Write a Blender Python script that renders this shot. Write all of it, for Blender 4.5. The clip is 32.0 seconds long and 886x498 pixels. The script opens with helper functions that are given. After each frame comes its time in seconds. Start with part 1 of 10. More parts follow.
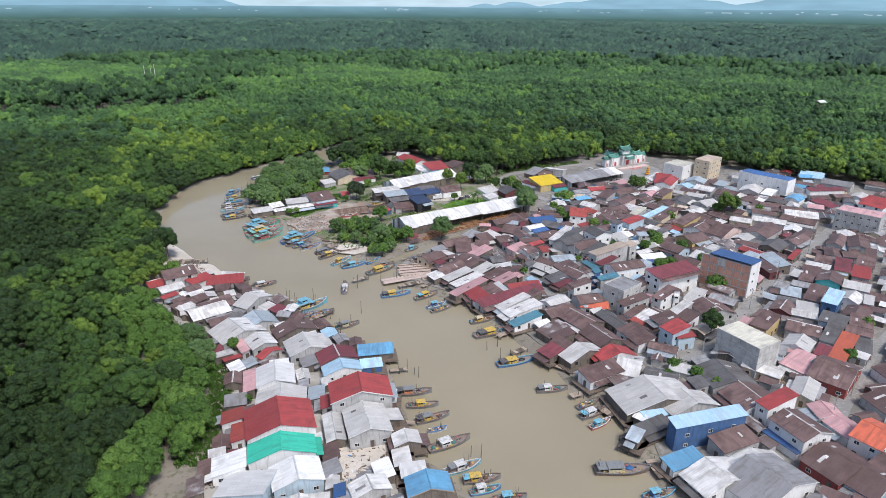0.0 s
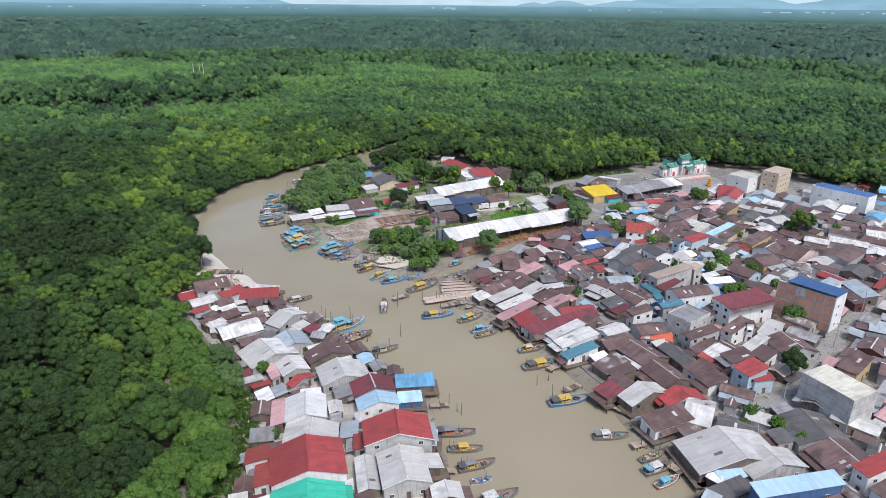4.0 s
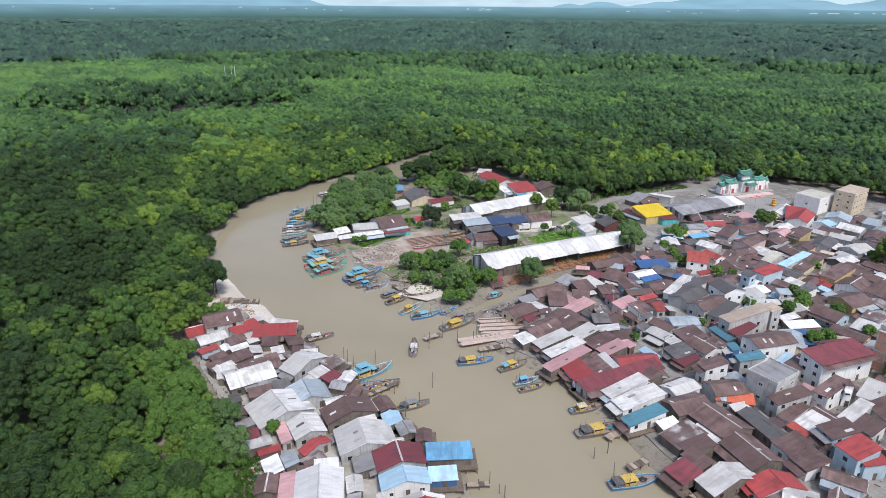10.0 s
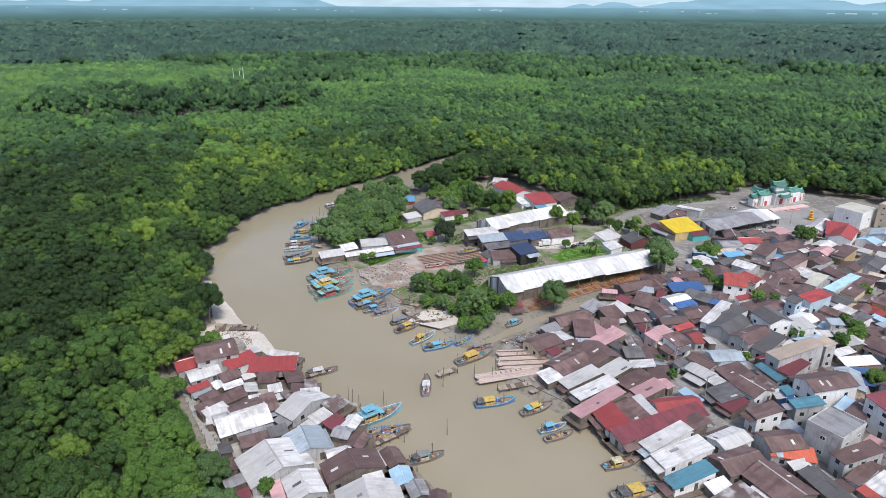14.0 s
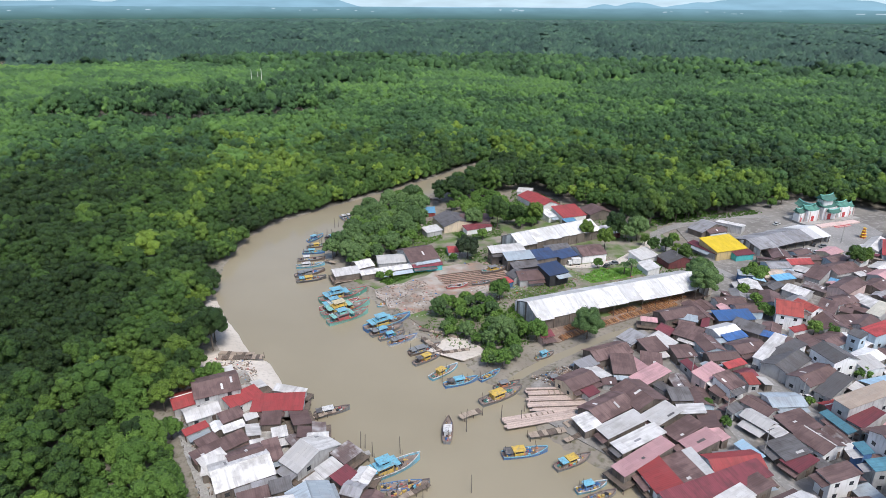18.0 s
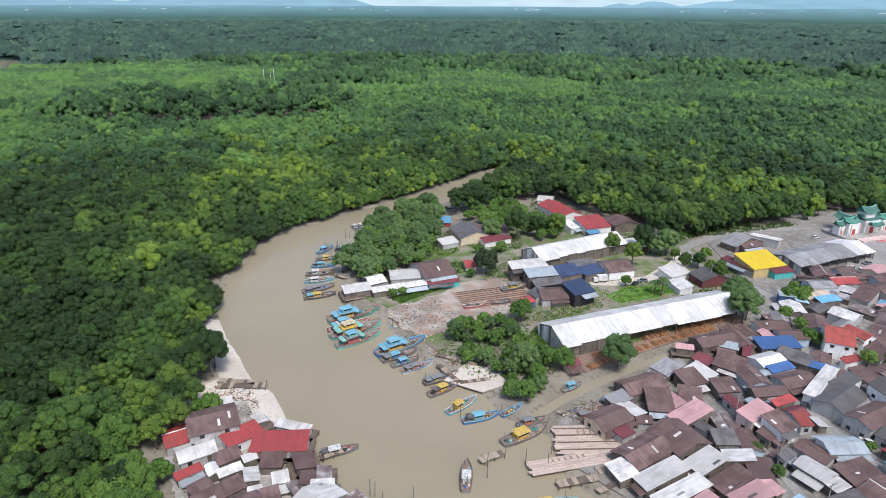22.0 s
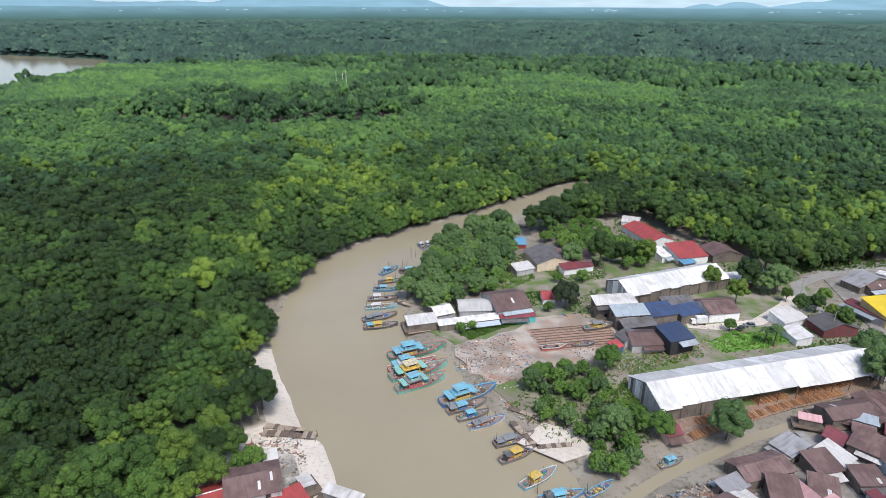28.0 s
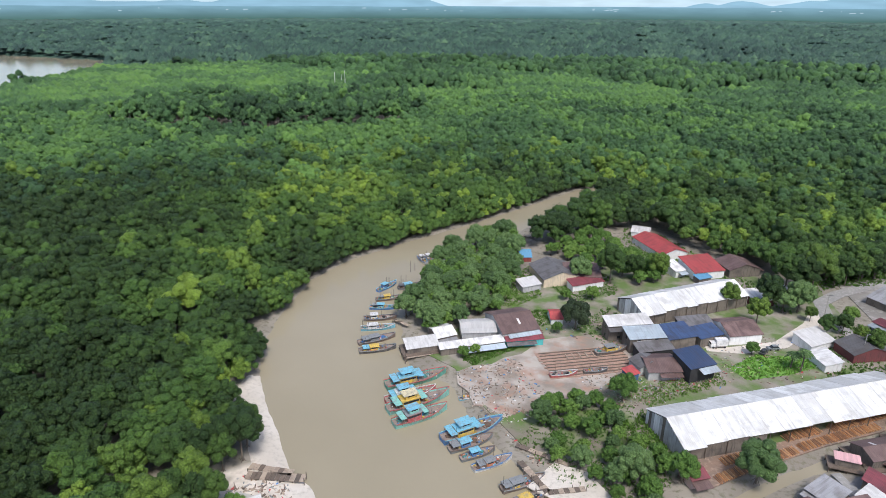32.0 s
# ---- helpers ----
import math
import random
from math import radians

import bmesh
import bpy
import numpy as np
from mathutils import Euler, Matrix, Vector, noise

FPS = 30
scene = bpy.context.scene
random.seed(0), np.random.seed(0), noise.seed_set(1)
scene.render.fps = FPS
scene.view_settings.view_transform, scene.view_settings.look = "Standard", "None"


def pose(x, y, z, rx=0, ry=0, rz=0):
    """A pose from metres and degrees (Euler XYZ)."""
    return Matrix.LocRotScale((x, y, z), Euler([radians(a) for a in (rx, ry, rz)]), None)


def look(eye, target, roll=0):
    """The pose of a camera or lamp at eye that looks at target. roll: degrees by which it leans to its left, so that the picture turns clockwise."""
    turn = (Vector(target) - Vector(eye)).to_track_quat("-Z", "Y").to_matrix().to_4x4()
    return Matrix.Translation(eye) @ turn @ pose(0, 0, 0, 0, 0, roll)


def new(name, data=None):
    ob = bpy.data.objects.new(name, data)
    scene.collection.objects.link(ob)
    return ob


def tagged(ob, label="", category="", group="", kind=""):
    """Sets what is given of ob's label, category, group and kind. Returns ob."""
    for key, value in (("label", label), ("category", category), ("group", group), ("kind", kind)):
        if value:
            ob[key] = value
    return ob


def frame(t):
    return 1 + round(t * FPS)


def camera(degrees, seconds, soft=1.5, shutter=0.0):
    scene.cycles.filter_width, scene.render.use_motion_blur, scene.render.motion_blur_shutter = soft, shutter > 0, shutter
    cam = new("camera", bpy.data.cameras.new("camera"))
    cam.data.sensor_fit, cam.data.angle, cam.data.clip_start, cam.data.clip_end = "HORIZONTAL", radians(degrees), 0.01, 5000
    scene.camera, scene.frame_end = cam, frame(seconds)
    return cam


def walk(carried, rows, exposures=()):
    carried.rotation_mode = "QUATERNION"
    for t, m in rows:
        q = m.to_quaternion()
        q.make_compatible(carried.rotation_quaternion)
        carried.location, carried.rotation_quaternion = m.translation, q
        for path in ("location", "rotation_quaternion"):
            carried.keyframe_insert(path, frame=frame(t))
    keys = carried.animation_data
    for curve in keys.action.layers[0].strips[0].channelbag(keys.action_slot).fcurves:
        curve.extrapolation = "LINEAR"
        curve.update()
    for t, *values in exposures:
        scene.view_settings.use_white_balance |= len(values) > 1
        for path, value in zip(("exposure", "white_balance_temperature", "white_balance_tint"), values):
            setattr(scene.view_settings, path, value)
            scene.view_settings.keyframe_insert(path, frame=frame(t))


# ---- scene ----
cam = camera(70.1, 32.0, soft=0.65)
PATH = [
    (0, (-0.395, -2.740, 104.010), (-0.3643, -0.8752, 103.2865), 0.42),
    (0.5, (-0.670, 0.099, 104.036), (-0.6391, 1.9627, 103.3116), 0.45),
    (1, (-0.944, 2.683, 104.060), (-0.9127, 4.5473, 103.3355), 0.48),
    (1.5, (-1.210, 5.073, 104.083), (-1.1844, 6.9372, 103.3579), 0.51),
    (2, (-1.471, 7.347, 104.105), (-1.4825, 9.2101, 103.3785), 0.52),
    (2.5, (-1.727, 9.559, 104.124), (-1.7895, 11.4208, 103.3971), 0.53),
    (3, (-1.983, 11.735, 104.142), (-2.0720, 13.5954, 103.4139), 0.53),
    (3.5, (-2.238, 13.886, 104.157), (-2.3348, 15.7464, 103.4289), 0.53),
    (5.5, (-3.366, 22.810, 104.191), (-3.4661, 24.6709, 103.4642), 0.50),
    (6, (-3.707, 25.225, 104.192), (-3.8056, 27.0858, 103.4654), 0.49),
    (6.5, (-4.067, 27.691, 104.190), (-4.1654, 29.5513, 103.4631), 0.48),
    (7, (-4.449, 30.200, 104.184), (-4.5465, 32.0606, 103.4573), 0.47),
    (7.5, (-4.852, 32.747, 104.175), (-4.9510, 34.6072, 103.4479), 0.46),
    (8, (-5.280, 35.320, 104.162), (-5.3766, 37.1809, 103.4350), 0.46),
    (8.5, (-5.729, 37.912, 104.146), (-5.8513, 39.7715, 103.4192), 0.45),
    (9, (-6.196, 40.520, 104.127), (-6.3637, 42.3759, 103.4008), 0.44),
    (9.5, (-6.674, 43.141, 104.106), (-6.8582, 44.9961, 103.3805), 0.43),
    (10, (-7.162, 45.772, 104.084), (-7.3565, 47.6260, 103.3589), 0.41),
    (10.5, (-7.659, 48.407, 104.061), (-7.8630, 50.2599, 103.3367), 0.40),
    (11, (-8.163, 51.042, 104.037), (-8.3766, 52.8944, 103.3141), 0.38),
    (11.5, (-8.670, 53.679, 104.014), (-8.8913, 55.5311, 103.2914), 0.37),
    (12, (-9.176, 56.326, 103.992), (-9.3994, 58.1772, 103.2687), 0.35),
    (12.5, (-9.677, 58.990, 103.970), (-9.8996, 60.8413, 103.2462), 0.34),
    (13, (-10.174, 61.672, 103.948), (-10.3972, 63.5233, 103.2242), 0.33),
    (13.5, (-10.678, 64.362, 103.927), (-10.9022, 66.2131, 103.2030), 0.33),
    (14, (-11.195, 67.054, 103.906), (-11.4214, 68.9045, 103.1827), 0.32),
    (14.5, (-11.732, 69.750, 103.886), (-11.9557, 71.6008, 103.1631), 0.32),
    (16.5, (-14.067, 80.302, 103.814), (-14.2913, 82.1535, 103.0922), 0.33),
    (17, (-14.631, 82.713, 103.798), (-14.8735, 84.5625, 103.0763), 0.33),
    (17.5, (-15.180, 85.033, 103.784), (-15.4491, 86.8785, 103.0614), 0.33),
    (18, (-15.718, 87.269, 103.771), (-16.0000, 89.1122, 103.0480), 0.33),
    (18.5, (-16.246, 89.429, 103.759), (-16.5296, 91.2722, 103.0362), 0.33),
    (19, (-16.768, 91.541, 103.750), (-17.0529, 93.3837, 103.0261), 0.32),
    (19.5, (-17.294, 93.638, 103.742), (-17.5789, 95.4802, 103.0177), 0.32),
    (20, (-17.830, 95.735, 103.735), (-18.1253, 97.5761, 103.0111), 0.32),
    (20.5, (-18.379, 97.836, 103.730), (-18.6764, 99.6760, 103.0060), 0.31),
    (21, (-18.938, 99.937, 103.727), (-19.2367, 101.7769, 103.0020), 0.32),
    (21.5, (-19.506, 102.037, 103.724), (-19.8155, 103.8757, 102.9989), 0.32),
    (22, (-20.085, 104.138, 103.722), (-20.4063, 105.9738, 102.9967), 0.32),
    (22.5, (-20.678, 106.239, 103.720), (-21.0146, 108.0726, 102.9954), 0.33),
    (23, (-21.296, 108.343, 103.719), (-21.6718, 110.1687, 102.9949), 0.33),
    (23.5, (-21.950, 110.449, 103.720), (-22.4034, 112.2574, 102.9952), 0.33),
    (24, (-22.648, 112.557, 103.721), (-23.1476, 114.3529, 102.9964), 0.33),
    (24.5, (-23.381, 114.666, 103.723), (-23.8938, 116.4587, 102.9985), 0.33),
    (25, (-24.142, 116.779, 103.726), (-24.6616, 118.5694, 103.0015), 0.32),
    (25.5, (-24.931, 118.899, 103.730), (-25.4505, 120.6896, 103.0058), 0.31),
    (27.5, (-28.087, 127.422, 103.761), (-28.6065, 129.2128, 103.0370), 0.25),
    (28, (-28.784, 129.463, 103.772), (-29.3041, 131.2534, 103.0479), 0.24),
    (28.5, (-29.451, 131.454, 103.784), (-29.9710, 133.2445, 103.0600), 0.23),
    (29, (-30.091, 133.399, 103.798), (-30.6098, 135.1895, 103.0736), 0.22),
    (29.5, (-30.706, 135.297, 103.814), (-31.2271, 137.0867, 103.0887), 0.22),
    (30, (-31.299, 137.151, 103.831), (-31.8187, 138.9410, 103.1055), 0.21),
    (30.5, (-31.869, 138.974, 103.850), (-32.3887, 140.7639, 103.1238), 0.21),
    (31, (-32.416, 140.784, 103.870), (-32.9357, 142.5730, 103.1435), 0.21),
    (31.5, (-32.935, 142.594, 103.891), (-33.4564, 144.3832, 103.1645), 0.21),
    (32, (-33.424, 144.415, 103.912), (-33.9454, 146.2044, 103.1865), 0.21),
]
walk(cam, [(t, look(eye, target, roll)) for t, eye, target, roll in PATH], [(0.0, 0.12, 6150, 11.5), (12.0, 0.17, 6150, 11.5), (32.0, 0.24, 6150, 11.5)])


# ---- world, sun ----
world = bpy.data.worlds.new("sky")
scene.world = world
world.use_nodes = True
wn = world.node_tree.nodes
sky = wn.new("ShaderNodeTexSky")
sky.sky_type = "NISHITA"
sky.sun_disc = False
SUN_ELEVATION, SUN_TURN = radians(57), radians(146)
sky.sun_elevation, sky.sun_rotation = SUN_ELEVATION, SUN_TURN
sky.dust_density = 3.0
world.node_tree.links.new(sky.outputs[0], wn["Background"].inputs[0])
wn["Background"].inputs[1].default_value = 0.15
sun = new("sun", bpy.data.lights.new("sun", "SUN"))
sun.data.energy, sun.data.angle, sun.data.color = 2.3, radians(14), (1.0, 0.95, 0.88)
sun.matrix_world = look((math.sin(SUN_TURN) * math.cos(SUN_ELEVATION), math.cos(SUN_TURN) * math.cos(SUN_ELEVATION), math.sin(SUN_ELEVATION)), (0, 0, 0))


# ---- materials ----
def node_mat(name, rough=0.7, metal=0.0):
    m = bpy.data.materials.new(name)
    m.use_nodes = True
    b = m.node_tree.nodes["Principled BSDF"]
    b.inputs["Roughness"].default_value, b.inputs["Metallic"].default_value = rough, metal
    return m, m.node_tree.nodes, m.node_tree.links, b


def mix(m, fac, a, b):
    """A colour mix; each of fac, a and b is a socket or a value."""
    n = m.node_tree.nodes.new("ShaderNodeMix")
    n.data_type = "RGBA"
    for k, v in ((0, fac), (6, a), (7, b)):
        if isinstance(v, bpy.types.NodeSocket):
            m.node_tree.links.new(v, n.inputs[k])
        else:
            n.inputs[k].default_value = (*v, 1) if isinstance(v, tuple) else v
    return n.outputs[2]


def coords(m, kind="Object", scale=(1, 1, 1)):
    nodes, links = m.node_tree.nodes, m.node_tree.links
    if kind == "World":
        src = nodes.new("ShaderNodeNewGeometry").outputs["Position"]
    else:
        tc = nodes.new("ShaderNodeTexCoord").outputs["Object"]
        info = nodes.new("ShaderNodeObjectInfo")
        mul = nodes.new("ShaderNodeMath")
        mul.operation = "MULTIPLY"
        mul.inputs[1].default_value = 57.0
        links.new(info.outputs["Random"], mul.inputs[0])
        add = nodes.new("ShaderNodeVectorMath")
        links.new(tc, add.inputs[0])
        links.new(mul.outputs[0], add.inputs[1])
        src = add.outputs[0]
    mp = nodes.new("ShaderNodeMapping")
    mp.inputs["Scale"].default_value = scale
    links.new(src, mp.inputs["Vector"])
    return mp.outputs[0]


def noise_fac(m, vec, scale, lo=0.4, hi=0.6, detail=4.0):
    nodes, links = m.node_tree.nodes, m.node_tree.links
    n = nodes.new("ShaderNodeTexNoise")
    n.inputs["Scale"].default_value, n.inputs["Detail"].default_value = scale, detail
    links.new(vec, n.inputs["Vector"])
    r = nodes.new("ShaderNodeMapRange")
    r.inputs[1].default_value, r.inputs[2].default_value = lo, hi
    links.new(n.outputs[0], r.inputs[0])
    return r.outputs[0]


def bump(m, height, b, strength=0.4, dist=0.05):
    n = m.node_tree.nodes.new("ShaderNodeBump")
    n.inputs["Strength"].default_value, n.inputs["Distance"].default_value = strength, dist
    m.node_tree.links.new(height, n.inputs["Height"])
    m.node_tree.links.new(n.outputs[0], b.inputs["Normal"])


def random_out(m, what="object"):
    if what == "object":
        return m.node_tree.nodes.new("ShaderNodeObjectInfo").outputs["Random"]
    return m.node_tree.nodes.new("ShaderNodeNewGeometry").outputs["Random Per Island"]


def shade(c, k):
    return tuple(min(1.0, v * k) for v in c)


def roof_material(name, base, stain, amount, rough=0.6):
    """Corrugated sheet: ribs down the slope, sheet seams, stains that run with the ribs."""
    m, nodes, links, b = node_mat(name, rough)
    v = coords(m)
    vs = coords(m, scale=(1.3, 0.16, 0.16))
    blotch = noise_fac(m, v, 0.28, 0.62 - amount * 0.35, 0.78 - amount * 0.3)
    streak = noise_fac(m, vs, 0.9, 0.5, 0.75)
    tone = mix(m, random_out(m), shade(base, 0.7), shade(base, 1.3))
    c = mix(m, blotch, tone, stain)
    c = mix(m, streak, c, shade(stain, 0.88))
    fade = noise_fac(m, coords(m, scale=(0.12, 0.12, 0.12)), 1.0, 0.35, 0.7)
    c2 = mix(m, 0.22, c, shade(base, 1.35))
    c = mix(m, fade, c, c2)
    sheets = nodes.new("ShaderNodeTexBrick")
    sheets.offset = 0.35
    for k, val in (("Scale", 1.0), ("Mortar Size", 0.012), ("Brick Width", 0.85), ("Row Height", 2.3), ("Bias", 0.0)):
        sheets.inputs[k].default_value = val
    sheets.inputs["Color1"].default_value, sheets.inputs["Color2"].default_value, sheets.inputs["Mortar"].default_value = (0.84, 0.84, 0.84, 1), (1, 1, 1, 1), (0.6, 0.6, 0.6, 1)
    links.new(v, sheets.inputs["Vector"])
    by = nodes.new("ShaderNodeMix")
    by.data_type, by.blend_type = "RGBA", "MULTIPLY"
    by.inputs[0].default_value = 0.8
    links.new(c, by.inputs[6])
    links.new(sheets.outputs["Color"], by.inputs[7])
    links.new(by.outputs[2], b.inputs["Base Color"])
    w = nodes.new("ShaderNodeTexWave")
    w.inputs["Scale"].default_value = 0.65
    w.inputs["Distortion"].default_value = 0.0
    links.new(coords(m), w.inputs["Vector"])
    bump(m, w.outputs[1], b, 0.28, 0.05)
    return m


ROOF = {
    "rust": roof_material("roof_rust", (0.17, 0.11, 0.1), (0.105, 0.064, 0.056), 0.5),
    "dark": roof_material("roof_dark", (0.135, 0.13, 0.13), (0.09, 0.08, 0.074), 0.4),
    "grey": roof_material("roof_grey", (0.3, 0.3, 0.31), (0.2, 0.19, 0.18), 0.35),
    "pale": roof_material("roof_pale", (0.61, 0.6, 0.58), (0.44, 0.425, 0.4), 0.4),
    "patch": roof_material("roof_patch", (0.5, 0.49, 0.48), (0.12, 0.075, 0.065), 0.85),
    "patcho": roof_material("roof_patch_orange", (0.42, 0.3, 0.25), (0.1, 0.2, 0.36), 0.75),
    "white": roof_material("roof_white", (0.7, 0.7, 0.69), (0.57, 0.565, 0.55), 0.15),
    "steel": roof_material("roof_steel", (0.36, 0.42, 0.46), (0.3, 0.32, 0.34), 0.35),
    "red": roof_material("roof_red", (0.37, 0.062, 0.06), (0.26, 0.056, 0.052), 0.35),
    "tile": roof_material("roof_tile", (0.34, 0.07, 0.055), (0.24, 0.058, 0.048), 0.3),
    "maroon": roof_material("roof_maroon", (0.2, 0.05, 0.06), (0.13, 0.045, 0.05), 0.35),
    "pink": roof_material("roof_pink", (0.56, 0.33, 0.335), (0.45, 0.28, 0.28), 0.35),
    "orange": roof_material("roof_orange", (0.55, 0.13, 0.07), (0.4, 0.11, 0.07), 0.2),
    "green": roof_material("roof_green", (0.05, 0.46, 0.32), (0.06, 0.36, 0.27), 0.2),
    "teal": roof_material("roof_teal", (0.1, 0.26, 0.33), (0.08, 0.17, 0.21), 0.35),
    "azure": roof_material("roof_azure", (0.14, 0.36, 0.56), (0.12, 0.26, 0.4), 0.35),
    "sky": roof_material("roof_sky", (0.4, 0.6, 0.74), (0.38, 0.5, 0.6), 0.3),
    "blue": roof_material("roof_blue", (0.05, 0.13, 0.32), (0.06, 0.1, 0.2), 0.3),
    "navy": roof_material("roof_navy", (0.04, 0.07, 0.15), (0.04, 0.05, 0.09), 0.35),
    "yellow": roof_material("roof_yellow", (0.78, 0.56, 0.02), (0.7, 0.5, 0.05), 0.05),
    "shed": roof_material("roof_shed", (0.69, 0.69, 0.675), (0.5, 0.49, 0.465), 0.36),
    "cream": roof_material("roof_cream", (0.56, 0.54, 0.45), (0.46, 0.44, 0.37), 0.3),
    "tan": roof_material("roof_tan", (0.52, 0.42, 0.33), (0.4, 0.34, 0.28), 0.3),
}


def wall_material(name, base, dirt, boards=0.0, rough=0.8):
    m, nodes, links, b = node_mat(name, rough)
    v = coords(m)
    c = mix(m, noise_fac(m, v, 0.35, 0.45, 0.75), base, dirt)
    c = mix(m, noise_fac(m, coords(m, scale=(2.0, 2.0, 0.25)), 1.0, 0.52, 0.8), c, shade(dirt, 0.75))
    tone = mix(m, random_out(m), (0.9, 0.9, 0.9), (1.0, 1.0, 1.0))
    mul = nodes.new("ShaderNodeMix")
    mul.data_type, mul.blend_type = "RGBA", "MULTIPLY"
    mul.inputs[0].default_value = 1.0
    links.new(c, mul.inputs[6])
    links.new(tone, mul.inputs[7])
    links.new(mul.outputs[2], b.inputs["Base Color"])
    if boards:
        w = nodes.new("ShaderNodeTexWave")
        w.wave_profile = "SAW"
        w.bands_direction = "DIAGONAL"
        w.inputs["Scale"].default_value = boards
        links.new(coords(m, scale=(1, 1, 0)), w.inputs["Vector"])
        bump(m, w.outputs[1], b, 0.5, 0.03)
    else:
        bump(m, noise_fac(m, v, 6.0, 0.2, 0.8), b, 0.25, 0.02)
    return m


WALL = {
    "white": wall_material("wall_white", (0.86, 0.86, 0.85), (0.74, 0.73, 0.7)),
    "grey": wall_material("wall_grey", (0.5, 0.5, 0.49), (0.32, 0.31, 0.3)),
    "concrete": wall_material("wall_concrete", (0.56, 0.56, 0.54), (0.34, 0.33, 0.31)),
    "wood": wall_material("wall_wood", (0.2, 0.17, 0.14), (0.1, 0.085, 0.075), 0.9),
    "cream": wall_material("wall_cream", (0.66, 0.55, 0.4), (0.5, 0.42, 0.32)),
    "ochre": wall_material("wall_ochre", (0.55, 0.42, 0.2), (0.4, 0.33, 0.2)),
    "blue": wall_material("wall_blue", (0.07, 0.15, 0.32), (0.06, 0.11, 0.2), 0.6),
    "skyw": wall_material("wall_sky", (0.5, 0.62, 0.7), (0.4, 0.47, 0.52)),
    "red": wall_material("wall_red", (0.32, 0.07, 0.06), (0.2, 0.06, 0.05), 0.8),
    "maroon": wall_material("wall_maroon", (0.17, 0.05, 0.05), (0.12, 0.045, 0.045), 0.8),
    "pinkw": wall_material("wall_pink", (0.68, 0.52, 0.48), (0.52, 0.42, 0.38)),
    "cyan": wall_material("wall_cyan", (0.1, 0.5, 0.5), (0.1, 0.38, 0.38)),
    "dark": wall_material("wall_dark", (0.04, 0.04, 0.042), (0.025, 0.025, 0.025)),
}
TIMBER = wall_material("timber", (0.17, 0.13, 0.1), (0.09, 0.075, 0.06), 0.8)
PALE_TIMBER = wall_material("pale_timber", (0.42, 0.34, 0.26), (0.28, 0.22, 0.17))
CONCRETE = wall_material("concrete", (0.42, 0.41, 0.38), (0.28, 0.27, 0.25))


def flat_material(name, c, rough=0.5, metal=0.0):
    m, nodes, links, b = node_mat(name, rough, metal)
    v = coords(m)
    links.new(mix(m, noise_fac(m, v, 1.6, 0.42, 0.72), c, shade(c, 0.7)), b.inputs["Base Color"])
    return m


PAINT_RGB = {
    "white": (0.72, 0.72, 0.7), "grey": (0.2, 0.22, 0.23), "blue": (0.04, 0.2, 0.5), "sky": (0.15, 0.5, 0.66),
    "brown": (0.16, 0.1, 0.075), "dark": (0.05, 0.05, 0.055), "green": (0.07, 0.4, 0.3), "teal": (0.22, 0.58, 0.5),
    "red": (0.5, 0.06, 0.06), "yellow": (0.7, 0.46, 0.03), "orange": (0.62, 0.2, 0.06), "cream": (0.68, 0.6, 0.36),
    "black": (0.02, 0.02, 0.022)}
PAINT = {k: flat_material("paint_" + k, c) for k, c in PAINT_RGB.items()}
GLASS = node_mat("window_pane", 0.15)[0]
GLASS.node_tree.nodes["Principled BSDF"].inputs["Base Color"].default_value = (0.035, 0.04, 0.045, 1)


def foliage_material(name, dark, mid, light, by_tree="object"):
    """Leaves: each tree has a tone of its own, lobes vary round it, with a fine grain of lit leaf and shaded gap put
    into the colour.
    """
    m, nodes, links, b = node_mat(name, 0.62)
    b.inputs["Specular IOR Level"].default_value = 0.3
    v = coords(m, "World")
    if by_tree == "object":
        tone = random_out(m)
    else:
        at = nodes.new("ShaderNodeAttribute")
        at.attribute_name = "tone"
        tone = at.outputs["Fac"]
    r = nodes.new("ShaderNodeValToRGB")
    r.color_ramp.elements[0].color, r.color_ramp.elements[1].color = (*dark, 1), (*light, 1)
    e = r.color_ramp.elements.new(0.5)
    e.color = (*mid, 1)
    links.new(tone, r.inputs[0])
    own = r.outputs[0]
    c = mix(m, random_out(m, "island"), mix(m, 0.2, own, shade(dark, 0.8)), mix(m, 0.06, own, light))
    fine = noise_fac(m, v, 2.4, 0.4, 0.58, 3.0)
    c = mix(m, fine, mix(m, 0.34, c, shade(dark, 0.7)), mix(m, 0.05, c, shade(light, 1.1)))
    links.new(c, b.inputs["Base Color"])
    bump(m, noise_fac(m, v, 2.0, 0.25, 0.75, 6.0), b, 1.0, 0.9)
    return m


GREENS = ((0.02, 0.05, 0.017), (0.084, 0.178, 0.037), (0.31, 0.46, 0.06))
LEAF = foliage_material("mangrove_leaves", (0.026, 0.06, 0.017), (0.07, 0.142, 0.03), (0.19, 0.3, 0.045))
LEAF_WOOD = foliage_material("mangrove_wood_leaves", *GREENS, "tone")
# distance haze is put into these two greens, as blue and paleness
LEAF_HAZE_FAR = foliage_material("hazed_far_leaves", (0.031, 0.066, 0.055), (0.072, 0.147, 0.1), (0.16, 0.28, 0.14), "tone")
LEAF_HAZE_MID = foliage_material("hazed_middle_leaves", (0.027, 0.064, 0.031), (0.086, 0.187, 0.064), (0.195, 0.37, 0.08), "tone")
LEAF_PALE = foliage_material("pale_leaves", (0.075, 0.14, 0.045), (0.12, 0.212, 0.066), (0.185, 0.3, 0.1))
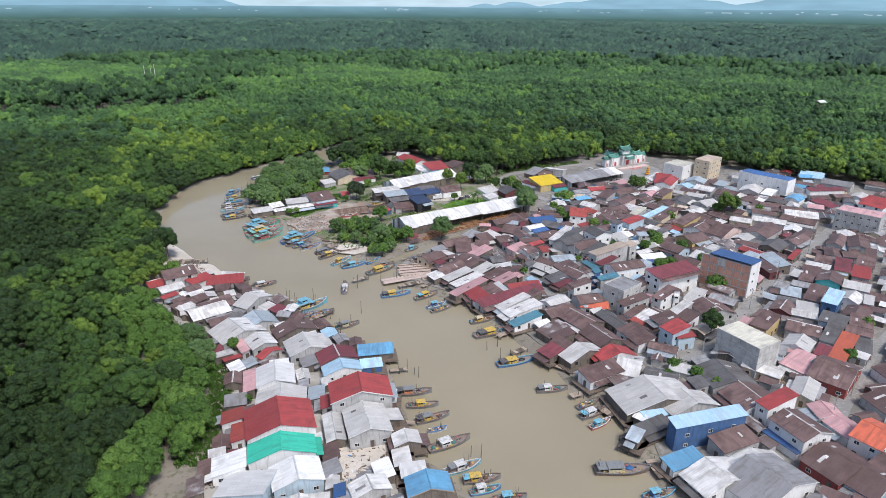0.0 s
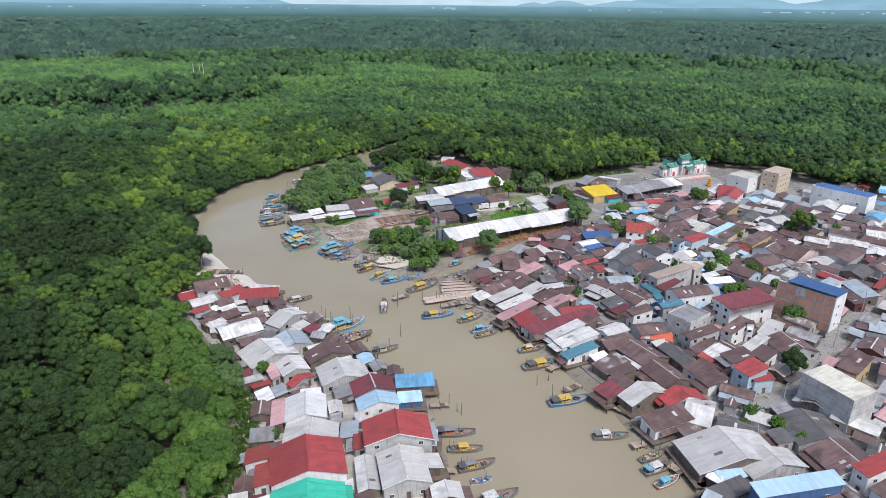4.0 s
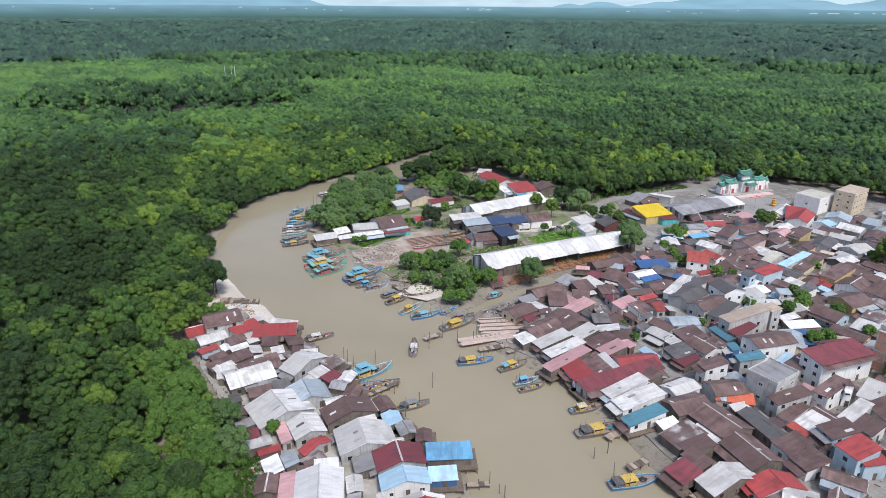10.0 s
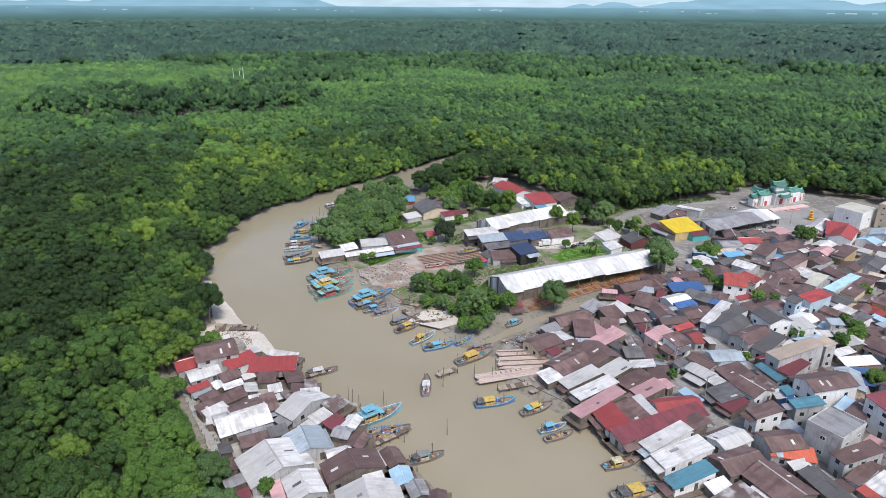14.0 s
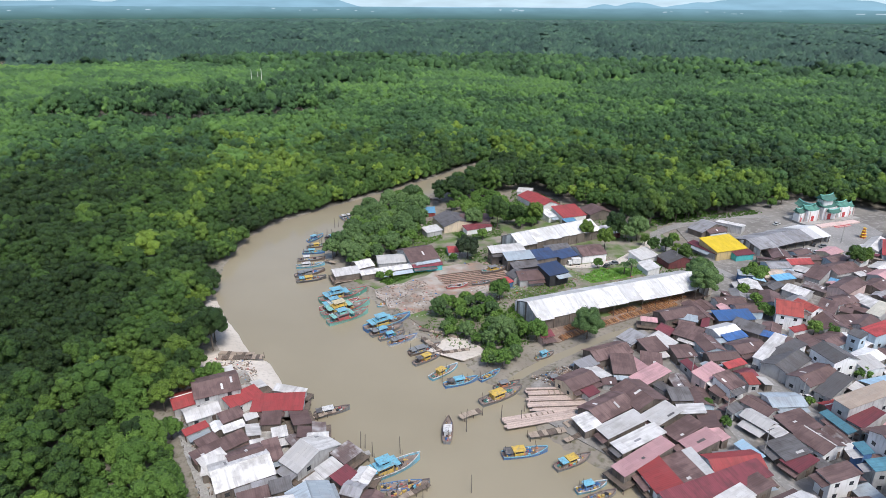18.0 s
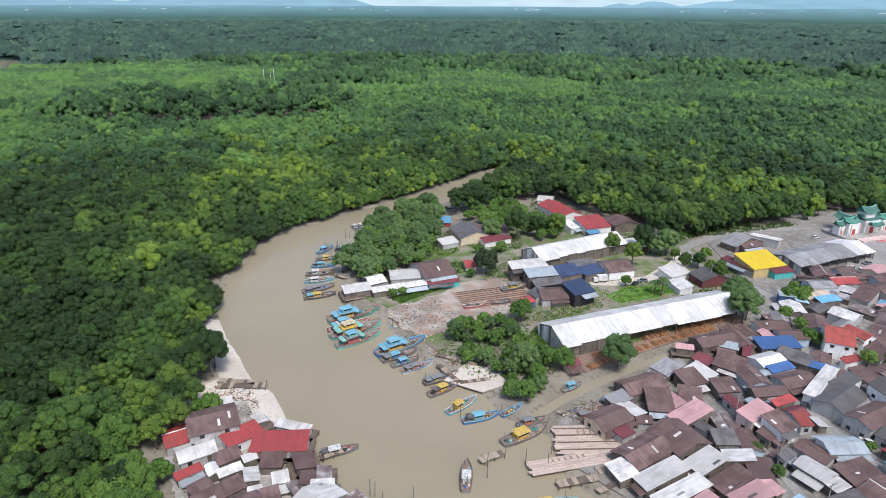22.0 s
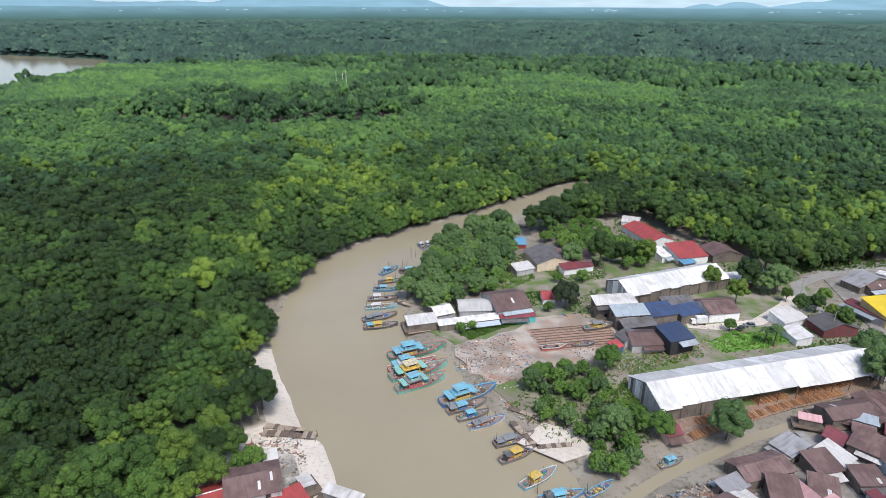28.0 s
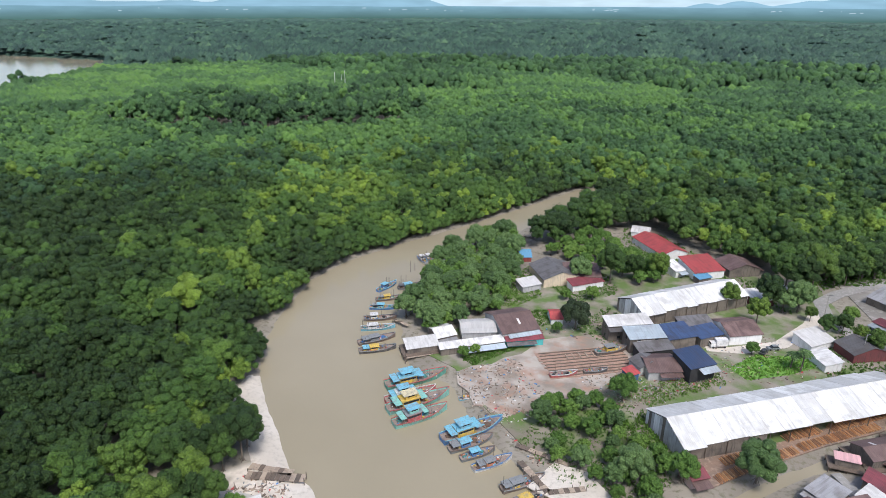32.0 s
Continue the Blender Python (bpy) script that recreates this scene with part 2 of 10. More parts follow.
LEAF_FRESH = foliage_material("fresh_leaves", (0.085, 0.175, 0.033), (0.13, 0.25, 0.046), (0.21, 0.35, 0.066))
BARK = wall_material("bark", (0.16, 0.13, 0.1), (0.08, 0.07, 0.06))


def earth_material(name, a, b_, c_, s1=0.06, s2=0.7, rough=0.9, cover=0.5):
    m, nodes, links, b = node_mat(name, rough)
    v = coords(m, "World")
    c = mix(m, noise_fac(m, v, s1, 0.4, 0.62, 5.0), a, b_)
    c = mix(m, noise_fac(m, v, s2, cover, cover + 0.22, 6.0), c, c_)
    links.new(c, b.inputs["Base Color"])
    bump(m, noise_fac(m, v, 2.2, 0.2, 0.8, 6.0), b, 0.5, 0.12)
    return m


MUD = earth_material("mud", (0.22, 0.196, 0.158), (0.29, 0.262, 0.215), (0.13, 0.125, 0.075))
_n, _l = MUD.node_tree.nodes, MUD.node_tree.links
_b = _n["Principled BSDF"]
_old = _b.inputs["Base Color"].links[0].from_socket
_at = _n.new("ShaderNodeAttribute")
_at.attribute_name = "sand"
_sand = mix(MUD, noise_fac(MUD, coords(MUD, "World"), 0.5, 0.4, 0.7, 6.0), (0.66, 0.6, 0.52), (0.48, 0.43, 0.36))
_l.new(mix(MUD, _at.outputs["Fac"], _old, _sand), _b.inputs["Base Color"])
TOWN = earth_material("town_ground", (0.26, 0.245, 0.22), (0.18, 0.168, 0.148), (0.34, 0.325, 0.3), 0.05, 0.5)
YARD = earth_material("yard_earth", (0.3, 0.27, 0.225), (0.2, 0.175, 0.135), (0.11, 0.17, 0.045), 0.07, 0.16, 0.9, 0.4)
PALE_GROUND = earth_material("pale_ground", (0.42, 0.4, 0.36), (0.24, 0.225, 0.19), (0.5, 0.48, 0.45), 0.09, 0.6)
SAND = earth_material("sand", (0.62, 0.57, 0.5), (0.54, 0.49, 0.42), (0.44, 0.4, 0.34), 0.1, 0.9)
ROAD = earth_material("road", (0.3, 0.29, 0.275), (0.24, 0.235, 0.22), (0.36, 0.35, 0.33), 0.08, 1.2)
BARE = earth_material("bare_earth", (0.27, 0.18, 0.13), (0.19, 0.145, 0.115), (0.36, 0.27, 0.2), 0.12, 0.9)
GRASS = earth_material("grass", (0.12, 0.27, 0.04), (0.16, 0.32, 0.05), (0.08, 0.17, 0.03), 0.2, 1.5)


def water_material():
    m, nodes, links, b = node_mat("river_water", 0.1)
    b.inputs["IOR"].default_value = 1.33
    v = coords(m, "World")
    links.new(mix(m, noise_fac(m, v, 0.02, 0.3, 0.7, 3.0), (0.29, 0.254, 0.175), (0.335, 0.294, 0.206)), b.inputs["Base Color"])
    bump(m, noise_fac(m, v, 0.9, 0.1, 0.9, 4.0), b, 0.12, 0.12)
    return m


WATER = water_material()


# ---- mesh helpers ----
def mesh_from(name, verts, faces, mat, smooth=False):
    me = bpy.data.meshes.new(name)
    me.from_pydata([tuple(v) for v in verts], [], faces)
    if mat:
        me.materials.append(mat)
    if smooth:
        me.polygons.foreach_set("use_smooth", [True] * len(me.polygons))
    me.update()
    return me


def child(name, me, parent, m=None, label=""):
    ob = new(name, me)
    ob.parent = parent
    if m is not None:
        ob.matrix_basis = m
    return tagged(ob, label)


def empty_at(name, m):
    ob = new(name)
    ob.matrix_basis = m
    ob.empty_display_size = 0.2
    return ob


BOX_FACES = [(0, 3, 2, 1), (4, 5, 6, 7), (0, 1, 5, 4), (1, 2, 6, 5), (2, 3, 7, 6), (3, 0, 4, 7)]


def box_verts(x0, y0, z0, x1, y1, z1):
    return [(x0, y0, z0), (x1, y0, z0), (x1, y1, z0), (x0, y1, z0), (x0, y0, z1), (x1, y0, z1), (x1, y1, z1), (x0, y1, z1)]


def boxes(name, items, mat):
    vs, fs = [], []
    for it in items:
        fs += [tuple(i + len(vs) for i in f) for f in BOX_FACES]
        vs += box_verts(*it)
    return mesh_from(name, vs, fs, mat)


def prism(profile, x0, x1):
    """Profile points (y, z), counterclockwise seen from +x, drawn out along x."""
    n = len(profile)
    vs = [(x0, y, z) for y, z in profile] + [(x1, y, z) for y, z in profile]
    fs = [tuple(range(n - 1, -1, -1)), tuple(range(n, 2 * n))]
    fs += [(i, (i + 1) % n, n + (i + 1) % n, n + i) for i in range(n)]
    return vs, fs


def tube(p, q, r0, r1, n=6):
    p, q = Vector(p), Vector(q)
    d = (q - p).normalized()
    a = d.orthogonal().normalized()
    c = d.cross(a)
    ring = [(math.cos(2 * math.pi * i / n), math.sin(2 * math.pi * i / n)) for i in range(n)]
    vs = [p + (a * u + c * v) * r0 for u, v in ring] + [q + (a * u + c * v) * r1 for u, v in ring]
    fs = [(i, (i + 1) % n, n + (i + 1) % n, n + i) for i in range(n)] + [tuple(range(n - 1, -1, -1)), tuple(range(n, 2 * n))]
    return vs, fs


def joined(name, pieces, mat, smooth=False):
    vs, fs = [], []
    for v, f in pieces:
        fs += [tuple(i + len(vs) for i in g) for g in f]
        vs += list(v)
    return mesh_from(name, vs, fs, mat, smooth)


def inside(x, y, poly):
    """Even-odd test; x and y may be arrays."""
    x, y = np.asarray(x, float), np.asarray(y, float)
    hit = np.zeros(x.shape, bool)
    for (x1, y1), (x2, y2) in zip(poly, poly[1:] + poly[:1]):
        if y1 != y2:
            hit ^= ((y1 > y) != (y2 > y)) & (x < (x2 - x1) * (y - y1) / (y2 - y1) + x1)
    return hit


def edge_distance(x, y, line):
    x, y = np.asarray(x, float), np.asarray(y, float)
    best = np.full(x.shape, 1e9)
    for (x1, y1), (x2, y2) in zip(line, line[1:]):
        s = np.clip(((x - x1) * (x2 - x1) + (y - y1) * (y2 - y1)) / ((x2 - x1) ** 2 + (y2 - y1) ** 2), 0, 1)
        best = np.minimum(best, np.hypot(x - x1 - s * (x2 - x1), y - y1 - s * (y2 - y1)))
    return best


# ---- the plan ----
LEFT_BANK = [(150, 640), (60, 612), (-10, 560), (-58.8, 516.8), (-80.7, 478), (-104, 438), (-130.7, 398), (-143.8, 374.5), (-149.4, 352),
             (-145.6, 321), (-138.9, 297), (-128, 279), (-113.8, 262.5), (-103, 250), (-94.5, 245), (-82.6, 230), (-72, 219), (-57, 210),
             (-50, 199), (-41, 194.5), (-32, 186.4), (-23.8, 178.7), (-13.7, 165), (-11, 152.7), (-7.5, 139), (-6, 125.5), (1.4, 119), (8, 110), (30, 60), (60, -100)]
RIGHT_BANK = [(140, -100), (75, 70), (52.6, 113), (48, 125), (50, 136.6), (45.7, 144), (39.5, 152.5), (36.7, 164.7), (29.4, 175), (25.2, 186),
              (16.4, 199), (6.7, 212.7), (-2, 217.5), (-11.6, 226.4), (-15, 240.6), (-28.5, 247.5), (-34.3, 256), (-48, 266), (-62.4, 278),
              (-74.5, 296), (-90, 303), (-98.8, 320), (-103.3, 336.5), (-103.4, 366), (-103.5, 402), (-80, 431), (-68.4, 459), (-59.5, 490.6),
              (-35.8, 535), (10, 570), (70, 590), (150, 610)]
RIVER = LEFT_BANK + RIGHT_BANK
CREEK = [(-24, 243), (-11, 260), (6, 276.5), (24.7, 292), (37, 302)]
LAGOON = [(-1700, 1050), (-1277, 1200), (-985, 1165), (-885, 1035), (-836, 950), (-806, 860), (-775, 765), (-740, 690), (-1000, 580), (-1600, 760)]
VILLAGE = [(-110, 264), (-114, 248), (-110, 228), (-101, 199), (-88, 183), (-72, 165), (-63, 150), (-60, 135), (-62, 120), (-66, 95), (-60, 40), (40, -100)]
VILLAGE += [p for p in reversed(LEFT_BANK) if -100 < p[1] < 264]
TOWN_EDGE = [(-66, 410), (-50, 432), (-26, 442), (-8, 432), (21, 417), (30, 404), (47, 409), (66, 415), (80, 420), (93, 426), (107, 436), (116, 445), (130, 456), (160, 446), (194, 430), (208, 400), (245, 386),
             (268, 366), (295, 345), (360, 280), (420, 100), (400, -100)]
TOWN_LAND = TOWN_EDGE + [p for p in RIGHT_BANK if p[1] <= 432 and p[0] > -104]
ISLAND = [(-102, 331), (-103, 366), (-102, 401), (-82, 425), (-74, 405), (-71, 380), (-72, 345), (-82, 327), (-90, 322)]
YARD_WOOD = [(-49, 285), (-44, 296), (-30, 298), (-27, 286), (-21, 278), (-18, 256), (-27, 252), (-31, 266), (-42, 270)]
BACK_WOOD = [(-62, 404), (-48, 434), (-38, 430), (-24, 409), (-14, 399), (-11, 389), (-24, 382), (-33, 390), (-44, 395)]
BEACH = [(-127, 277.5), (-121, 270), (-113.8, 262.5), (-103, 250), (-94.5, 245), (-84, 232)]
SPIT = [(-104, 254), (-95, 248), (-78, 224), (-92, 214), (-110, 222), (-116, 246)]


def in_water(x, y):
    return inside(x, y, RIVER) | (edge_distance(x, y, CREEK) < 1.6) | inside(x, y, LAGOON)


# ---- ground, water, backdrop ----
def axis(lo, hi, step, out_lo, out_hi, n):
    mid = np.arange(lo, hi + step / 2, step)
    a = lo - np.geomspace(step, lo - out_lo, n)[::-1]
    b = hi + np.geomspace(step, out_hi - hi, n)
    return np.concatenate([a, mid, b])


def make_ground():
    xs, ys = axis(-175, 260, 2.6, -4900, 4900, 40), axis(60, 600, 2.6, -4900, 4900, 40)
    gx, gy = np.meshgrid(xs, ys)
    wet = in_water(gx, gy)
    shore = np.minimum(edge_distance(gx, gy, LEFT_BANK), edge_distance(gx, gy, RIGHT_BANK))
    shore = np.minimum(shore, np.abs(edge_distance(gx, gy, CREEK) - 1.6))
    shore = np.minimum(shore, edge_distance(gx, gy, LAGOON + LAGOON[:1]))
    rough = 0.12 * np.sin(gx * 0.9 + 2 * np.sin(gy * 0.31)) * np.sin(gy * 0.8 + np.sin(gx * 0.37))
    gz = np.where(wet, -0.12 * np.minimum(shore, 12) - 0.05, 0.8 * np.minimum(shore / 4.0, 1) ** 0.8) + rough * np.minimum(shore / 3, 1) * (1 - np.clip((9 - edge_distance(gx, gy, BEACH)) / 3, 0, 1))
    n, k = gx.shape
    idx = np.arange(n * k).reshape(n, k)
    quads = np.stack([idx[:-1, :-1], idx[:-1, 1:], idx[1:, 1:], idx[1:, :-1]], -1).reshape(-1, 4)
    me = mesh_from("ground", np.stack([gx, gy, gz], -1).reshape(-1, 3).tolist(), quads.tolist(), MUD, True)
    at = me.attributes.new("sand", "FLOAT", "POINT")
    near = np.maximum(np.clip((6.8 - edge_distance(gx, gy, BEACH)) / 2.2, 0, 1), inside(gx, gy, SPIT) * 1.0)
    at.data.foreach_set("value", near.ravel().astype(np.float32))
    tagged(new("ground", me), "dark grey-brown mud flat under mangrove and village", "ground", kind="structure")


make_ground()
water = new("water", mesh_from("water", [(-4800, -4800, 0), (4800, -4800, 0), (4800, 4800, 0), (-4800, 4800, 0)], [(0, 1, 2, 3)], WATER))
tagged(water, "muddy brown river water with faint ripples", "water", kind="structure")


def sheet(name, poly, z, mat, label, category, step=3.0, depth=0.25):
    """A flat slab over a plan outline."""
    bm = bmesh.new()
    top = [bm.verts.new((x, y, z)) for x, y in poly]
    f = bm.faces.new(top)
    low = bmesh.ops.extrude_face_region(bm, geom=[f])["geom"]
    bmesh.ops.translate(bm, verts=[v for v in low if isinstance(v, bmesh.types.BMVert)], vec=(0, 0, -depth))
    bmesh.ops.recalc_face_normals(bm, faces=bm.faces)
    bmesh.ops.triangulate(bm, faces=bm.faces)
    me = bpy.data.meshes.new(name)
    bm.to_mesh(me)
    bm.free()
    me.materials.append(mat)
    return tagged(new(name, me), label, category, kind="structure")


def ribbon(name, line, width, z, mat, label, category):
    pts = [Vector((x, y)) for x, y in line]
    left, right = [], []
    for i, p in enumerate(pts):
        d = (pts[min(i + 1, len(pts) - 1)] - pts[max(i - 1, 0)]).normalized()
        nrm = Vector((-d.y, d.x)) * width / 2
        left.append(tuple(p + nrm))
        right.append(tuple(p - nrm))
    return sheet(name, left + right[::-1], z, mat, label, category)


sheet("town_ground", [(-12, 231), (4, 219), (12, 213), (20, 203), (29, 189), (34, 178), (41, 167), (45, 155), (51, 147), (56, 137), (55, 122), (60, 100), (82, 62), (140, -90),
                      (390, -90), (400, 90), (330, 325), (280, 372), (240, 400), (205, 418), (165, 448), (122, 460), (95, 442), (86, 425), (52, 407), (60, 340), (50, 312),
                      (40, 299), (30, 288), (8, 268), (-6, 256), (-14, 246)], 1.05, TOWN, "pale worn concrete and sand ground between houses", "ground")
sheet("yard_ground", [(-92, 312), (-76, 304), (-64, 288), (-50, 274), (-32, 270), (-12, 272), (4, 285), (22, 300), (36, 311), (46, 324), (50, 345), (44, 400), (28, 398), (18, 412), (-6, 432), (-40, 410), (-66, 380), (-72, 345)],
      1.0, YARD, "grey trodden earth of the timber yard", "ground")
sheet("village_ground", [(-110, 240), (-104, 215), (-94, 199), (-80, 182), (-65, 163), (-56, 148), (-52, 132), (-54, 100), (-40, 70), (10, 70), (-4, 112), (-12, 124), (-14, 140), (-17, 152),
                         (-20, 164), (-30, 175), (-38, 183), (-50, 190), (-58, 202), (-74, 212), (-86, 226), (-98, 240)], 0.95, PALE_GROUND, "pale littered concrete and mud under village houses", "ground")
sheet("shingle_bank", [(-47, 260), (-42, 270), (-34, 269), (-28, 262), (-35, 256)], 1.04, SAND, "pale shell and sand bank by the creek", "sand", 0.9)


def beach_strip():
    """The pale beach: a smooth strip that slopes from the trees into the water."""
    pts = [Vector(p) for p in [(-138, 292), (-132, 284)] + BEACH + [(-76, 223)]]
    fine = []
    for i in range(1, len(pts) - 2):
        for k in range(6):
            t = k / 6
            a, b, c, d = pts[i - 1:i + 3]
            fine.append(0.5 * (2 * b + (c - a) * t + (2 * a - 5 * b + 4 * c - d) * t * t + (3 * b - a - 3 * c + d) * t ** 3))
    vs, fs, n = [], [], len(fine)
    for i, p in enumerate(fine):
        d = (fine[min(i + 1, n - 1)] - fine[max(i - 1, 0)]).normalized()
        out = Vector((-d.y, d.x))
        w = 6.5 * min(1, i / 6 + 0.3)
        for off, z in ((2.2, -0.28), (1.0, 0.03), (-0.8, 0.45), (-w * 0.5, 0.86), (-w, 0.98), (-w - 1, 0.5)):
            q = p + out * off
            vs.append((q.x, q.y, z + 0.03 * math.sin(i * 1.7 + off)))
    for i in range(n - 1):
        fs += [(6 * i + j, 6 * i + 6 + j, 6 * i + 7 + j, 6 * i + j + 1) for j in range(5)]
    tagged(new("sand_beach", mesh_from("sand_beach", vs, fs, SAND, True)), "pale smooth sand beach along the river", "beach", kind="structure")


beach_strip()


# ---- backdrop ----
# haze, and its paling toward the top, is put into a glowing colour
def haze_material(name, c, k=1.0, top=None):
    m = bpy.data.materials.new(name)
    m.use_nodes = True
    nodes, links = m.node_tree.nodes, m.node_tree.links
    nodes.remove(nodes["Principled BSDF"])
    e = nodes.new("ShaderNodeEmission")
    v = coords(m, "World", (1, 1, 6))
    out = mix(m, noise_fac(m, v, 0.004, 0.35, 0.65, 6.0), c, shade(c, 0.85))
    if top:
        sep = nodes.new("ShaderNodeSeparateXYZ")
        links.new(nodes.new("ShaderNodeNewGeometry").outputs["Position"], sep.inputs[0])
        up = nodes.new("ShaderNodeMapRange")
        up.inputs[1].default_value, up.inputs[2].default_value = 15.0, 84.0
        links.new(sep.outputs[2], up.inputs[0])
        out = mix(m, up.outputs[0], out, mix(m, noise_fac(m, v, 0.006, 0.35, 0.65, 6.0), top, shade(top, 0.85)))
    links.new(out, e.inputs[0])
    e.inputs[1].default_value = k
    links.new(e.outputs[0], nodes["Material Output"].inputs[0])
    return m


def arc_wall(name, radius, a0, a1, n, top, bottom, mat, label):
    vs, fs = [], []
    for i in range(n + 1):
        a = a0 + (a1 - a0) * i / n
        x, y = -15 - radius * math.sin(a), 70 + radius * math.cos(a)
        vs += [(x, y, bottom), (x, y, top(a))]
    fs = [(2 * i, 2 * i + 2, 2 * i + 3, 2 * i + 1) for i in range(n)]
    return tagged(new(name, mesh_from(name, vs, fs, mat)), label, "backdrop", kind="structure")


def hill(a, centre, width, height, sharp=2.0):
    d = abs(a - radians(centre)) / radians(width)
    return height * max(0.0, 1 - d ** sharp) * (1 + 0.08 * math.sin(a * 90) + 0.05 * math.sin(a * 210))


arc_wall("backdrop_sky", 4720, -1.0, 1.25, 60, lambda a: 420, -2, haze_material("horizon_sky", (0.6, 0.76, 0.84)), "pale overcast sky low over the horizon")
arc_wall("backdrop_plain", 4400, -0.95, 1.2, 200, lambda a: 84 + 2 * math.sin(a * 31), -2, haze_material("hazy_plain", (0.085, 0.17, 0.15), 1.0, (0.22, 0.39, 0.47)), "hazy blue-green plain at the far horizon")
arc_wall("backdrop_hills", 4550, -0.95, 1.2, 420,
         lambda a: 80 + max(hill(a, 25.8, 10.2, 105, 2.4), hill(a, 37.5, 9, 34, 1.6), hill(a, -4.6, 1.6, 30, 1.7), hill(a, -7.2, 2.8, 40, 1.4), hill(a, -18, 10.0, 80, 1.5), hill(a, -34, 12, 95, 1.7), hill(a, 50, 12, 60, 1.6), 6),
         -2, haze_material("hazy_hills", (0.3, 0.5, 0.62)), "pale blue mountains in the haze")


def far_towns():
    """White roofs of far towns on the plain, in a glowing colour with haze in it."""
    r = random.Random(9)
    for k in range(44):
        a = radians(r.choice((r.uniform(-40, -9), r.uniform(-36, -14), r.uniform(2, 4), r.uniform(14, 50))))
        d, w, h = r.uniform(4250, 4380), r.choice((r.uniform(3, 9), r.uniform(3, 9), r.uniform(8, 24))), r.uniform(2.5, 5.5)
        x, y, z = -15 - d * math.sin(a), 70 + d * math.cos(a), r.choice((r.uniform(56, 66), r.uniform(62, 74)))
        ob = new("far_building", boxes("far_building", [(-w, -4, 0, w, 4, h)], HAZED_WHITE))
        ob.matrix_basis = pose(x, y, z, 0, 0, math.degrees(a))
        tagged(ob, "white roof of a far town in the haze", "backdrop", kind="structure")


HAZED_WHITE = haze_material("hazed_far_roofs", (0.48, 0.62, 0.69))


# ---- houses ----
WIN_FRAME = boxes("window_frame", [(-0.6, -0.05, -0.5, 0.6, 0.05, -0.42), (-0.6, -0.05, 0.42, 0.6, 0.05, 0.5), (-0.6, -0.05, -0.42, -0.52, 0.05, 0.42), (0.52, -0.05, -0.42, 0.6, 0.05, 0.42), (-0.03, -0.04, -0.42, 0.03, 0.04, 0.42)], PAINT["white"])
WIN_PANE = boxes("pane", [(-0.52, -0.02, -0.42, 0.52, 0.03, 0.42)], GLASS)
WIN_WHOLE = boxes("window", [(-0.52, -0.02, -0.42, 0.52, 0.03, 0.42), (-0.6, -0.05, -0.5, 0.6, 0.05, -0.42), (-0.6, -0.05, 0.42, 0.6, 0.05, 0.5)], GLASS)
DOOR_MESH = boxes("door", [(-0.5, -0.04, 0, 0.5, 0.05, 2.05), (-0.42, -0.06, 0.1, 0.42, -0.03, 0.95), (-0.42, -0.06, 1.1, 0.42, -0.03, 1.95)], TIMBER)
ROOF_WORD = {"rust": "rusty brown corrugated", "dark": "dark grey corrugated", "grey": "grey sheet", "pale": "weathered pale sheet", "patch": "patched rusty-white sheet",
             "patcho": "faded orange and blue sheet", "white": "clean white sheet", "steel": "blue-grey sheet", "red": "red sheet", "tile": "orange-red tiled", "maroon": "maroon sheet",
             "pink": "faded pink sheet", "orange": "bright orange-red sheet", "green": "bright green sheet", "teal": "teal blue sheet", "azure": "blue sheet", "sky": "light blue sheet",
             "blue": "dark blue sheet", "yellow": "bright yellow sheet", "tan": "tan sheet", "cream": "cream sheet", "navy": "navy blue sheet"}
WALL_WORD = {"white": "white walls", "grey": "grey plastered walls", "wood": "bare wooden plank walls", "cream": "cream walls", "ochre": "ochre walls", "blue": "blue walls", "skyw": "pale blue walls",
             "red": "red plank walls", "maroon": "maroon walls", "pinkw": "pale pink walls", "cyan": "turquoise walls", "concrete": "raw concrete walls", "dark": "dark walls"}
rng = random.Random(11)


def slope_panel(x0, x1, y0, z0, y1, z1, t=0.12):
    """A roof panel from its eave (y0, z0) to its top (y1, z1)."""
    return prism([(y0, z0), (y1, z1), (y1, z1 + t), (y0, z0 + t)] if y0 < y1 else [(y1, z1), (y0, z0), (y0, z0 + t), (y1, z1 + t)], x0, x1)


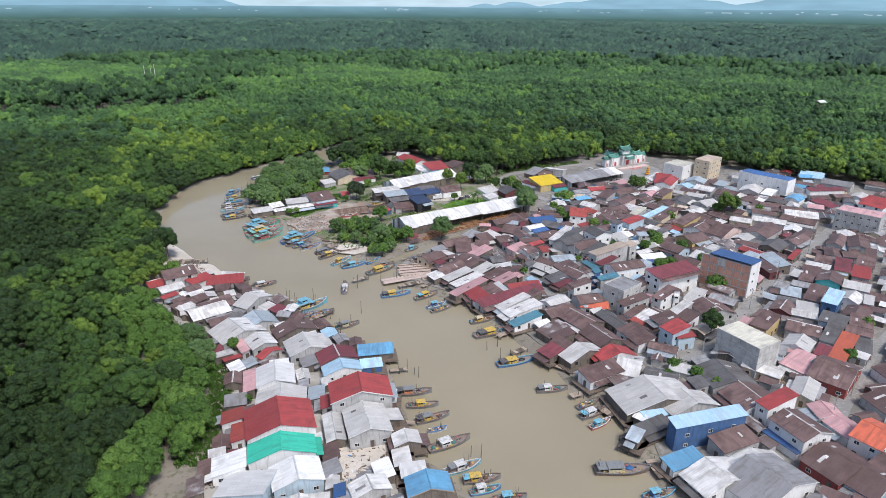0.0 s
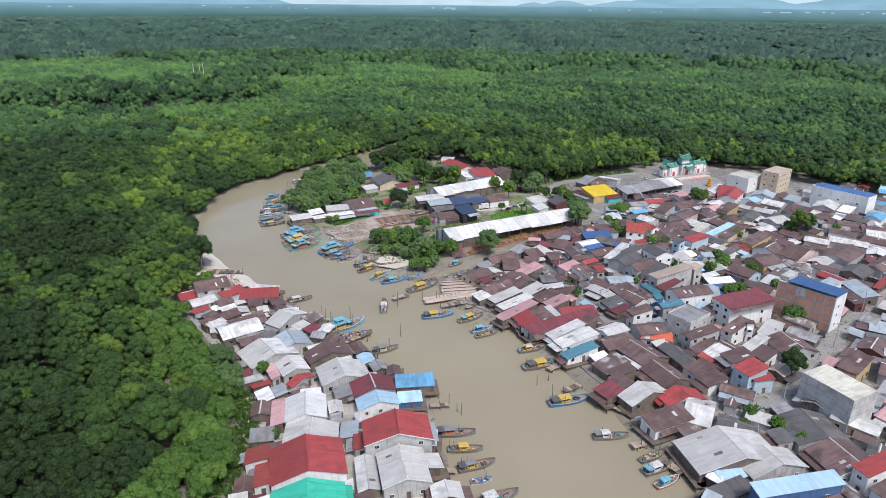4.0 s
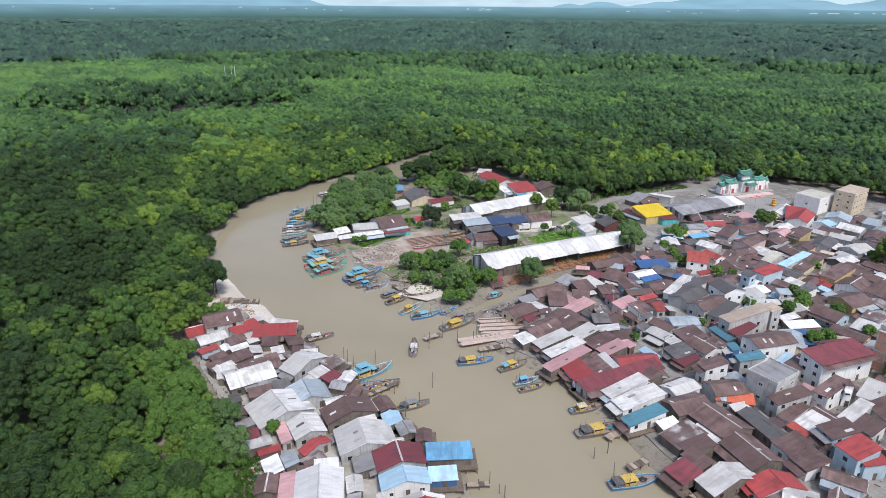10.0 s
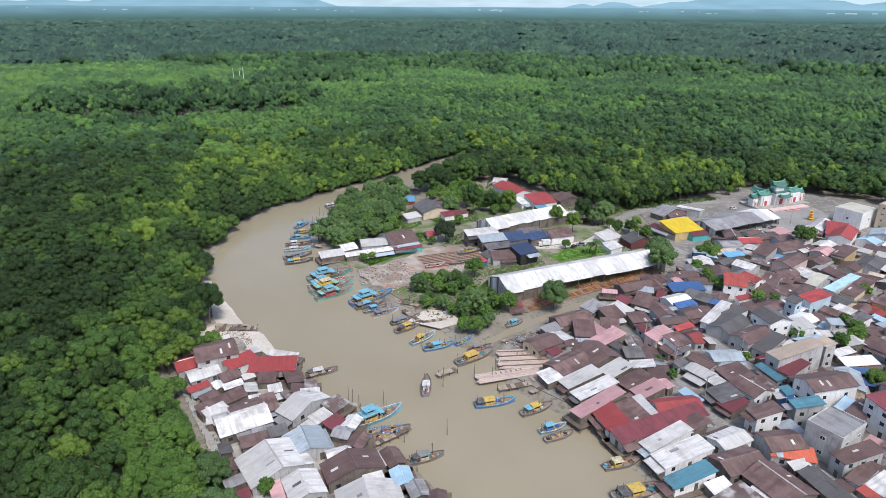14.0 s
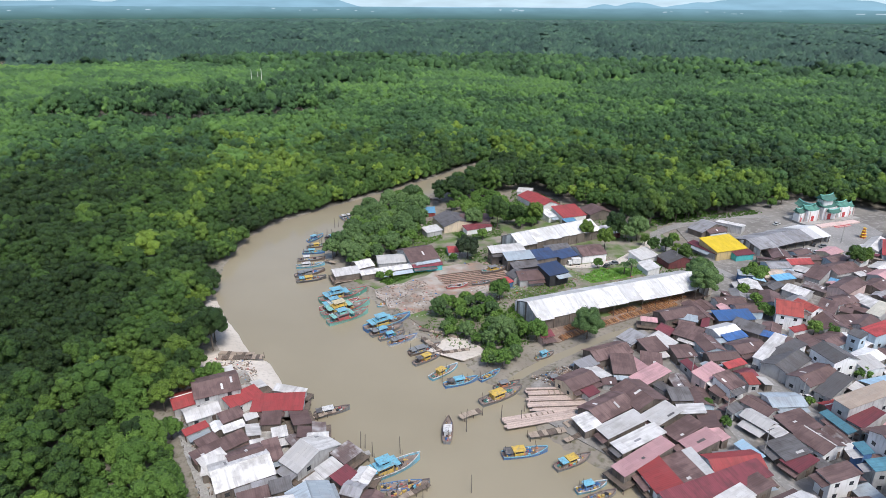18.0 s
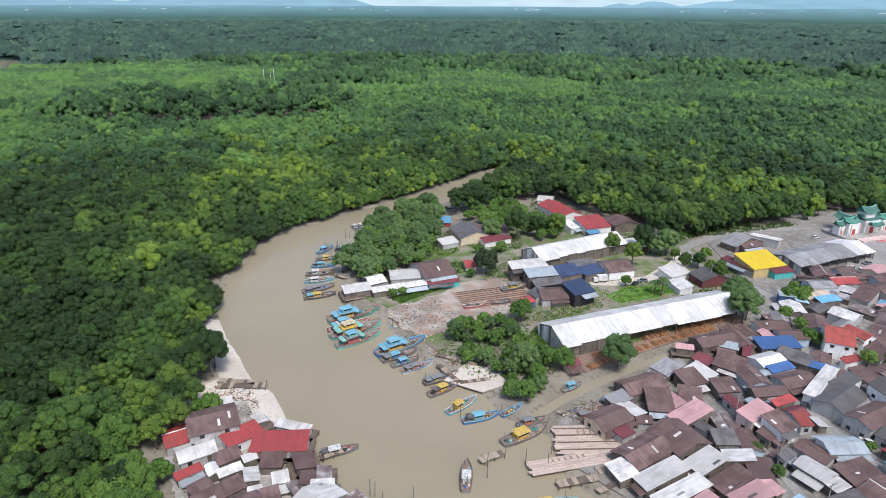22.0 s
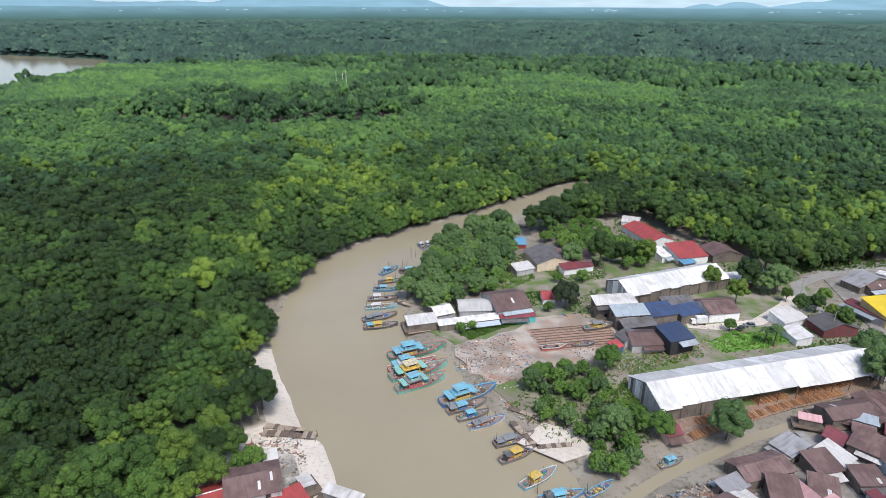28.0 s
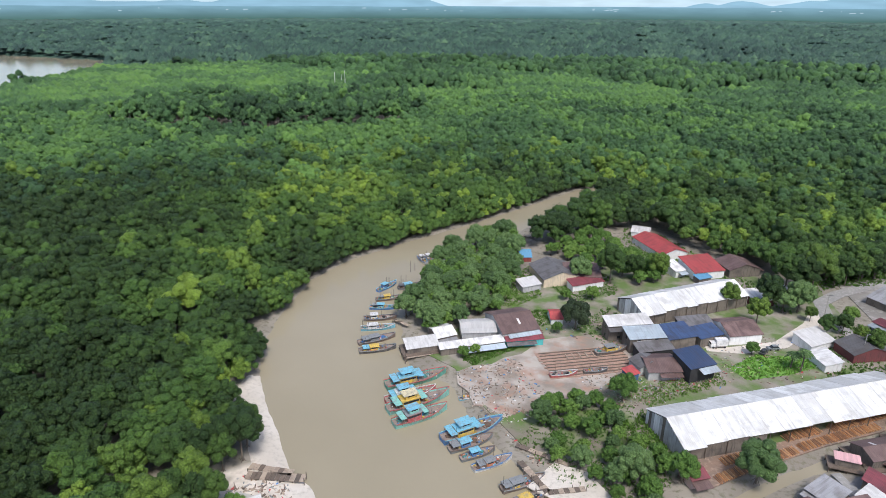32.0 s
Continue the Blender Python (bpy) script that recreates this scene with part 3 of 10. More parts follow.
def house(kind, x, y, turn, length, width, eave, rise, roof, wall):
    eave += rng.uniform(-0.12, 0.12)
    wet = bool(in_water(x, y))
    c, s = math.cos(radians(turn)), math.sin(radians(turn))
    corners = [(x + i * c * length * 0.45 - j * s * width * 0.45, y + i * s * length * 0.45 + j * c * width * 0.45) for i in (-1, 1) for j in (-1, 1)]
    wet_any = wet or any(bool(in_water(*p)) for p in corners)
    near_bank = min(float(edge_distance(*p, line)) for p in corners for line in (LEFT_BANK, RIGHT_BANK))
    wet_any = wet_any or (near_bank < 4.5 and y < 262)
    base = 1.5 if wet_any else 0.9
    kind_name = "stilt_house" if wet_any else "small_shed" if eave < 3.45 and length < 6.6 else "two_storey_house" if eave > 4.8 else "plank_house" if wall == "wood" else "house"
    home = empty_at(kind_name, pose(x, y, 0, 0, 0, turn))
    label = f"{ROOF_WORD[roof]} roof {'shed' if kind_name == 'small_shed' else 'house'} with {WALL_WORD[wall]}" + (" on stilts" if wet_any else "")
    tagged(home, label, "shed" if kind_name == "small_shed" else "house", {"stilt_house": "stilt houses over the water", "small_shed": "small sheds between houses"}.get(kind_name, "houses of the fishing village"))
    hl, hw, o = length / 2 - 0.35, width / 2 - 0.35, 0.0
    if kind == "g":
        k = rise / (width / 2)
        prof = [(-hw, base), (hw, base), (hw, eave - 0.02), (0, eave + hw * k - 0.02), (-hw, eave - 0.02)]
        prof = [(p[0], p[1] + (0.35 * k if p[1] > base else 0)) for p in prof]
        vs, fs = prism(prof, -hl, hl)
        child("wall", mesh_from("wall", vs, fs, WALL[wall]), home)
        for sgn in (-1, 1):
            vs, fs = slope_panel(-length / 2, length / 2, sgn * width / 2, eave, 0.0, eave + rise)
            child("roof_slope", mesh_from("roof_slope", vs, fs, ROOF[roof]), home)
        vs, fs = prism([(-0.22, eave + rise + 0.07), (0.22, eave + rise + 0.07), (0, eave + rise + 0.24)], -length / 2 - 0.05, length / 2 + 0.05)
        if (y < 200 and length > 5) or rng.random() < 0.2:
            child("ridge_cap", mesh_from("ridge_cap", vs, fs, ROOF["pale" if roof in ("rust", "dark", "red", "maroon") and rng.random() < 0.45 else roof]), home)
    else:
        k = rise / width
        vs, fs = prism([(-hw, base), (hw, base), (hw, eave + (width - 0.35) * k - 0.02), (-hw, eave + 0.35 * k - 0.02)], -hl, hl)
        child("wall", mesh_from("wall", vs, fs, WALL[wall]), home)
        vs, fs = slope_panel(-length / 2, length / 2, -width / 2, eave, width / 2, eave + rise)
        child("roof_slope", mesh_from("roof_slope", vs, fs, ROOF[roof]), home)
    # pale boards along the gable edges
    if kind == "g" and y < 175 and length > 6 and rng.random() < 0.4:
        px = length / 2 if s < 0 else -length / 2 - 0.06
        w, lo, hi = width / 2 + 0.05, eave - 0.1, eave + 0.17
        vs, fs = prism([(-w, lo), (0, lo + rise), (w, lo), (w, hi), (0, hi + rise), (-w, hi)], px, px + 0.06)
        child("gable_board", mesh_from("gable_board", vs, fs, PAINT["white"] if wall != "wood" or rng.random() < 0.5 else PALE_TIMBER), home)
    # loose sheets laid over worn roofs
    n_patch = {"rust": rng.choice((1, 2, 2, 3)), "patch": 5, "pale": rng.choice((0, 1, 2)), "dark": rng.choice((0, 1, 2)), "grey": 1, "pink": rng.choice((0, 1))}.get(roof, 0)
    for _ in range(min(n_patch, int(length * width / 45)) if y < 240 else n_patch // 3):
        w, d = rng.uniform(0.5, 0.9), rng.uniform(0.9, min(3.0, width * 0.3))
        px = rng.uniform(-length / 2 + 1, length / 2 - 1)
        if kind == "g":
            sgn, f = rng.choice((-1, 1)), rng.uniform(0.2, 0.75)
            ya, yb = sgn * width / 2 * (1 - f), sgn * max(0.1, width / 2 * (1 - f) - d)
            za, zb = eave + rise * (1 - abs(ya) / (width / 2)), eave + rise * (1 - abs(yb) / (width / 2))
        else:
            ya = rng.uniform(-0.4, 0.1) * width
            yb = ya + d
            za, zb = eave + k * (ya + width / 2), eave + k * (yb + width / 2)
        vs, fs = slope_panel(px - w / 2, px + w / 2, ya, za + 0.125, yb, zb + 0.125, 0.03)
        mat = rng.choice(("pale", "white", "pale")) if roof in ("rust", "dark", "patch") else rng.choice(("dark", "grey"))
        child("roof_sheet", mesh_from("roof_sheet", vs, fs, ROOF[mat]), home)
    # windows and doors on the sides that look to the south and west
    storeys = [base + 1.5] if eave < 5.6 else [base + 1.5, base + 4.4]
    if eave > 8.5:
        storeys.append(base + 7.0)
    sides = [((0, -hw - 0.02), 0, hl), ((0, hw + 0.02), 180, hl), ((-hl - 0.02, 0), -90, hw), ((hl + 0.02, 0), 90, hw)]
    for (sx, sy), ang, half in sides:
        nx, ny = math.sin(radians(ang)), -math.cos(radians(ang))
        wx, wy = c * nx - s * ny, s * nx + c * ny
        if wy > -0.3 or wall == "dark" or eave < 3.3 or (y > 262 and eave < 5.6):
            continue
        n = max(1, min(3 if y < 200 else 2, int(half * 2 / 3.4)))
        for level, z in enumerate(storeys):
            for i in range(n):
                off = (i - (n - 1) / 2) * (2 * half / n)
                m = pose(sx, sy, 0, 0, 0, ang) @ pose(off, 0, z)
                if level == 0 and i == n // 2 and y < 235:
                    child("door", DOOR_MESH, home, pose(sx, sy, 0, 0, 0, ang) @ pose(off + 0.3, 0, base))
                    continue
                if z + 0.6 > eave:
                    continue
                if y < 160:
                    win = child("window", WIN_FRAME, home, m)
                    child("pane", WIN_PANE, win)
                else:
                    child("window", WIN_WHOLE, home, m)
    # lower lean-to roofs along the long sides
    for sgn in (-1, 1):
        if rng.random() < (0.25 if width >= 14 else 0.6 if y < 260 else 0.35) and eave > 3.3 and roof not in ("sky", "azure", "yellow"):
            dep, cut = rng.uniform(1.4, 2.6), rng.uniform(0.0, 0.35) * length
            x0, x1 = (-length / 2 + cut, length / 2 - 0.2) if rng.random() < 0.5 else (-length / 2 + 0.2, length / 2 - cut)
            top = eave - rng.uniform(0.35, 0.8)
            vs, fs = slope_panel(x0, x1, sgn * (width / 2 + dep - 0.35), top - dep * 0.22, sgn * (width / 2 - 0.38), top, 0.08)
            child("lean_to_roof", mesh_from("lean_to_roof", vs, fs, ROOF[rng.choice((roof, "rust", "pale", "rust", "dark", "grey", "steel"))]), home)
    if wet_any:
        child("floor", boxes("floor", [(-hl - 1.5, -hw - 1.5, base - 0.22, hl + 1.5, hw + 1.5, base)], TIMBER), home)
        piles = []
        nx, ny = max(2, int(length / 2.2)), max(2, int(width / 2.6))
        for i in range(nx + 1):
            for j in range(ny + 1):
                px, py = -hl - 1.3 + (2 * hl + 2.6) * i / nx, -hw - 1.3 + (2 * hw + 2.6) * j / ny
                piles.append(tube((px, py, -2.0), (px, py, base - 0.2), 0.12, 0.11, 5))
        tagged(child("stilt_frame", joined("stilt_frame", piles, TIMBER), home), kind="stuff")
    return home



# ---- larger buildings ----
def block(name, x, y, turn, length, width, height, wall, roof, label, rows=2, cols=3, parapet=0.0, pitch=0.4, win=(0, 3)):
    """A block with flat or slightly pitched roof and rows of windows."""
    b = tagged(empty_at(name, pose(x, y, 0, 0, 0, turn)), label, "building")
    hl, hw, base = length / 2, width / 2, 0.9
    child("wall", boxes("wall", [(-hl, -hw, base, hl, hw, height)], WALL[wall]), b)
    if parapet:
        child("parapet", boxes("parapet", [(-hl - 0.05, -hw - 0.05, height, hl + 0.05, -hw + 0.15, height + parapet), (-hl - 0.05, hw - 0.15, height, hl + 0.05, hw + 0.05, height + parapet),
                                           (-hl - 0.05, -hw + 0.15, height, -hl + 0.15, hw - 0.15, height + parapet), (hl - 0.15, -hw + 0.15, height, hl + 0.05, hw - 0.15, height + parapet)], WALL[wall]), b)
    vs, fs = slope_panel(-hl + (0.2 if parapet else -0.3), hl - (0.2 if parapet else -0.3), -hw + (0.2 if parapet else -0.3), height + 0.02, hw - (0.2 if parapet else -0.3), height + 0.02 + pitch, 0.14)
    child("roof", mesh_from("roof", vs, fs, ROOF[roof]), b)
    for side in win:
        ang = (0, 90, 180, -90)[side]
        half, dist = (hl, hw) if side % 2 == 0 else (hw, hl)
        n = cols if side % 2 == 0 else max(1, cols // 2)
        for r in range(rows):
            for i in range(n):
                off, z = (i - (n - 1) / 2) * (2 * half / n), base + (r + 0.55) * (height - base) / rows
                w = child("window", WIN_FRAME, b, pose(0, 0, 0, 0, 0, ang) @ pose(off, -dist - 0.02, z))
                child("pane", WIN_PANE, w)
    return b


conc = block("concrete_building", 95.3, 165.0, -62, 14.6, 9.5, 11.0, "concrete", "cream", "raw grey concrete block with cream flat roof", 0, 0, 0.3)
for z in (3.5, 6.0, 8.5):
    child("floor_band", boxes("floor_band", [(-7.38, -4.83, z, 7.38, 4.83, z + 0.22)], WALL["grey"]), conc, label="paler concrete floor band")
block("concrete_tower", 68.6, 206.0, 40, 11, 8.5, 9.0, "concrete", "grey", "stained unfinished concrete tower house", 2, 2, 0.9)
block("warehouse_block", 157.8, 393, 40, 15, 13, 9.6, "white", "cream", "plain white rendered block with pale roof", 1, 1, 0.3)
block("apartment_block", 175.0, 391, 44, 18, 9.5, 13.2, "cream", "tan", "cream four-storey block with dark windows", 4, 5, 0.5, 0.6, (0, 3))
block("long_white_building", 197.0, 358.5, -53, 29, 9.5, 11.0, "white", "blue", "long white rendered building with blue roof edge", 1, 3, 0.3)
block("shop_block", 208.0, 287.5, -47, 19, 11, 11.0, "grey", "pink", "grey three-storey shop block with balconies", 3, 6, 0.5)

# brick-infilled block: a concrete frame, panels of bare brick
BRICK = wall_material("brick", (0.66, 0.35, 0.25), (0.52, 0.28, 0.2))
brick = tagged(empty_at("brick_building", pose(114.5, 221.5, 0, 0, 0, -48)), "bare orange brick block in a concrete frame under blue roof", "building")
BL, BW, BH = 19.0, 9.0, 14.0
child("core", boxes("core", [(-BL / 2 + 0.25, -BW / 2 + 0.25, 0.9, BL / 2 - 0.25, BW / 2 - 0.25, BH)], WALL["concrete"]), brick)
for i in range(6):
    for r in range(4):
        x0, z0 = -BL / 2 + 0.3 + i * (BL - 0.6) / 6, 1.2 + r * 3.2
        child("brick_panel", boxes("brick_panel", [(x0 + 0.18, -BW / 2 + 0.03, z0 + 0.2, x0 + (BL - 0.6) / 6 - 0.18, -BW / 2 + 0.26, z0 + 3.0)], BRICK if (i, r) != (2, 3) else WALL["concrete"]), brick)
for i in range(7):
    x0 = -BL / 2 + 0.1 + i * (BL - 0.5) / 6
    child("column", boxes("column", [(x0, -BW / 2 - 0.02, 0.9, x0 + 0.3, -BW / 2 + 0.3, BH)], WALL["grey"]), brick)
for r in range(5):
    child("beam", boxes("beam", [(-BL / 2, -BW / 2 - 0.05, 1.0 + r * 3.2, BL / 2, -BW / 2 + 0.27, 1.25 + r * 3.2)], WALL["grey"]), brick)
child("end_wall", boxes("end_wall", [(BL / 2 - 0.25, -BW / 2 + 0.3, 0.9, BL / 2 + 0.05, BW / 2, BH)], WALL["white"]), brick)
for z in (3.5, 7.0, 10.2):
    w = child("window", WIN_FRAME, brick, pose(BL / 2 + 0.07, -1.0, z, 0, 0, 90))
    child("pane", WIN_PANE, w)
vs, fs = slope_panel(-BL / 2 + 3.2, BL / 2 + 0.4, BW / 2 + 0.4, BH + 0.2, -BW / 2 - 0.4, BH + 0.9, 0.15)
child("roof", mesh_from("roof", vs, fs, ROOF["blue"]), brick)
child("stair_head", boxes("stair_head", [(-BL / 2, -BW / 2 + 1, BH, -BL / 2 + 3.0, BW / 2 - 1, BH + 1.8)], WALL["concrete"]), brick)


def shed(x, y, turn, length, width, eave, rise, label, lean, bays, name="timber_shed", roof="shed", clean=99):
    """A long open shed: posts, gable ends of boards, sheets in bays with uneven edges."""
    b = tagged(empty_at(name, pose(x, y, 0, 0, 0, turn)), label, "shed")
    hw, k, r = width / 2, rise / (width / 2), random.Random(int(x * 7))
    step = length / bays
    for i in range(bays):
        x0 = -length / 2 + i * step
        for sgn in (-1, 1):
            cut, up = r.uniform(-0.5, 0.4), r.uniform(0, 0.09)
            vs, fs = slope_panel(x0 + 0.02, x0 + step - 0.02, sgn * (hw + cut), eave - cut * k + up, sgn * 0.02, eave + rise + up, 0.08)
            child("roof_sheet", mesh_from("roof_sheet", vs, fs, ROOF[roof if i < clean else "white"]), b)
    for i in range(bays + 1):
        px = -length / 2 + 0.3 + i * (length - 0.6) / bays
        for py in (-hw + 0.5, 0, hw - 0.5):
            v, f = tube((px, py, 0.8), (px, py, eave + k * (hw - abs(py)) - 0.05), 0.14, 0.12, 6)
            child("post", mesh_from("post", v, f, TIMBER), b)
    for sx in (-length / 2 + 0.15, length / 2 - 0.15):
        for j in range(14):
            y0 = -hw + 0.4 + j * (width - 0.8) / 14
            y1 = y0 + (width - 0.8) / 14 - 0.06
            zt = eave + k * (hw - max(abs(y0), abs(y1))) - 0.1
            child("board", boxes("board", [(sx - 0.04, y0, 0.9 + r.uniform(0, 0.3), sx + 0.04, y1, zt)], WALL[r.choice(("white", "grey", "white", "grey", "wood"))]), b)
    child("back_wall", boxes("back_wall", [(-length / 2 + 0.3, hw - 0.6, 0.9, length / 2 - 0.3, hw - 0.5, eave)], WALL["wood"]), b)
    if lean:
        child("front_wall", boxes("front_wall", [(-length / 2 + 0.4, -hw + 0.7, 0.9, -length / 2 + lean, -hw + 0.8, eave)], WALL["wood"]), b)
    return b


shed(14.9, 304.4, 31, 74, 17.0, 5.2, 3.2, "long white-roofed open timber shed with board gable", 24, 12)
shed(-7.8, 366.5, 37.5, 46, 15.5, 5.6, 3.2, "white patched sheet roof shed with plank walls", 46, 10)
shed(96.6, 381.0, 34, 46, 17, 4.6, 2.3, "long low open hall with grey roof and a white end", 0, 8, "open_hall", "grey", 6)

# ---- trees ----
def ball_mesh(cuts, floor=-2.0):
    """Vertices and triangles of a unit ball, without the faces below floor."""
    bm = bmesh.new()
    bmesh.ops.create_icosphere(bm, subdivisions=cuts, radius=1.0)
    bmesh.ops.delete(bm, geom=[f for f in bm.faces if f.calc_center_median().z < floor], context="FACES")
    bm.verts.index_update()
    v, f = np.array([v.co[:] for v in bm.verts]), np.array([[v.index for v in f.verts] for f in bm.faces])
    bm.free()
    return v, f


ICO_V, ICO_F = ball_mesh(1)
BALL, BALL_LOW = ball_mesh(2, -0.42), ball_mesh(1, -0.45)


def raw_mesh(name, verts, tris, mat):
    me = bpy.data.meshes.new(name)
    me.vertices.add(len(verts))
    me.vertices.foreach_set("co", np.asarray(verts, np.float32).ravel())
    me.loops.add(3 * len(tris))
    me.loops.foreach_set("vertex_index", np.asarray(tris, np.int32).ravel())
    me.polygons.add(len(tris))
    me.polygons.foreach_set("loop_start", np.arange(0, 3 * len(tris), 3, dtype=np.int32))
    me.materials.append(mat)
    me.polygons.foreach_set("use_smooth", np.ones(len(tris), bool))
    me.update(calc_edges=True)
    return me


def lobed(r, n, radius, height, ball, size, sprays, leaf):
    """A crown: rounded lobes heaped over a dome, with leaf sprays standing out of them.
    ball is (vertices, triangles) of the ball that each lobe is shaped from."""
    bv, bf = ball
    vs, fs, cs = [ICO_V * np.array([radius * 0.72, radius * 0.72, height * 0.46]) + np.array([0, 0, height * 0.42])], [ICO_F], []
    k = len(ICO_V)
    for i in range(n):
        h = (i + 0.5) / n
        a, up = i * 2.4 + r.uniform(-0.35, 0.35), 0.04 + 0.93 * h
        d = radius * math.sqrt(max(0.0, 1 - up ** 2.2)) * r.uniform(0.78, 1.0)
        c = np.array([math.cos(a) * d, math.sin(a) * d, height * (0.16 + 0.74 * up) + r.uniform(-0.3, 0.3)])
        rad = size * r.uniform(0.72, 1.3)
        wob = np.array([r.uniform(0.84, 1.14) for _ in range(len(bv))])[:, None]
        vs.append(bv * wob * rad * np.array([1, 1, r.uniform(0.8, 1.05)]) + c)
        fs.append(bf + k)
        k += len(bv)
        cs.append((c, rad))
    out = []
    for c, rad in r.choices(cs, [q[1] ** 2 for q in cs], k=sprays):
        m = np.array([r.gauss(0, 1), r.gauss(0, 1), r.gauss(0.5, 0.8)])
        m /= np.linalg.norm(m) + 1e-9
        p = c + m * rad * r.uniform(0.94, 1.16)
        f = m + np.array([r.uniform(-0.5, 0.5), r.uniform(-0.5, 0.5), r.uniform(-0.3, 0.5)])
        f /= np.linalg.norm(f) + 1e-9
        e = np.cross(f, np.array([r.uniform(-1, 1), r.uniform(-1, 1), r.uniform(-1, 1)]))
        e /= np.linalg.norm(e) + 1e-9
        g, q = np.cross(f, e), leaf * r.uniform(0.55, 1.3)
        out += [p - e * q * 0.5 - g * q * 0.35, p + e * q * 0.5 - g * q * 0.35, p + g * q * 0.6 + m * q * 0.12]
    if sprays:
        vs.append(np.array(out))
        fs.append(k + np.arange(3 * sprays).reshape(-1, 3))
    return np.concatenate(vs), np.concatenate(fs)


def trunk_mesh(r, height, spread):
    parts = [tube((0, 0, -0.3), (0.15, 0.1, height * 0.55), 0.22, 0.14, 7)]
    for i in range(5):
        a = i * 1.26 + r.uniform(-0.3, 0.3)
        parts.append(tube((0.1, 0.05, height * (0.35 + 0.05 * i)), (math.cos(a) * spread * 0.7, math.sin(a) * spread * 0.7, height * r.uniform(0.62, 0.8)), 0.1, 0.04, 5))
    for i in range(4):
        a = i * 1.57 + 0.4
        parts.append(tube((math.cos(a) * 0.9, math.sin(a) * 0.9, -0.3), (0, 0, 1.1), 0.05, 0.08, 4))
    return joined("trunk", parts, BARK)


def tree_proto(seed, height, radius, leaf, n=20, sprays=520):
    r = random.Random(seed)
    v, f = lobed(r, n, radius, height * 0.58, BALL, radius * 0.33, sprays, 0.48)
    v[:, 2] += height * 0.38
    return raw_mesh("crown", v, f, leaf), trunk_mesh(r, height, radius)


PROTO = [tree_proto(20 + i, 10.5 + 0.6 * i, 3.1 + 0.14 * i, LEAF) for i in range(6)]
PROTO_PALE = [tree_proto(40 + i, 8.5 + 0.6 * i, 3.4 + 0.2 * i, LEAF_PALE) for i in range(3)]
PROTO_FRESH = [tree_proto(50 + i, 6.0 + 0.8 * i, 2.3 + 0.3 * i, LEAF_FRESH) for i in range(3)]
DARK_LEAF = foliage_material("dark_leaves", (0.015, 0.03, 0.014), (0.026, 0.048, 0.02), (0.045, 0.07, 0.028))
PROTO_DARK = [tree_proto(60, 8.0, 3.6, DARK_LEAF)]


def tree(protos, x, y, z, size, turn, label, group):
    crown, trunk = protos[int(abs(x * 13 + y * 7)) % len(protos)]
    size *= 1.25 if group == "village trees" else 1.0
    t = empty_at("mangrove_tree" if "mangrove" in group else "bush" if "bush" in group else "tree", pose(x, y, z, 0, 0, turn) @ Matrix.Diagonal((size, size, size, 1)))
    tagged(t, label, "tree", group)
    child("trunk", trunk, t)
    child("crown", crown, t)
    return t


CLEARING = [(-30, 440), (-28, 449), (-17, 448), (-3, 430), (20, 418), (14, 405), (-8, 410), (-24, 432)]


def forest_points(spacing, dmax):
    g = np.random.RandomState(5)
    n = int(dmax / spacing) + 20
    ix, iy = np.meshgrid(np.arange(-n, n), np.arange(-4, n))
    x = (ix + g.uniform(-0.42, 0.42, ix.shape)).ravel() * spacing - 15
    y = (iy + g.uniform(-0.42, 0.42, iy.shape)).ravel() * spacing + 70
    d, a = np.hypot(x + 15, y - 70), np.arctan2(-(x + 15), y - 70)
    bearing = lambda ex, ey: np.degrees(np.arctan2(-(x - ex), y - ey))
    keep = (d < dmax) & ((bearing(-33, 144) < 57) & (y > 144) | (bearing(-17, 91) < 51) & (y > 91) | (bearing(0, -3) < 43)) & (bearing(0, -3) > -38)
    x, y, d = x[keep], y[keep], d[keep]
    shore = np.minimum(edge_distance(x, y, LEFT_BANK), edge_distance(x, y, RIGHT_BANK))
    ok = ~in_water(x, y) & (shore > 1.3) & ~inside(x, y, VILLAGE) & ~inside(x, y, TOWN_LAND)
    ok &= ~((shore < 4.4) & (y > 232) & (y < 276) & (x < -84)) & ~((edge_distance(x, y, RIGHT_BANK) < 13) & (y > 405) & (x < -22)) & ~inside(x, y, CLEARING)
    x, y, d = x[ok], y[ok], d[ok]
    # a close hedge of trees leans over the water's edge
    ex, ey = [], []
    for line, lo, hi, side in ((LEFT_BANK, 300, 640, 1),):
        for (x1, y1), (x2, y2) in zip(line, line[1:]):
            if lo <= min(y1, y2) and max(y1, y2) <= hi:
                n = max(1, int(math.hypot(x2 - x1, y2 - y1) / 3.6))
                nx, ny = (y2 - y1), -(x2 - x1)
                k = math.hypot(nx, ny)
                for i in range(n):
                    off = g.uniform(1.6, 3.6)
                    ex.append(x1 + (x2 - x1) * (i + 0.5) / n + nx / k * off)
                    ey.append(y1 + (y2 - y1) * (i + 0.5) / n + ny / k * off)
    ex, ey = np.array(ex), np.array(ey)
    return np.r_[x, ex], np.r_[y, ey], np.r_[d, np.hypot(ex + 15, ey - 70)], g


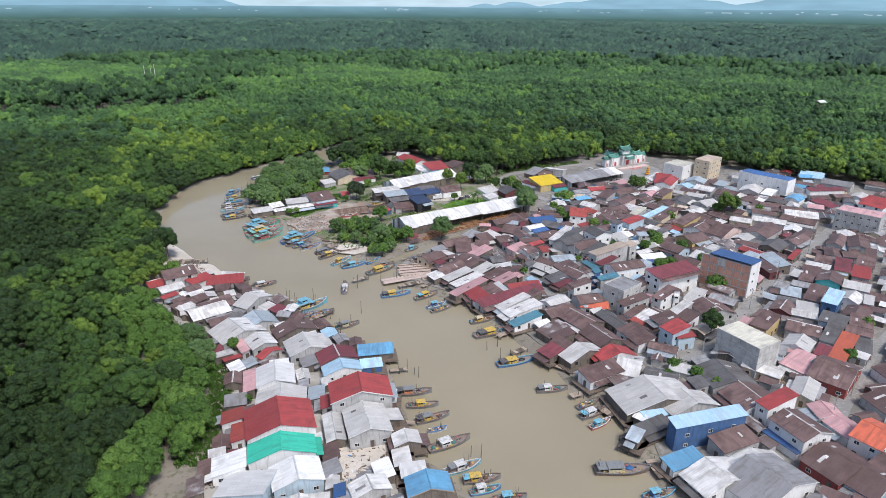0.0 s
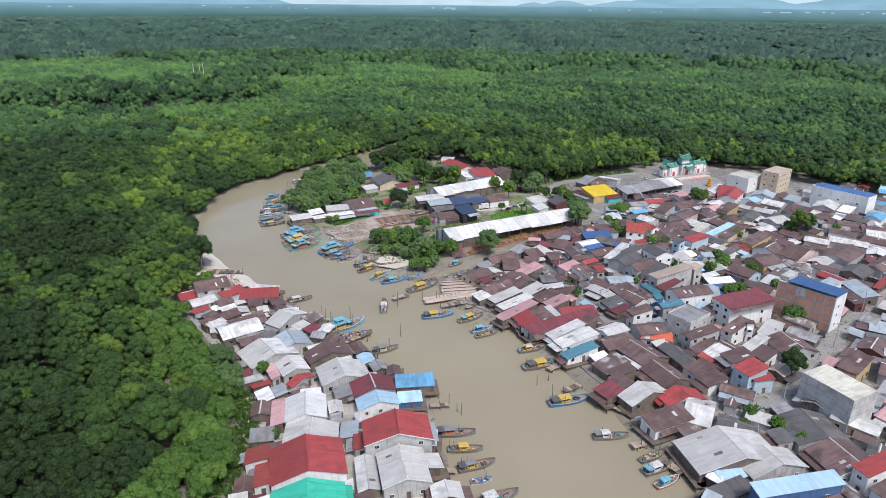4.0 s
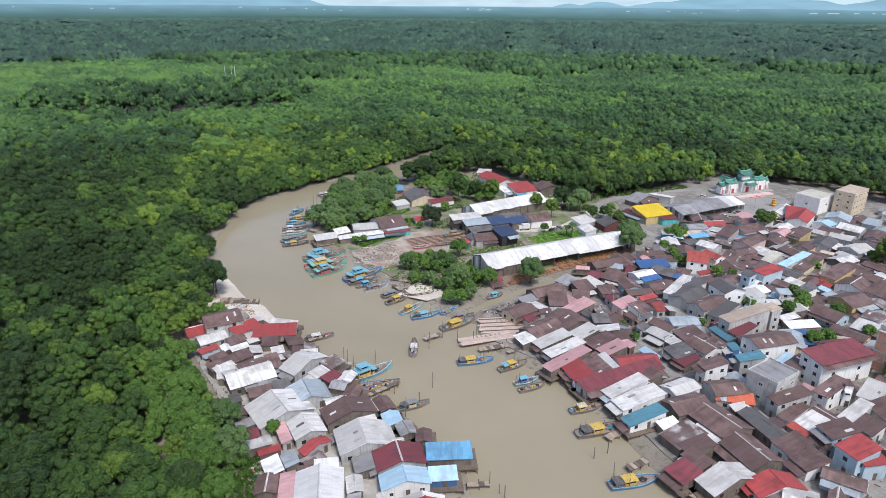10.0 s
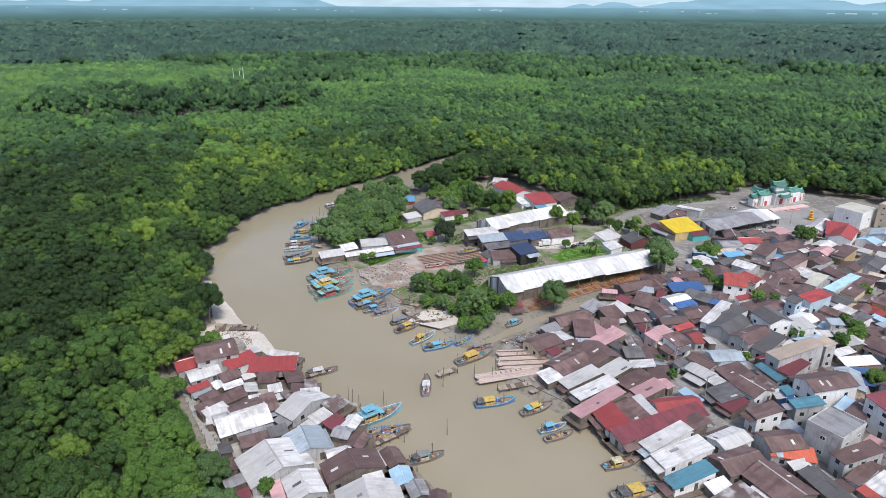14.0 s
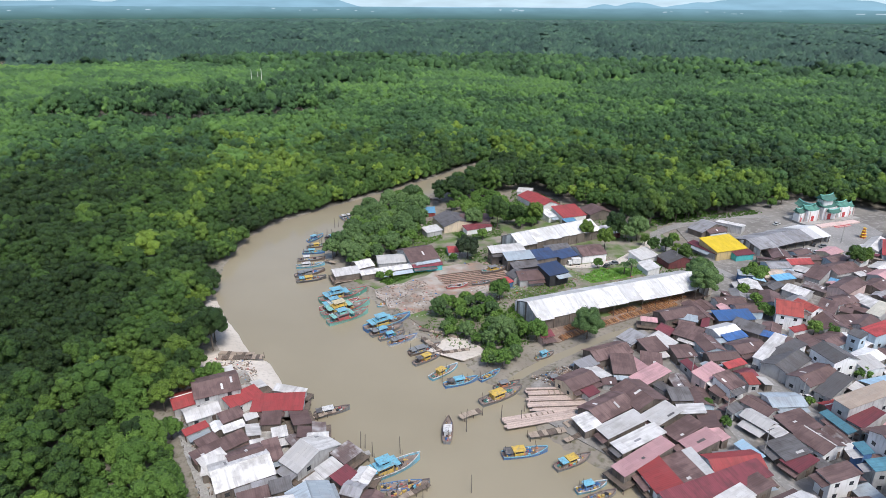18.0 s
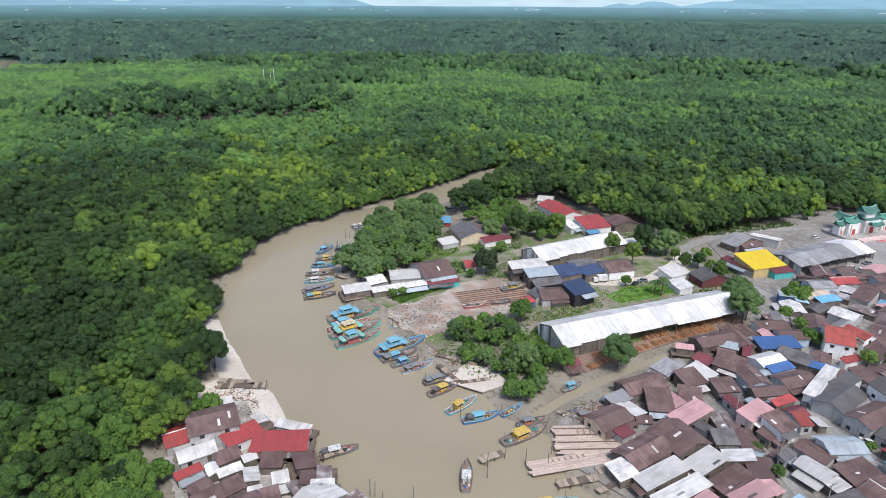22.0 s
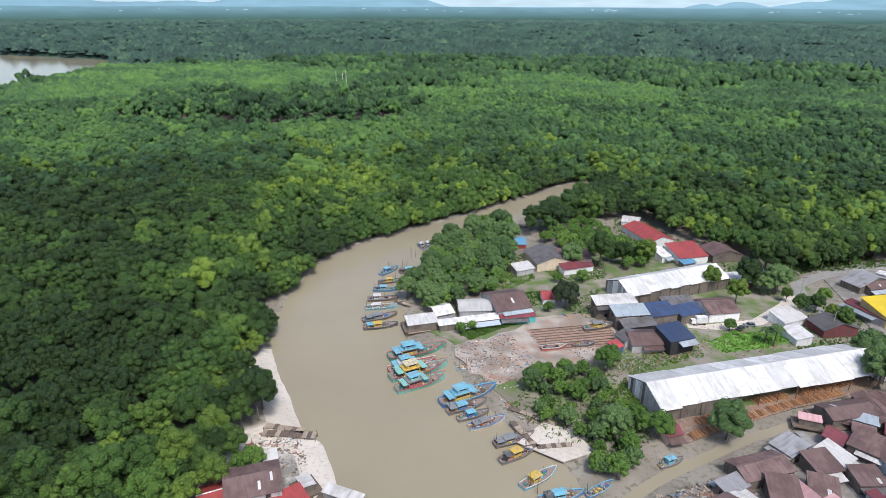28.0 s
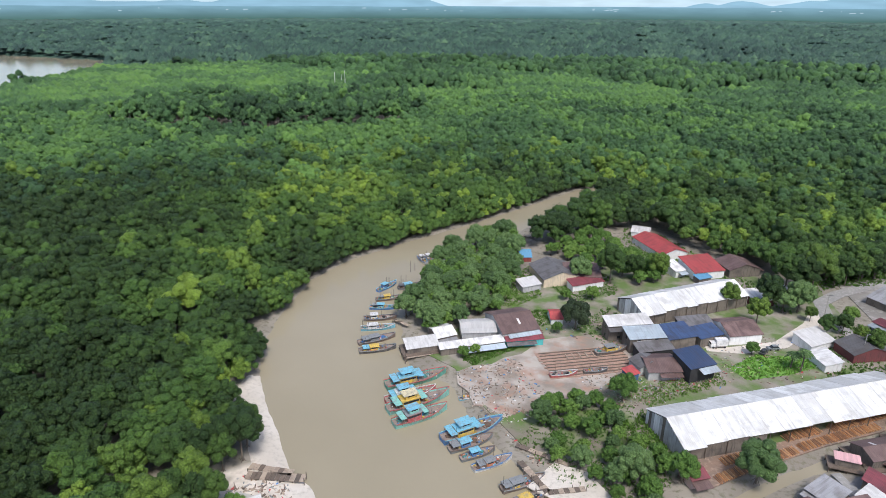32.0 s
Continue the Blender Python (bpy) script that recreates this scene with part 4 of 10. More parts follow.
def zone(x, y, k=0.0):
    """Smooth patches over the plan, 0 to 1."""
    s = np.sin(x * 0.021 + 1.3 * np.sin(y * 0.013 + k) + k) + np.sin(y * 0.027 + 1.1 * np.sin(x * 0.017 + 2 * k)) + 0.7 * np.sin((x + y) * 0.055 + 1.5 * np.sin((x - y) * 0.031 + k))
    return np.clip(0.5 + s / 4.2, 0, 1)


# young bright canopy, older dark canopy and stands of tall trees, by outline on the plan
BRIGHT = [[(-903, 955), (-820, 1047), (-670, 1064), (-459, 1083), (-381, 875), (-480, 760), (-418, 672), (-613, 610), (-705, 688)],
          [(-305, 870), (-182, 952), (-128, 1119), (39, 927), (16, 828), (-92, 775), (-200, 748), (-277, 778)],
          [(-284, 566), (-273, 643), (-163, 669), (-138, 589), (-163, 508), (-218, 491), (-280, 506)],
          [(-242, 450), (-232, 470), (-190, 470), (-150, 418), (-176, 395), (-209, 398)],
          [(-114, 699), (-58, 749), (-20, 660), (-87, 580)], [(-544, 550), (-462, 575), (-354, 544), (-276, 481), (-345, 460), (-452, 471)]]
LUSH = [[(-201, 320), (-165, 325), (-128, 268), (-150, 258)], [(-152, 223), (-144, 234), (-122, 218), (-144, 205)], [(-148, 247), (-139, 262), (-104, 250), (-99, 231), (-116, 228)]]
SOMBRE = [[(-414, 438), (-272, 474), (-205, 380), (-205, 330), (-274, 310)], [(-330, 340), (-200, 350), (-150, 300), (-120, 215), (-95, 150), (-90, 60), (-250, 60)]]
STANDS = [[(-851, 1075), (-657, 1165), (-744, 1346), (-985, 1262)], [(-640, 1186), (-360, 1184), (-154, 1356), (-186, 1600), (-820, 1475)],
          [(-155, 1233), (-61, 1053), (45, 930), (110, 1069), (39, 1298), (-106, 1400)], [(-318, 869), (-195, 909), (-218, 1057), (-382, 1056)],
          [(-465, 592), (-359, 587), (-268, 633), (-220, 669), (-248, 750), (-350, 752), (-485, 692)], [(-1128, 1052), (-990, 1157), (-1135, 1314), (-1348, 1239)]]


def within(x, y, outlines, soft):
    """How far inside any of the outlines a point lies, 0 to 1 over a soft edge."""
    out = np.zeros(np.shape(x))
    wx, wy = x + 9 * np.sin(y * 0.11) + 5 * np.sin(x * 0.23), y + 9 * np.sin(x * 0.09) + 5 * np.sin(y * 0.19)
    for poly in outlines:
        d = edge_distance(wx, wy, poly + poly[:1])
        out = np.maximum(out, np.clip(0.5 + np.where(inside(wx, wy, poly), d, -d) / soft, 0, 1))
    return out


def tall_stand(x, y):
    """Stands of older, taller trees, with sharp edges; none by the village."""
    far = np.clip((np.hypot(x + 15, y - 70) - 900) / 150, 0, 1)
    return np.maximum(within(x, y, STANDS, 6.0), far * np.clip((zone(x * 0.9, y * 1.5, 4.0) - 0.57) * 14, 0, 1) * (1 - within(x, y, BRIGHT, 30.0)))


def canopy_tone(x, y):
    """The mean shade of the canopy, 0 dark to 1 bright."""
    t = 0.3 + 0.46 * (zone(x * 1.3, y * 1.7, 1.0) - 0.5) + 0.4 * (zone(x * 3.1, y * 3.6, 2.2) - 0.5)
    t = t + 0.24 * within(x, y, BRIGHT, 60.0) + 0.46 * within(x, y, LUSH, 12.0) - 0.32 * within(x, y, SOMBRE, 50.0)
    # rises with distance: younger trees, and haze put into the tone
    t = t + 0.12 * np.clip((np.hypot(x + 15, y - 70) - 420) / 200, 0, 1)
    return t - 0.15 * tall_stand(x, y)


FX, FY, FD, fg = forest_points(5.6, 800)
near_order = np.argsort(edge_distance(FX, FY, [(-58, 110), (-64, 150), (-88, 183), (-103, 200), (-112, 228), (-114, 248)]))
near_set = near_order[:85]
for i in near_set:
    fresh = FY[i] < 222 and fg.rand() < (0.95 if FY[i] < 190 else 0.7)
    tree(PROTO_FRESH if fresh else PROTO, float(FX[i]), float(FY[i]), 0.6, (1.0 if fresh else 0.72) + 0.55 * float(fg.rand()), float(fg.rand()) * 360, "fresh green young mangrove tree at the village edge" if fresh else "dense green mangrove tree in the riverside forest", "mangrove trees at the village edge")
rest = np.setdiff1d(np.arange(len(FX)), near_set)


FJ = FD + fg.uniform(-75, 75, len(FD))


def add_tone(me, tone):
    at = me.attributes.new("tone", "FLOAT", "POINT")
    at.data.foreach_set("value", np.asarray(tone, np.float32))


def wood_stuff(name, idx, lobes, ball, size, sprays, leaf_size, label, seed, leaf):
    """Joined woods: each tree a crown of lobes with a height and tone of its own."""
    r = random.Random(seed)
    kinds = [lobed(r, lobes, 2.55 + 0.12 * k, 5.0 + 0.35 * (k * 5 % 9), ball, size, sprays, leaf_size) for k in range(9)]
    vs, fs, tones, k = [], [], [], 0
    bank = edge_distance(FX, FY, LEFT_BANK)
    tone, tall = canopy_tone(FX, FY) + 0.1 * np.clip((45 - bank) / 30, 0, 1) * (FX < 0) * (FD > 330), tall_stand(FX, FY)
    clump = 0.5 * zone(FX * 7, FY * 7, 3.0) + 0.5 * zone(FX * 12, FY * 12, 5.0)
    for j, i in enumerate(idx):
        v, f = kinds[(j * 7 + int(FX[i])) % 9]
        big = fg.rand() < 0.14
        a, s = fg.rand() * 6.28, (1.35 + 0.4 * fg.rand()) if big else 0.88 + 0.42 * fg.rand()
        h = (0.85 + 0.3 * fg.rand()) * (1 + 0.2 * tall[i])
        base = (2.0 + 3.2 * clump[i] + 2.6 * fg.rand() + (0.6 if big else 0.0)) * (1 + 1.7 * tall[i]) * min(1.0, 0.12 + bank[i] / 13)
        c, sn = math.cos(a) * s, math.sin(a) * s
        p = np.stack([v[:, 0] * c - v[:, 1] * sn + FX[i], v[:, 0] * sn + v[:, 1] * c + FY[i], v[:, 2] * h * s ** 0.7 + base], 1)
        vs.append(p)
        fs.append(f + k)
        own = fg.rand()
        own = 0.24 * own if own < 0.82 else 0.54 * own
        tones.append(np.full(len(p), np.clip(tone[i] - 0.12 + own + 0.2 * (clump[i] - 0.5), 0, 1)))
        k += len(p)
    me = raw_mesh(name, np.concatenate(vs), np.concatenate(fs), leaf)
    add_tone(me, np.concatenate(tones))
    tagged(new(name, me), label, "forest", kind="stuff")


wood_stuff("mangrove_wood", rest[FJ[rest] < 310], 16, BALL, 1.0, 340, 0.5, "dense dark green mangrove canopy", 3, LEAF_WOOD)
wood_stuff("mangrove_forest", rest[(FJ[rest] >= 310) & (FJ[rest] < 480)], 8, BALL_LOW, 1.35, 50, 0.85, "continuous mangrove forest canopy beside the river", 4, LEAF_WOOD)
wood_stuff("mangrove_distance", rest[(FJ[rest] >= 480) & (FJ[rest] < 640)], 5, BALL_LOW, 1.65, 8, 1.2, "mangrove forest canopy stretching away", 6, LEAF_HAZE_MID)
wood_stuff("mangrove_beyond", rest[FJ[rest] >= 640], 3, BALL_LOW, 1.9, 3, 1.4, "mangrove canopy far from the river, pale with haze colour", 7, LEAF_HAZE_MID)


def stand_trunks():
    """Grey trunks that show along the near edges of the tall stands."""
    g = np.random.RandomState(12)
    vs, fs = [], []
    ux, uy = (FX + 15) / FD, (FY - 70) / FD
    edge = (FD > 480) & (edge_distance(FX, FY, LEFT_BANK) > 25) & (tall_stand(FX, FY) > 0.5) & (tall_stand(FX - 11 * ux, FY - 11 * uy) < 0.35)
    for i in np.nonzero(edge)[0]:
        for _ in range(2):
            px, py = FX[i] - ux[i] * 3.2 + g.uniform(-2.5, 2.5), FY[i] - uy[i] * 3.2 + g.uniform(-1, 1)
            v, f = tube((px, py, 0), (px + g.uniform(-0.4, 0.4), py, g.uniform(9, 14.5)), 0.28, 0.16, 4)
            fs += [tuple(q + len(vs) for q in t) for t in f]
            vs += v
    if vs:
        tagged(new("forest_trunks", mesh_from("forest_trunks", vs, fs, PALE_BARK)), "bare grey mangrove trunks at stand edges", "trunks", kind="stuff")


PALE_BARK = wall_material("pale_bark", (0.3, 0.29, 0.25), (0.17, 0.16, 0.13))
stand_trunks()


PEAK = np.array([(math.cos(i * 1.2566), math.sin(i * 1.2566), -0.5) for i in range(5)] + [(0, 0, 1.0)])
PEAK_F = np.array([(i, (i + 1) % 5, 5) for i in range(5)])


def far_domes(name, ring, last, ball, leaf, label, seed):
    """Crowns of the far forest: a dome each."""
    g = np.random.RandomState(seed)
    vs, fs, tones, k = [], [], [], 0
    bv, bf = ball
    while ring < last:
        step = 5.8 * ring / 785
        n = int(ring * radians(106) / step)
        a = radians(-43) + (np.arange(n) + g.uniform(-0.5, 0.5, n)) * step / ring
        d = ring + g.uniform(-0.5, 0.5, n) * step
        x, y = -15 - d * np.sin(a), 70 + d * np.cos(a)
        ok = ~inside(x, y, LAGOON)
        x, y = x[ok], y[ok]
        stand, own = tall_stand(x, y), g.rand(len(x))
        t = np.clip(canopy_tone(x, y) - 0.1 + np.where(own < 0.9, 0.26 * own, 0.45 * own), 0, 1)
        r, h = step * (0.56 + 0.32 * g.rand(len(x))), 4.0 + 3.0 * g.rand(len(x))
        base = (3.0 + 3.0 * g.rand(len(x)) ** 2) * (1 + 2.0 * stand)
        wob = g.uniform(0.8, 1.2, (len(x), len(bv), 1))
        p = bv[None] * wob * np.stack([r, r, h], 1)[:, None, :] + np.stack([x, y, base + 2], 1)[:, None, :]
        vs.append(p.reshape(-1, 3))
        fs.append((bf[None] + k + len(bv) * np.arange(len(x))[:, None, None]).reshape(-1, 3))
        tones.append(np.repeat(t, len(bv)))
        k += len(x) * len(bv)
        ring += step * 0.95
    me = raw_mesh(name, np.concatenate(vs), np.concatenate(fs), leaf)
    add_tone(me, np.concatenate(tones))
    tagged(new(name, me), label, "forest", kind="stuff")


def far_canopy():
    """The canopy beyond, a rough sheet; under the distant crowns it is their floor, with the shade between them put
    into its tone.
    """
    na, nr = 420, 150
    aa, rr = np.meshgrid(np.linspace(radians(-44), radians(64), na), np.geomspace(770, 4380, nr))
    g = np.random.RandomState(8)
    aa, rr = aa + g.uniform(-0.0007, 0.0007, aa.shape), rr * (1 + g.uniform(-0.0015, 0.0015, rr.shape))
    x, y = -15 - rr * np.sin(aa), 70 + rr * np.cos(aa)
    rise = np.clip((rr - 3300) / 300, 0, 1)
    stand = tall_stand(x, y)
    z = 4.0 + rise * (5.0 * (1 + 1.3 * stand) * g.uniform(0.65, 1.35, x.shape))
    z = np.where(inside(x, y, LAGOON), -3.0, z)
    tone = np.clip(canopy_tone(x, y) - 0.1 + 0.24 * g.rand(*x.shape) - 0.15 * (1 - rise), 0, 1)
    idx = np.arange(na * nr).reshape(nr, na)
    a, b, c, d = idx[:-1, :-1].ravel(), idx[:-1, 1:].ravel(), idx[1:, 1:].ravel(), idx[1:, :-1].ravel()
    tris = np.concatenate([np.stack([a, c, b], 1), np.stack([a, d, c], 1)])
    me = raw_mesh("far_forest", np.stack([x, y, z], -1).reshape(-1, 3), tris, LEAF_HAZE_FAR)
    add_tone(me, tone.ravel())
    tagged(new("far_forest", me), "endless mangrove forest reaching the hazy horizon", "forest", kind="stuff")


far_domes("distant_crowns", 785.0, 1250.0, BALL_LOW, LEAF_HAZE_MID, "distant mangrove crowns in light and dark stands", 15)
far_domes("horizon_crowns", 1250.0, 3600.0, (PEAK, PEAK_F), LEAF_HAZE_FAR, "small hazy crowns of the forest toward the horizon", 16)
far_canopy()
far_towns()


def grove(poly, protos, spacing, seed, label, group, lo=0.8, hi=1.2):
    r = random.Random(seed)
    xs, ys = [p[0] for p in poly], [p[1] for p in poly]
    pts = []
    for _ in range(900):
        x, y = r.uniform(min(xs), max(xs)), r.uniform(min(ys), max(ys))
        if bool(inside(x, y, poly)) and not bool(inside(x, y, CLEARING)) and all(math.hypot(x - a, y - b) > spacing for a, b in pts):
            pts.append((x, y))
            tree(protos, x, y, 0.7, r.uniform(lo, hi), r.uniform(0, 360), label, group)


grove(ISLAND, PROTO_FRESH, 6.2, 11, "bushy green tree on the muddy point", "trees on the point", 0.8, 1.15)
grove(ISLAND, PROTO_PALE, 5.6, 1, "pale grey-green mangrove tree on the point", "trees on the point", 0.75, 1.1)
grove(YARD_WOOD, PROTO_FRESH, 4.6, 12, "bright green bushy tree by the creek", "trees by the creek", 0.55, 0.95)
grove(YARD_WOOD, PROTO_PALE, 7.5, 2, "grey-green tree by the muddy creek", "trees by the creek", 0.4, 0.72)
grove([(-66, 150), (-76, 168), (-94, 188), (-106, 208), (-101, 208), (-90, 188), (-74, 172), (-64, 156), (-60, 120), (-68, 118), (-66, 135)], PROTO_FRESH, 4.0, 7, "fresh green bushy tree at the village edge", "bushes at the village edge", 0.5, 0.95)
grove(BACK_WOOD, PROTO_FRESH, 6.0, 13, "bright green tree behind the yard houses", "trees behind the yard", 0.75, 1.1)
grove(BACK_WOOD, PROTO_FRESH, 6.0, 3, "full green tree behind the yard houses", "trees behind the yard", 0.7, 1.0)


# ---- boats ----
def hull_material(name, c):
    """Boat paint gone chalky: flaked to grey wood, with dark runs."""
    m, nodes, links, b = node_mat(name, 0.6)
    v = coords(m)
    dull = tuple(0.78 * q + 0.22 * w for q, w in zip(c, (0.27, 0.26, 0.245)))
    k = mix(m, noise_fac(m, v, 0.9, 0.5, 0.68, 5.0), dull, (0.25, 0.235, 0.22))
    k = mix(m, noise_fac(m, coords(m, scale=(1.5, 1.5, 0.3)), 1.4, 0.5, 0.75), k, (0.09, 0.085, 0.08))
    links.new(mix(m, 0.35, k, dull), b.inputs["Base Color"])
    return m


HULL = {k: hull_material("hull_" + k, PAINT_RGB[k]) for k in PAINT_RGB}
DECK_WOOD = wall_material("deck_wood", (0.3, 0.24, 0.2), (0.17, 0.13, 0.11), 1.6)
NET = {k: flat_material("net_" + k, c, 0.95) for k, c in {"dark": (0.03, 0.032, 0.035), "teal": (0.06, 0.2, 0.18), "brown": (0.13, 0.085, 0.06), "blue": (0.05, 0.13, 0.3)}.items()}


def heap(r, px, py, z, rad, high):
    """A slumped heap of net."""
    wob = np.array([r.uniform(0.75, 1.2) for _ in range(len(ICO_V))])[:, None]
    v = ICO_V * wob * np.array([rad, rad * 0.8, high]) + np.array([px, py, z])
    return v.tolist(), ICO_F.tolist()


def boat(x, y, turn, length, hull, cabin, z=0.0):
    b = tagged(empty_at("fishing_boat", pose(x, y, z, 0, 0, turn)), f"weathered {hull} wooden fishing boat" + (f" with {cabin} wheelhouse" if cabin != "none" else ", open and low"), "boat", "fishing boats")
    r = random.Random(int(x * 31 + y * 17))
    big = length >= 15
    beam, n, m = min(5.0, max(1.6, length * 0.275)), 12, 6
    depth = 0.55 + 0.05 * length + (0.3 if big else 0)
    vs, fs = [], []
    for i in range(n + 1):
        s = i / n
        px = (s - 0.5) * length
        w = beam / 2 * (0.74 + 0.26 * math.sin(min(1, s / 0.45) * math.pi / 2)) * (1 - max(0, (s - 0.52) / 0.48) ** 2.2 * 0.97)
        top = depth * (0.78 + 0.2 * (1 - s) ** 2 + 2.3 * max(0, s - 0.45) ** 2.0)
        vs += [(px, -w, top), (px, -w * 0.72, -0.25), (px, 0, -0.45), (px, w * 0.72, -0.25), (px, w, top), (px, 0, top * 0.6)]
    for i in range(n):
        for j in range(4):
            fs.append((i * m + j, i * m + j + 1, (i + 1) * m + j + 1, (i + 1) * m + j))
    fs.append((5, 4, 3, 2, 1, 0))
    child("hull", mesh_from("hull", vs, fs, HULL[hull]), b)
    dv = []
    for i in range(n + 1):
        px, w, zt = vs[i * m][0], max(abs(vs[i * m][1]) - 0.08, 0.02), vs[i * m][2] * 0.72
        dv += [(px, -w, zt), (px, w, zt)]
    child("deck", mesh_from("deck", dv, [(2 * i, 2 * i + 2, 2 * i + 3, 2 * i + 1) for i in range(n)], DECK_WOOD), b)
    stripe = {"blue": "sky", "grey": "brown", "brown": "grey", "green": "red", "teal": "red", "sky": "white", "white": "blue", "red": "white", "dark": "grey"}[hull]
    for k in (0, 4):
        rv = []
        for i in range(n + 1):
            q = vs[i * m + k]
            rv += [(q[0], q[1] - 0.08, q[2] - 0.12), (q[0], q[1] + 0.08, q[2] - 0.12), (q[0], q[1] + 0.08, q[2] + 0.06), (q[0], q[1] - 0.08, q[2] + 0.06)]
        rf = [(4 * i + j, 4 * i + (j + 1) % 4, 4 * i + 4 + (j + 1) % 4, 4 * i + 4 + j) for i in range(n) for j in range(4)]
        child("gunwale", mesh_from("gunwale", rv, rf, HULL[stripe]), b)
    for i in range(2, n - 1, 2 if big else 3):
        w = abs(vs[i * m][1])
        child("thwart", boxes("thwart", [(vs[i * m][0] - 0.12, -w, vs[i * m][2] - 0.16, vs[i * m][0] + 0.12, w, vs[i * m][2] - 0.08)], DECK_WOOD), b)
    zt = depth * 0.58
    if cabin != "none":
        cl, cw, ch = (length * 0.26, beam * 0.66, 2.1) if big else (max(1.6, length * r.uniform(0.18, 0.26)), beam * 0.6, r.uniform(1.3, 1.7))
        cx = length * (-0.16 if big else r.uniform(-0.2, -0.05))
        paint = "yellow" if big and cabin in ("sky", "yellow") else cabin
        child("cabin", boxes("cabin", [(cx - cl / 2, -cw / 2, zt, cx + cl / 2, cw / 2, zt + ch)], HULL[paint]), b)
        child("cabin_window", boxes("cabin_window", [(cx - cl / 2 + 0.2, -cw / 2 - 0.02, zt + ch * 0.55, cx + cl / 2 - 0.2, cw / 2 + 0.02, zt + ch * 0.82), (cx + cl / 2 - 0.1, -cw / 2 + 0.15, zt + ch * 0.55, cx + cl / 2 + 0.02, cw / 2 - 0.15, zt + ch * 0.82)], GLASS), b)
        top = zt + ch
        pr = [(-cw / 2 - 0.25, top), (cw / 2 + 0.25, top), (cw / 2 + 0.25, top + 0.06), (0, top + 0.18), (-cw / 2 - 0.25, top + 0.06)]
        v, f = prism(pr, cx - cl / 2 - 0.3, cx + cl / 2 + 0.4)
        child("cabin_roof", mesh_from("cabin_roof", v, f, HULL[{"sky": "sky", "yellow": r.choice(("yellow", "yellow", "grey", "cream")), "blue": "sky", "white": "white"}.get(cabin, "grey")]), b)
        if big:
            # deck roof on posts round a raised wheelhouse
            a0, a1 = cx - cl / 2 - length * 0.12, cx + cl / 2 + length * 0.12
            roof = "sky" if cabin in ("sky", "blue", "white") else "teal"
            for x0, x1 in ((a0, cx - cl / 2 - 0.32), (cx + cl / 2 + 0.42, a1)):
                child("deck_roof", boxes("deck_roof", [(x0, -beam * 0.45, top - 0.25, x1, beam * 0.45, top - 0.17)], HULL[roof]), b)
            for px in (a0 + 0.2, a1 - 0.2):
                for py in (-beam * 0.42, beam * 0.42):
                    v, f = tube((px, py, zt), (px, py, top - 0.25), 0.05, 0.05, 5)
                    child("roof_post", mesh_from("roof_post", v, f, TIMBER), b)
            child("upper_cabin", boxes("upper_cabin", [(cx - cl * 0.3, -cw * 0.4, top + 0.12, cx + cl * 0.35, cw * 0.4, top + 1.35)], HULL["yellow" if cabin == "yellow" else roof]), b)
            child("upper_window", boxes("upper_window", [(cx - cl * 0.2, -cw * 0.4 - 0.02, top + 0.75, cx + cl * 0.25, cw * 0.4 + 0.02, top + 1.15)], GLASS), b)
            child("upper_roof", boxes("upper_roof", [(cx - cl * 0.42, -cw * 0.5, top + 1.35, cx + cl * 0.48, cw * 0.5, top + 1.43)], HULL["cream" if cabin == "yellow" else "sky"]), b)
        elif length > 9 and r.random() < 0.6:
            a0, a1 = cx - cl / 2 - length * 0.2, cx - cl / 2 - 0.35
            child("awning", boxes("awning", [(a0, -beam * 0.4, zt + ch * 0.9, a1, beam * 0.4, zt + ch * 0.9 + 0.06)], HULL[r.choice(("grey", "sky", "dark", "dark", "grey"))]), b)
            for px in (a0 + 0.1, a1 - 0.1):
                for py in (-beam * 0.36, beam * 0.36):
                    v, f = tube((px, py, zt), (px, py, zt + ch * 0.9), 0.04, 0.04, 4)
                    child("awning_post", mesh_from("awning_post", v, f, TIMBER), b)
    for k in range(2 if length < 9 else 3):
        px, py = r.choice((-0.44, -0.3, 0.06, 0.2)) * length, r.uniform(-0.2, 0.2) * beam
        v, f = tube((px, py, zt), (px + r.uniform(-0.5, 0.5), py + r.uniform(-0.3, 0.3), zt + r.uniform(1.6, 3.8)), 0.06, 0.04, 5)
        child("pole", mesh_from("pole", v, f, TIMBER if k else PAINT["black"]), b)
    net = NET[r.choice(("dark", "dark", "teal", "brown", "blue"))]
    for px, rad in ((r.uniform(0.05, 0.24) * length, min(1.5, length * 0.09)), (-0.38 * length, min(1.2, length * 0.07))):
        v, f = heap(r, px, r.uniform(-0.1, 0.1) * beam, zt + 0.1, rad, 0.5)
        child("net", mesh_from("net", v, f, net), b)
    gear = []
    for _ in range(12 + int(length)):
        px, py, w = r.uniform(-0.45, 0.32) * length, r.uniform(-0.36, 0.36) * beam, r.uniform(0.12, 0.35)
        gear.append((px - w, py - w * 0.6, zt, px + w, py + w * 0.6, zt + r.uniform(0.25, 0.65)))
    me = boxes("deck_gear", gear, HULL["yellow"])
    for k in ("orange", "white", "black", "sky", "grey", "red", "blue"):
        me.materials.append(HULL[k])
    me.polygons.foreach_set("material_index", [q for _ in gear for q in [r.choice((0, 0, 1, 2, 3, 3, 4, 5, 5, 6, 7))] * 6])
    tagged(child("deck_gear", me, b), "mixed crates, floats and drums", kind="stuff")
    return b



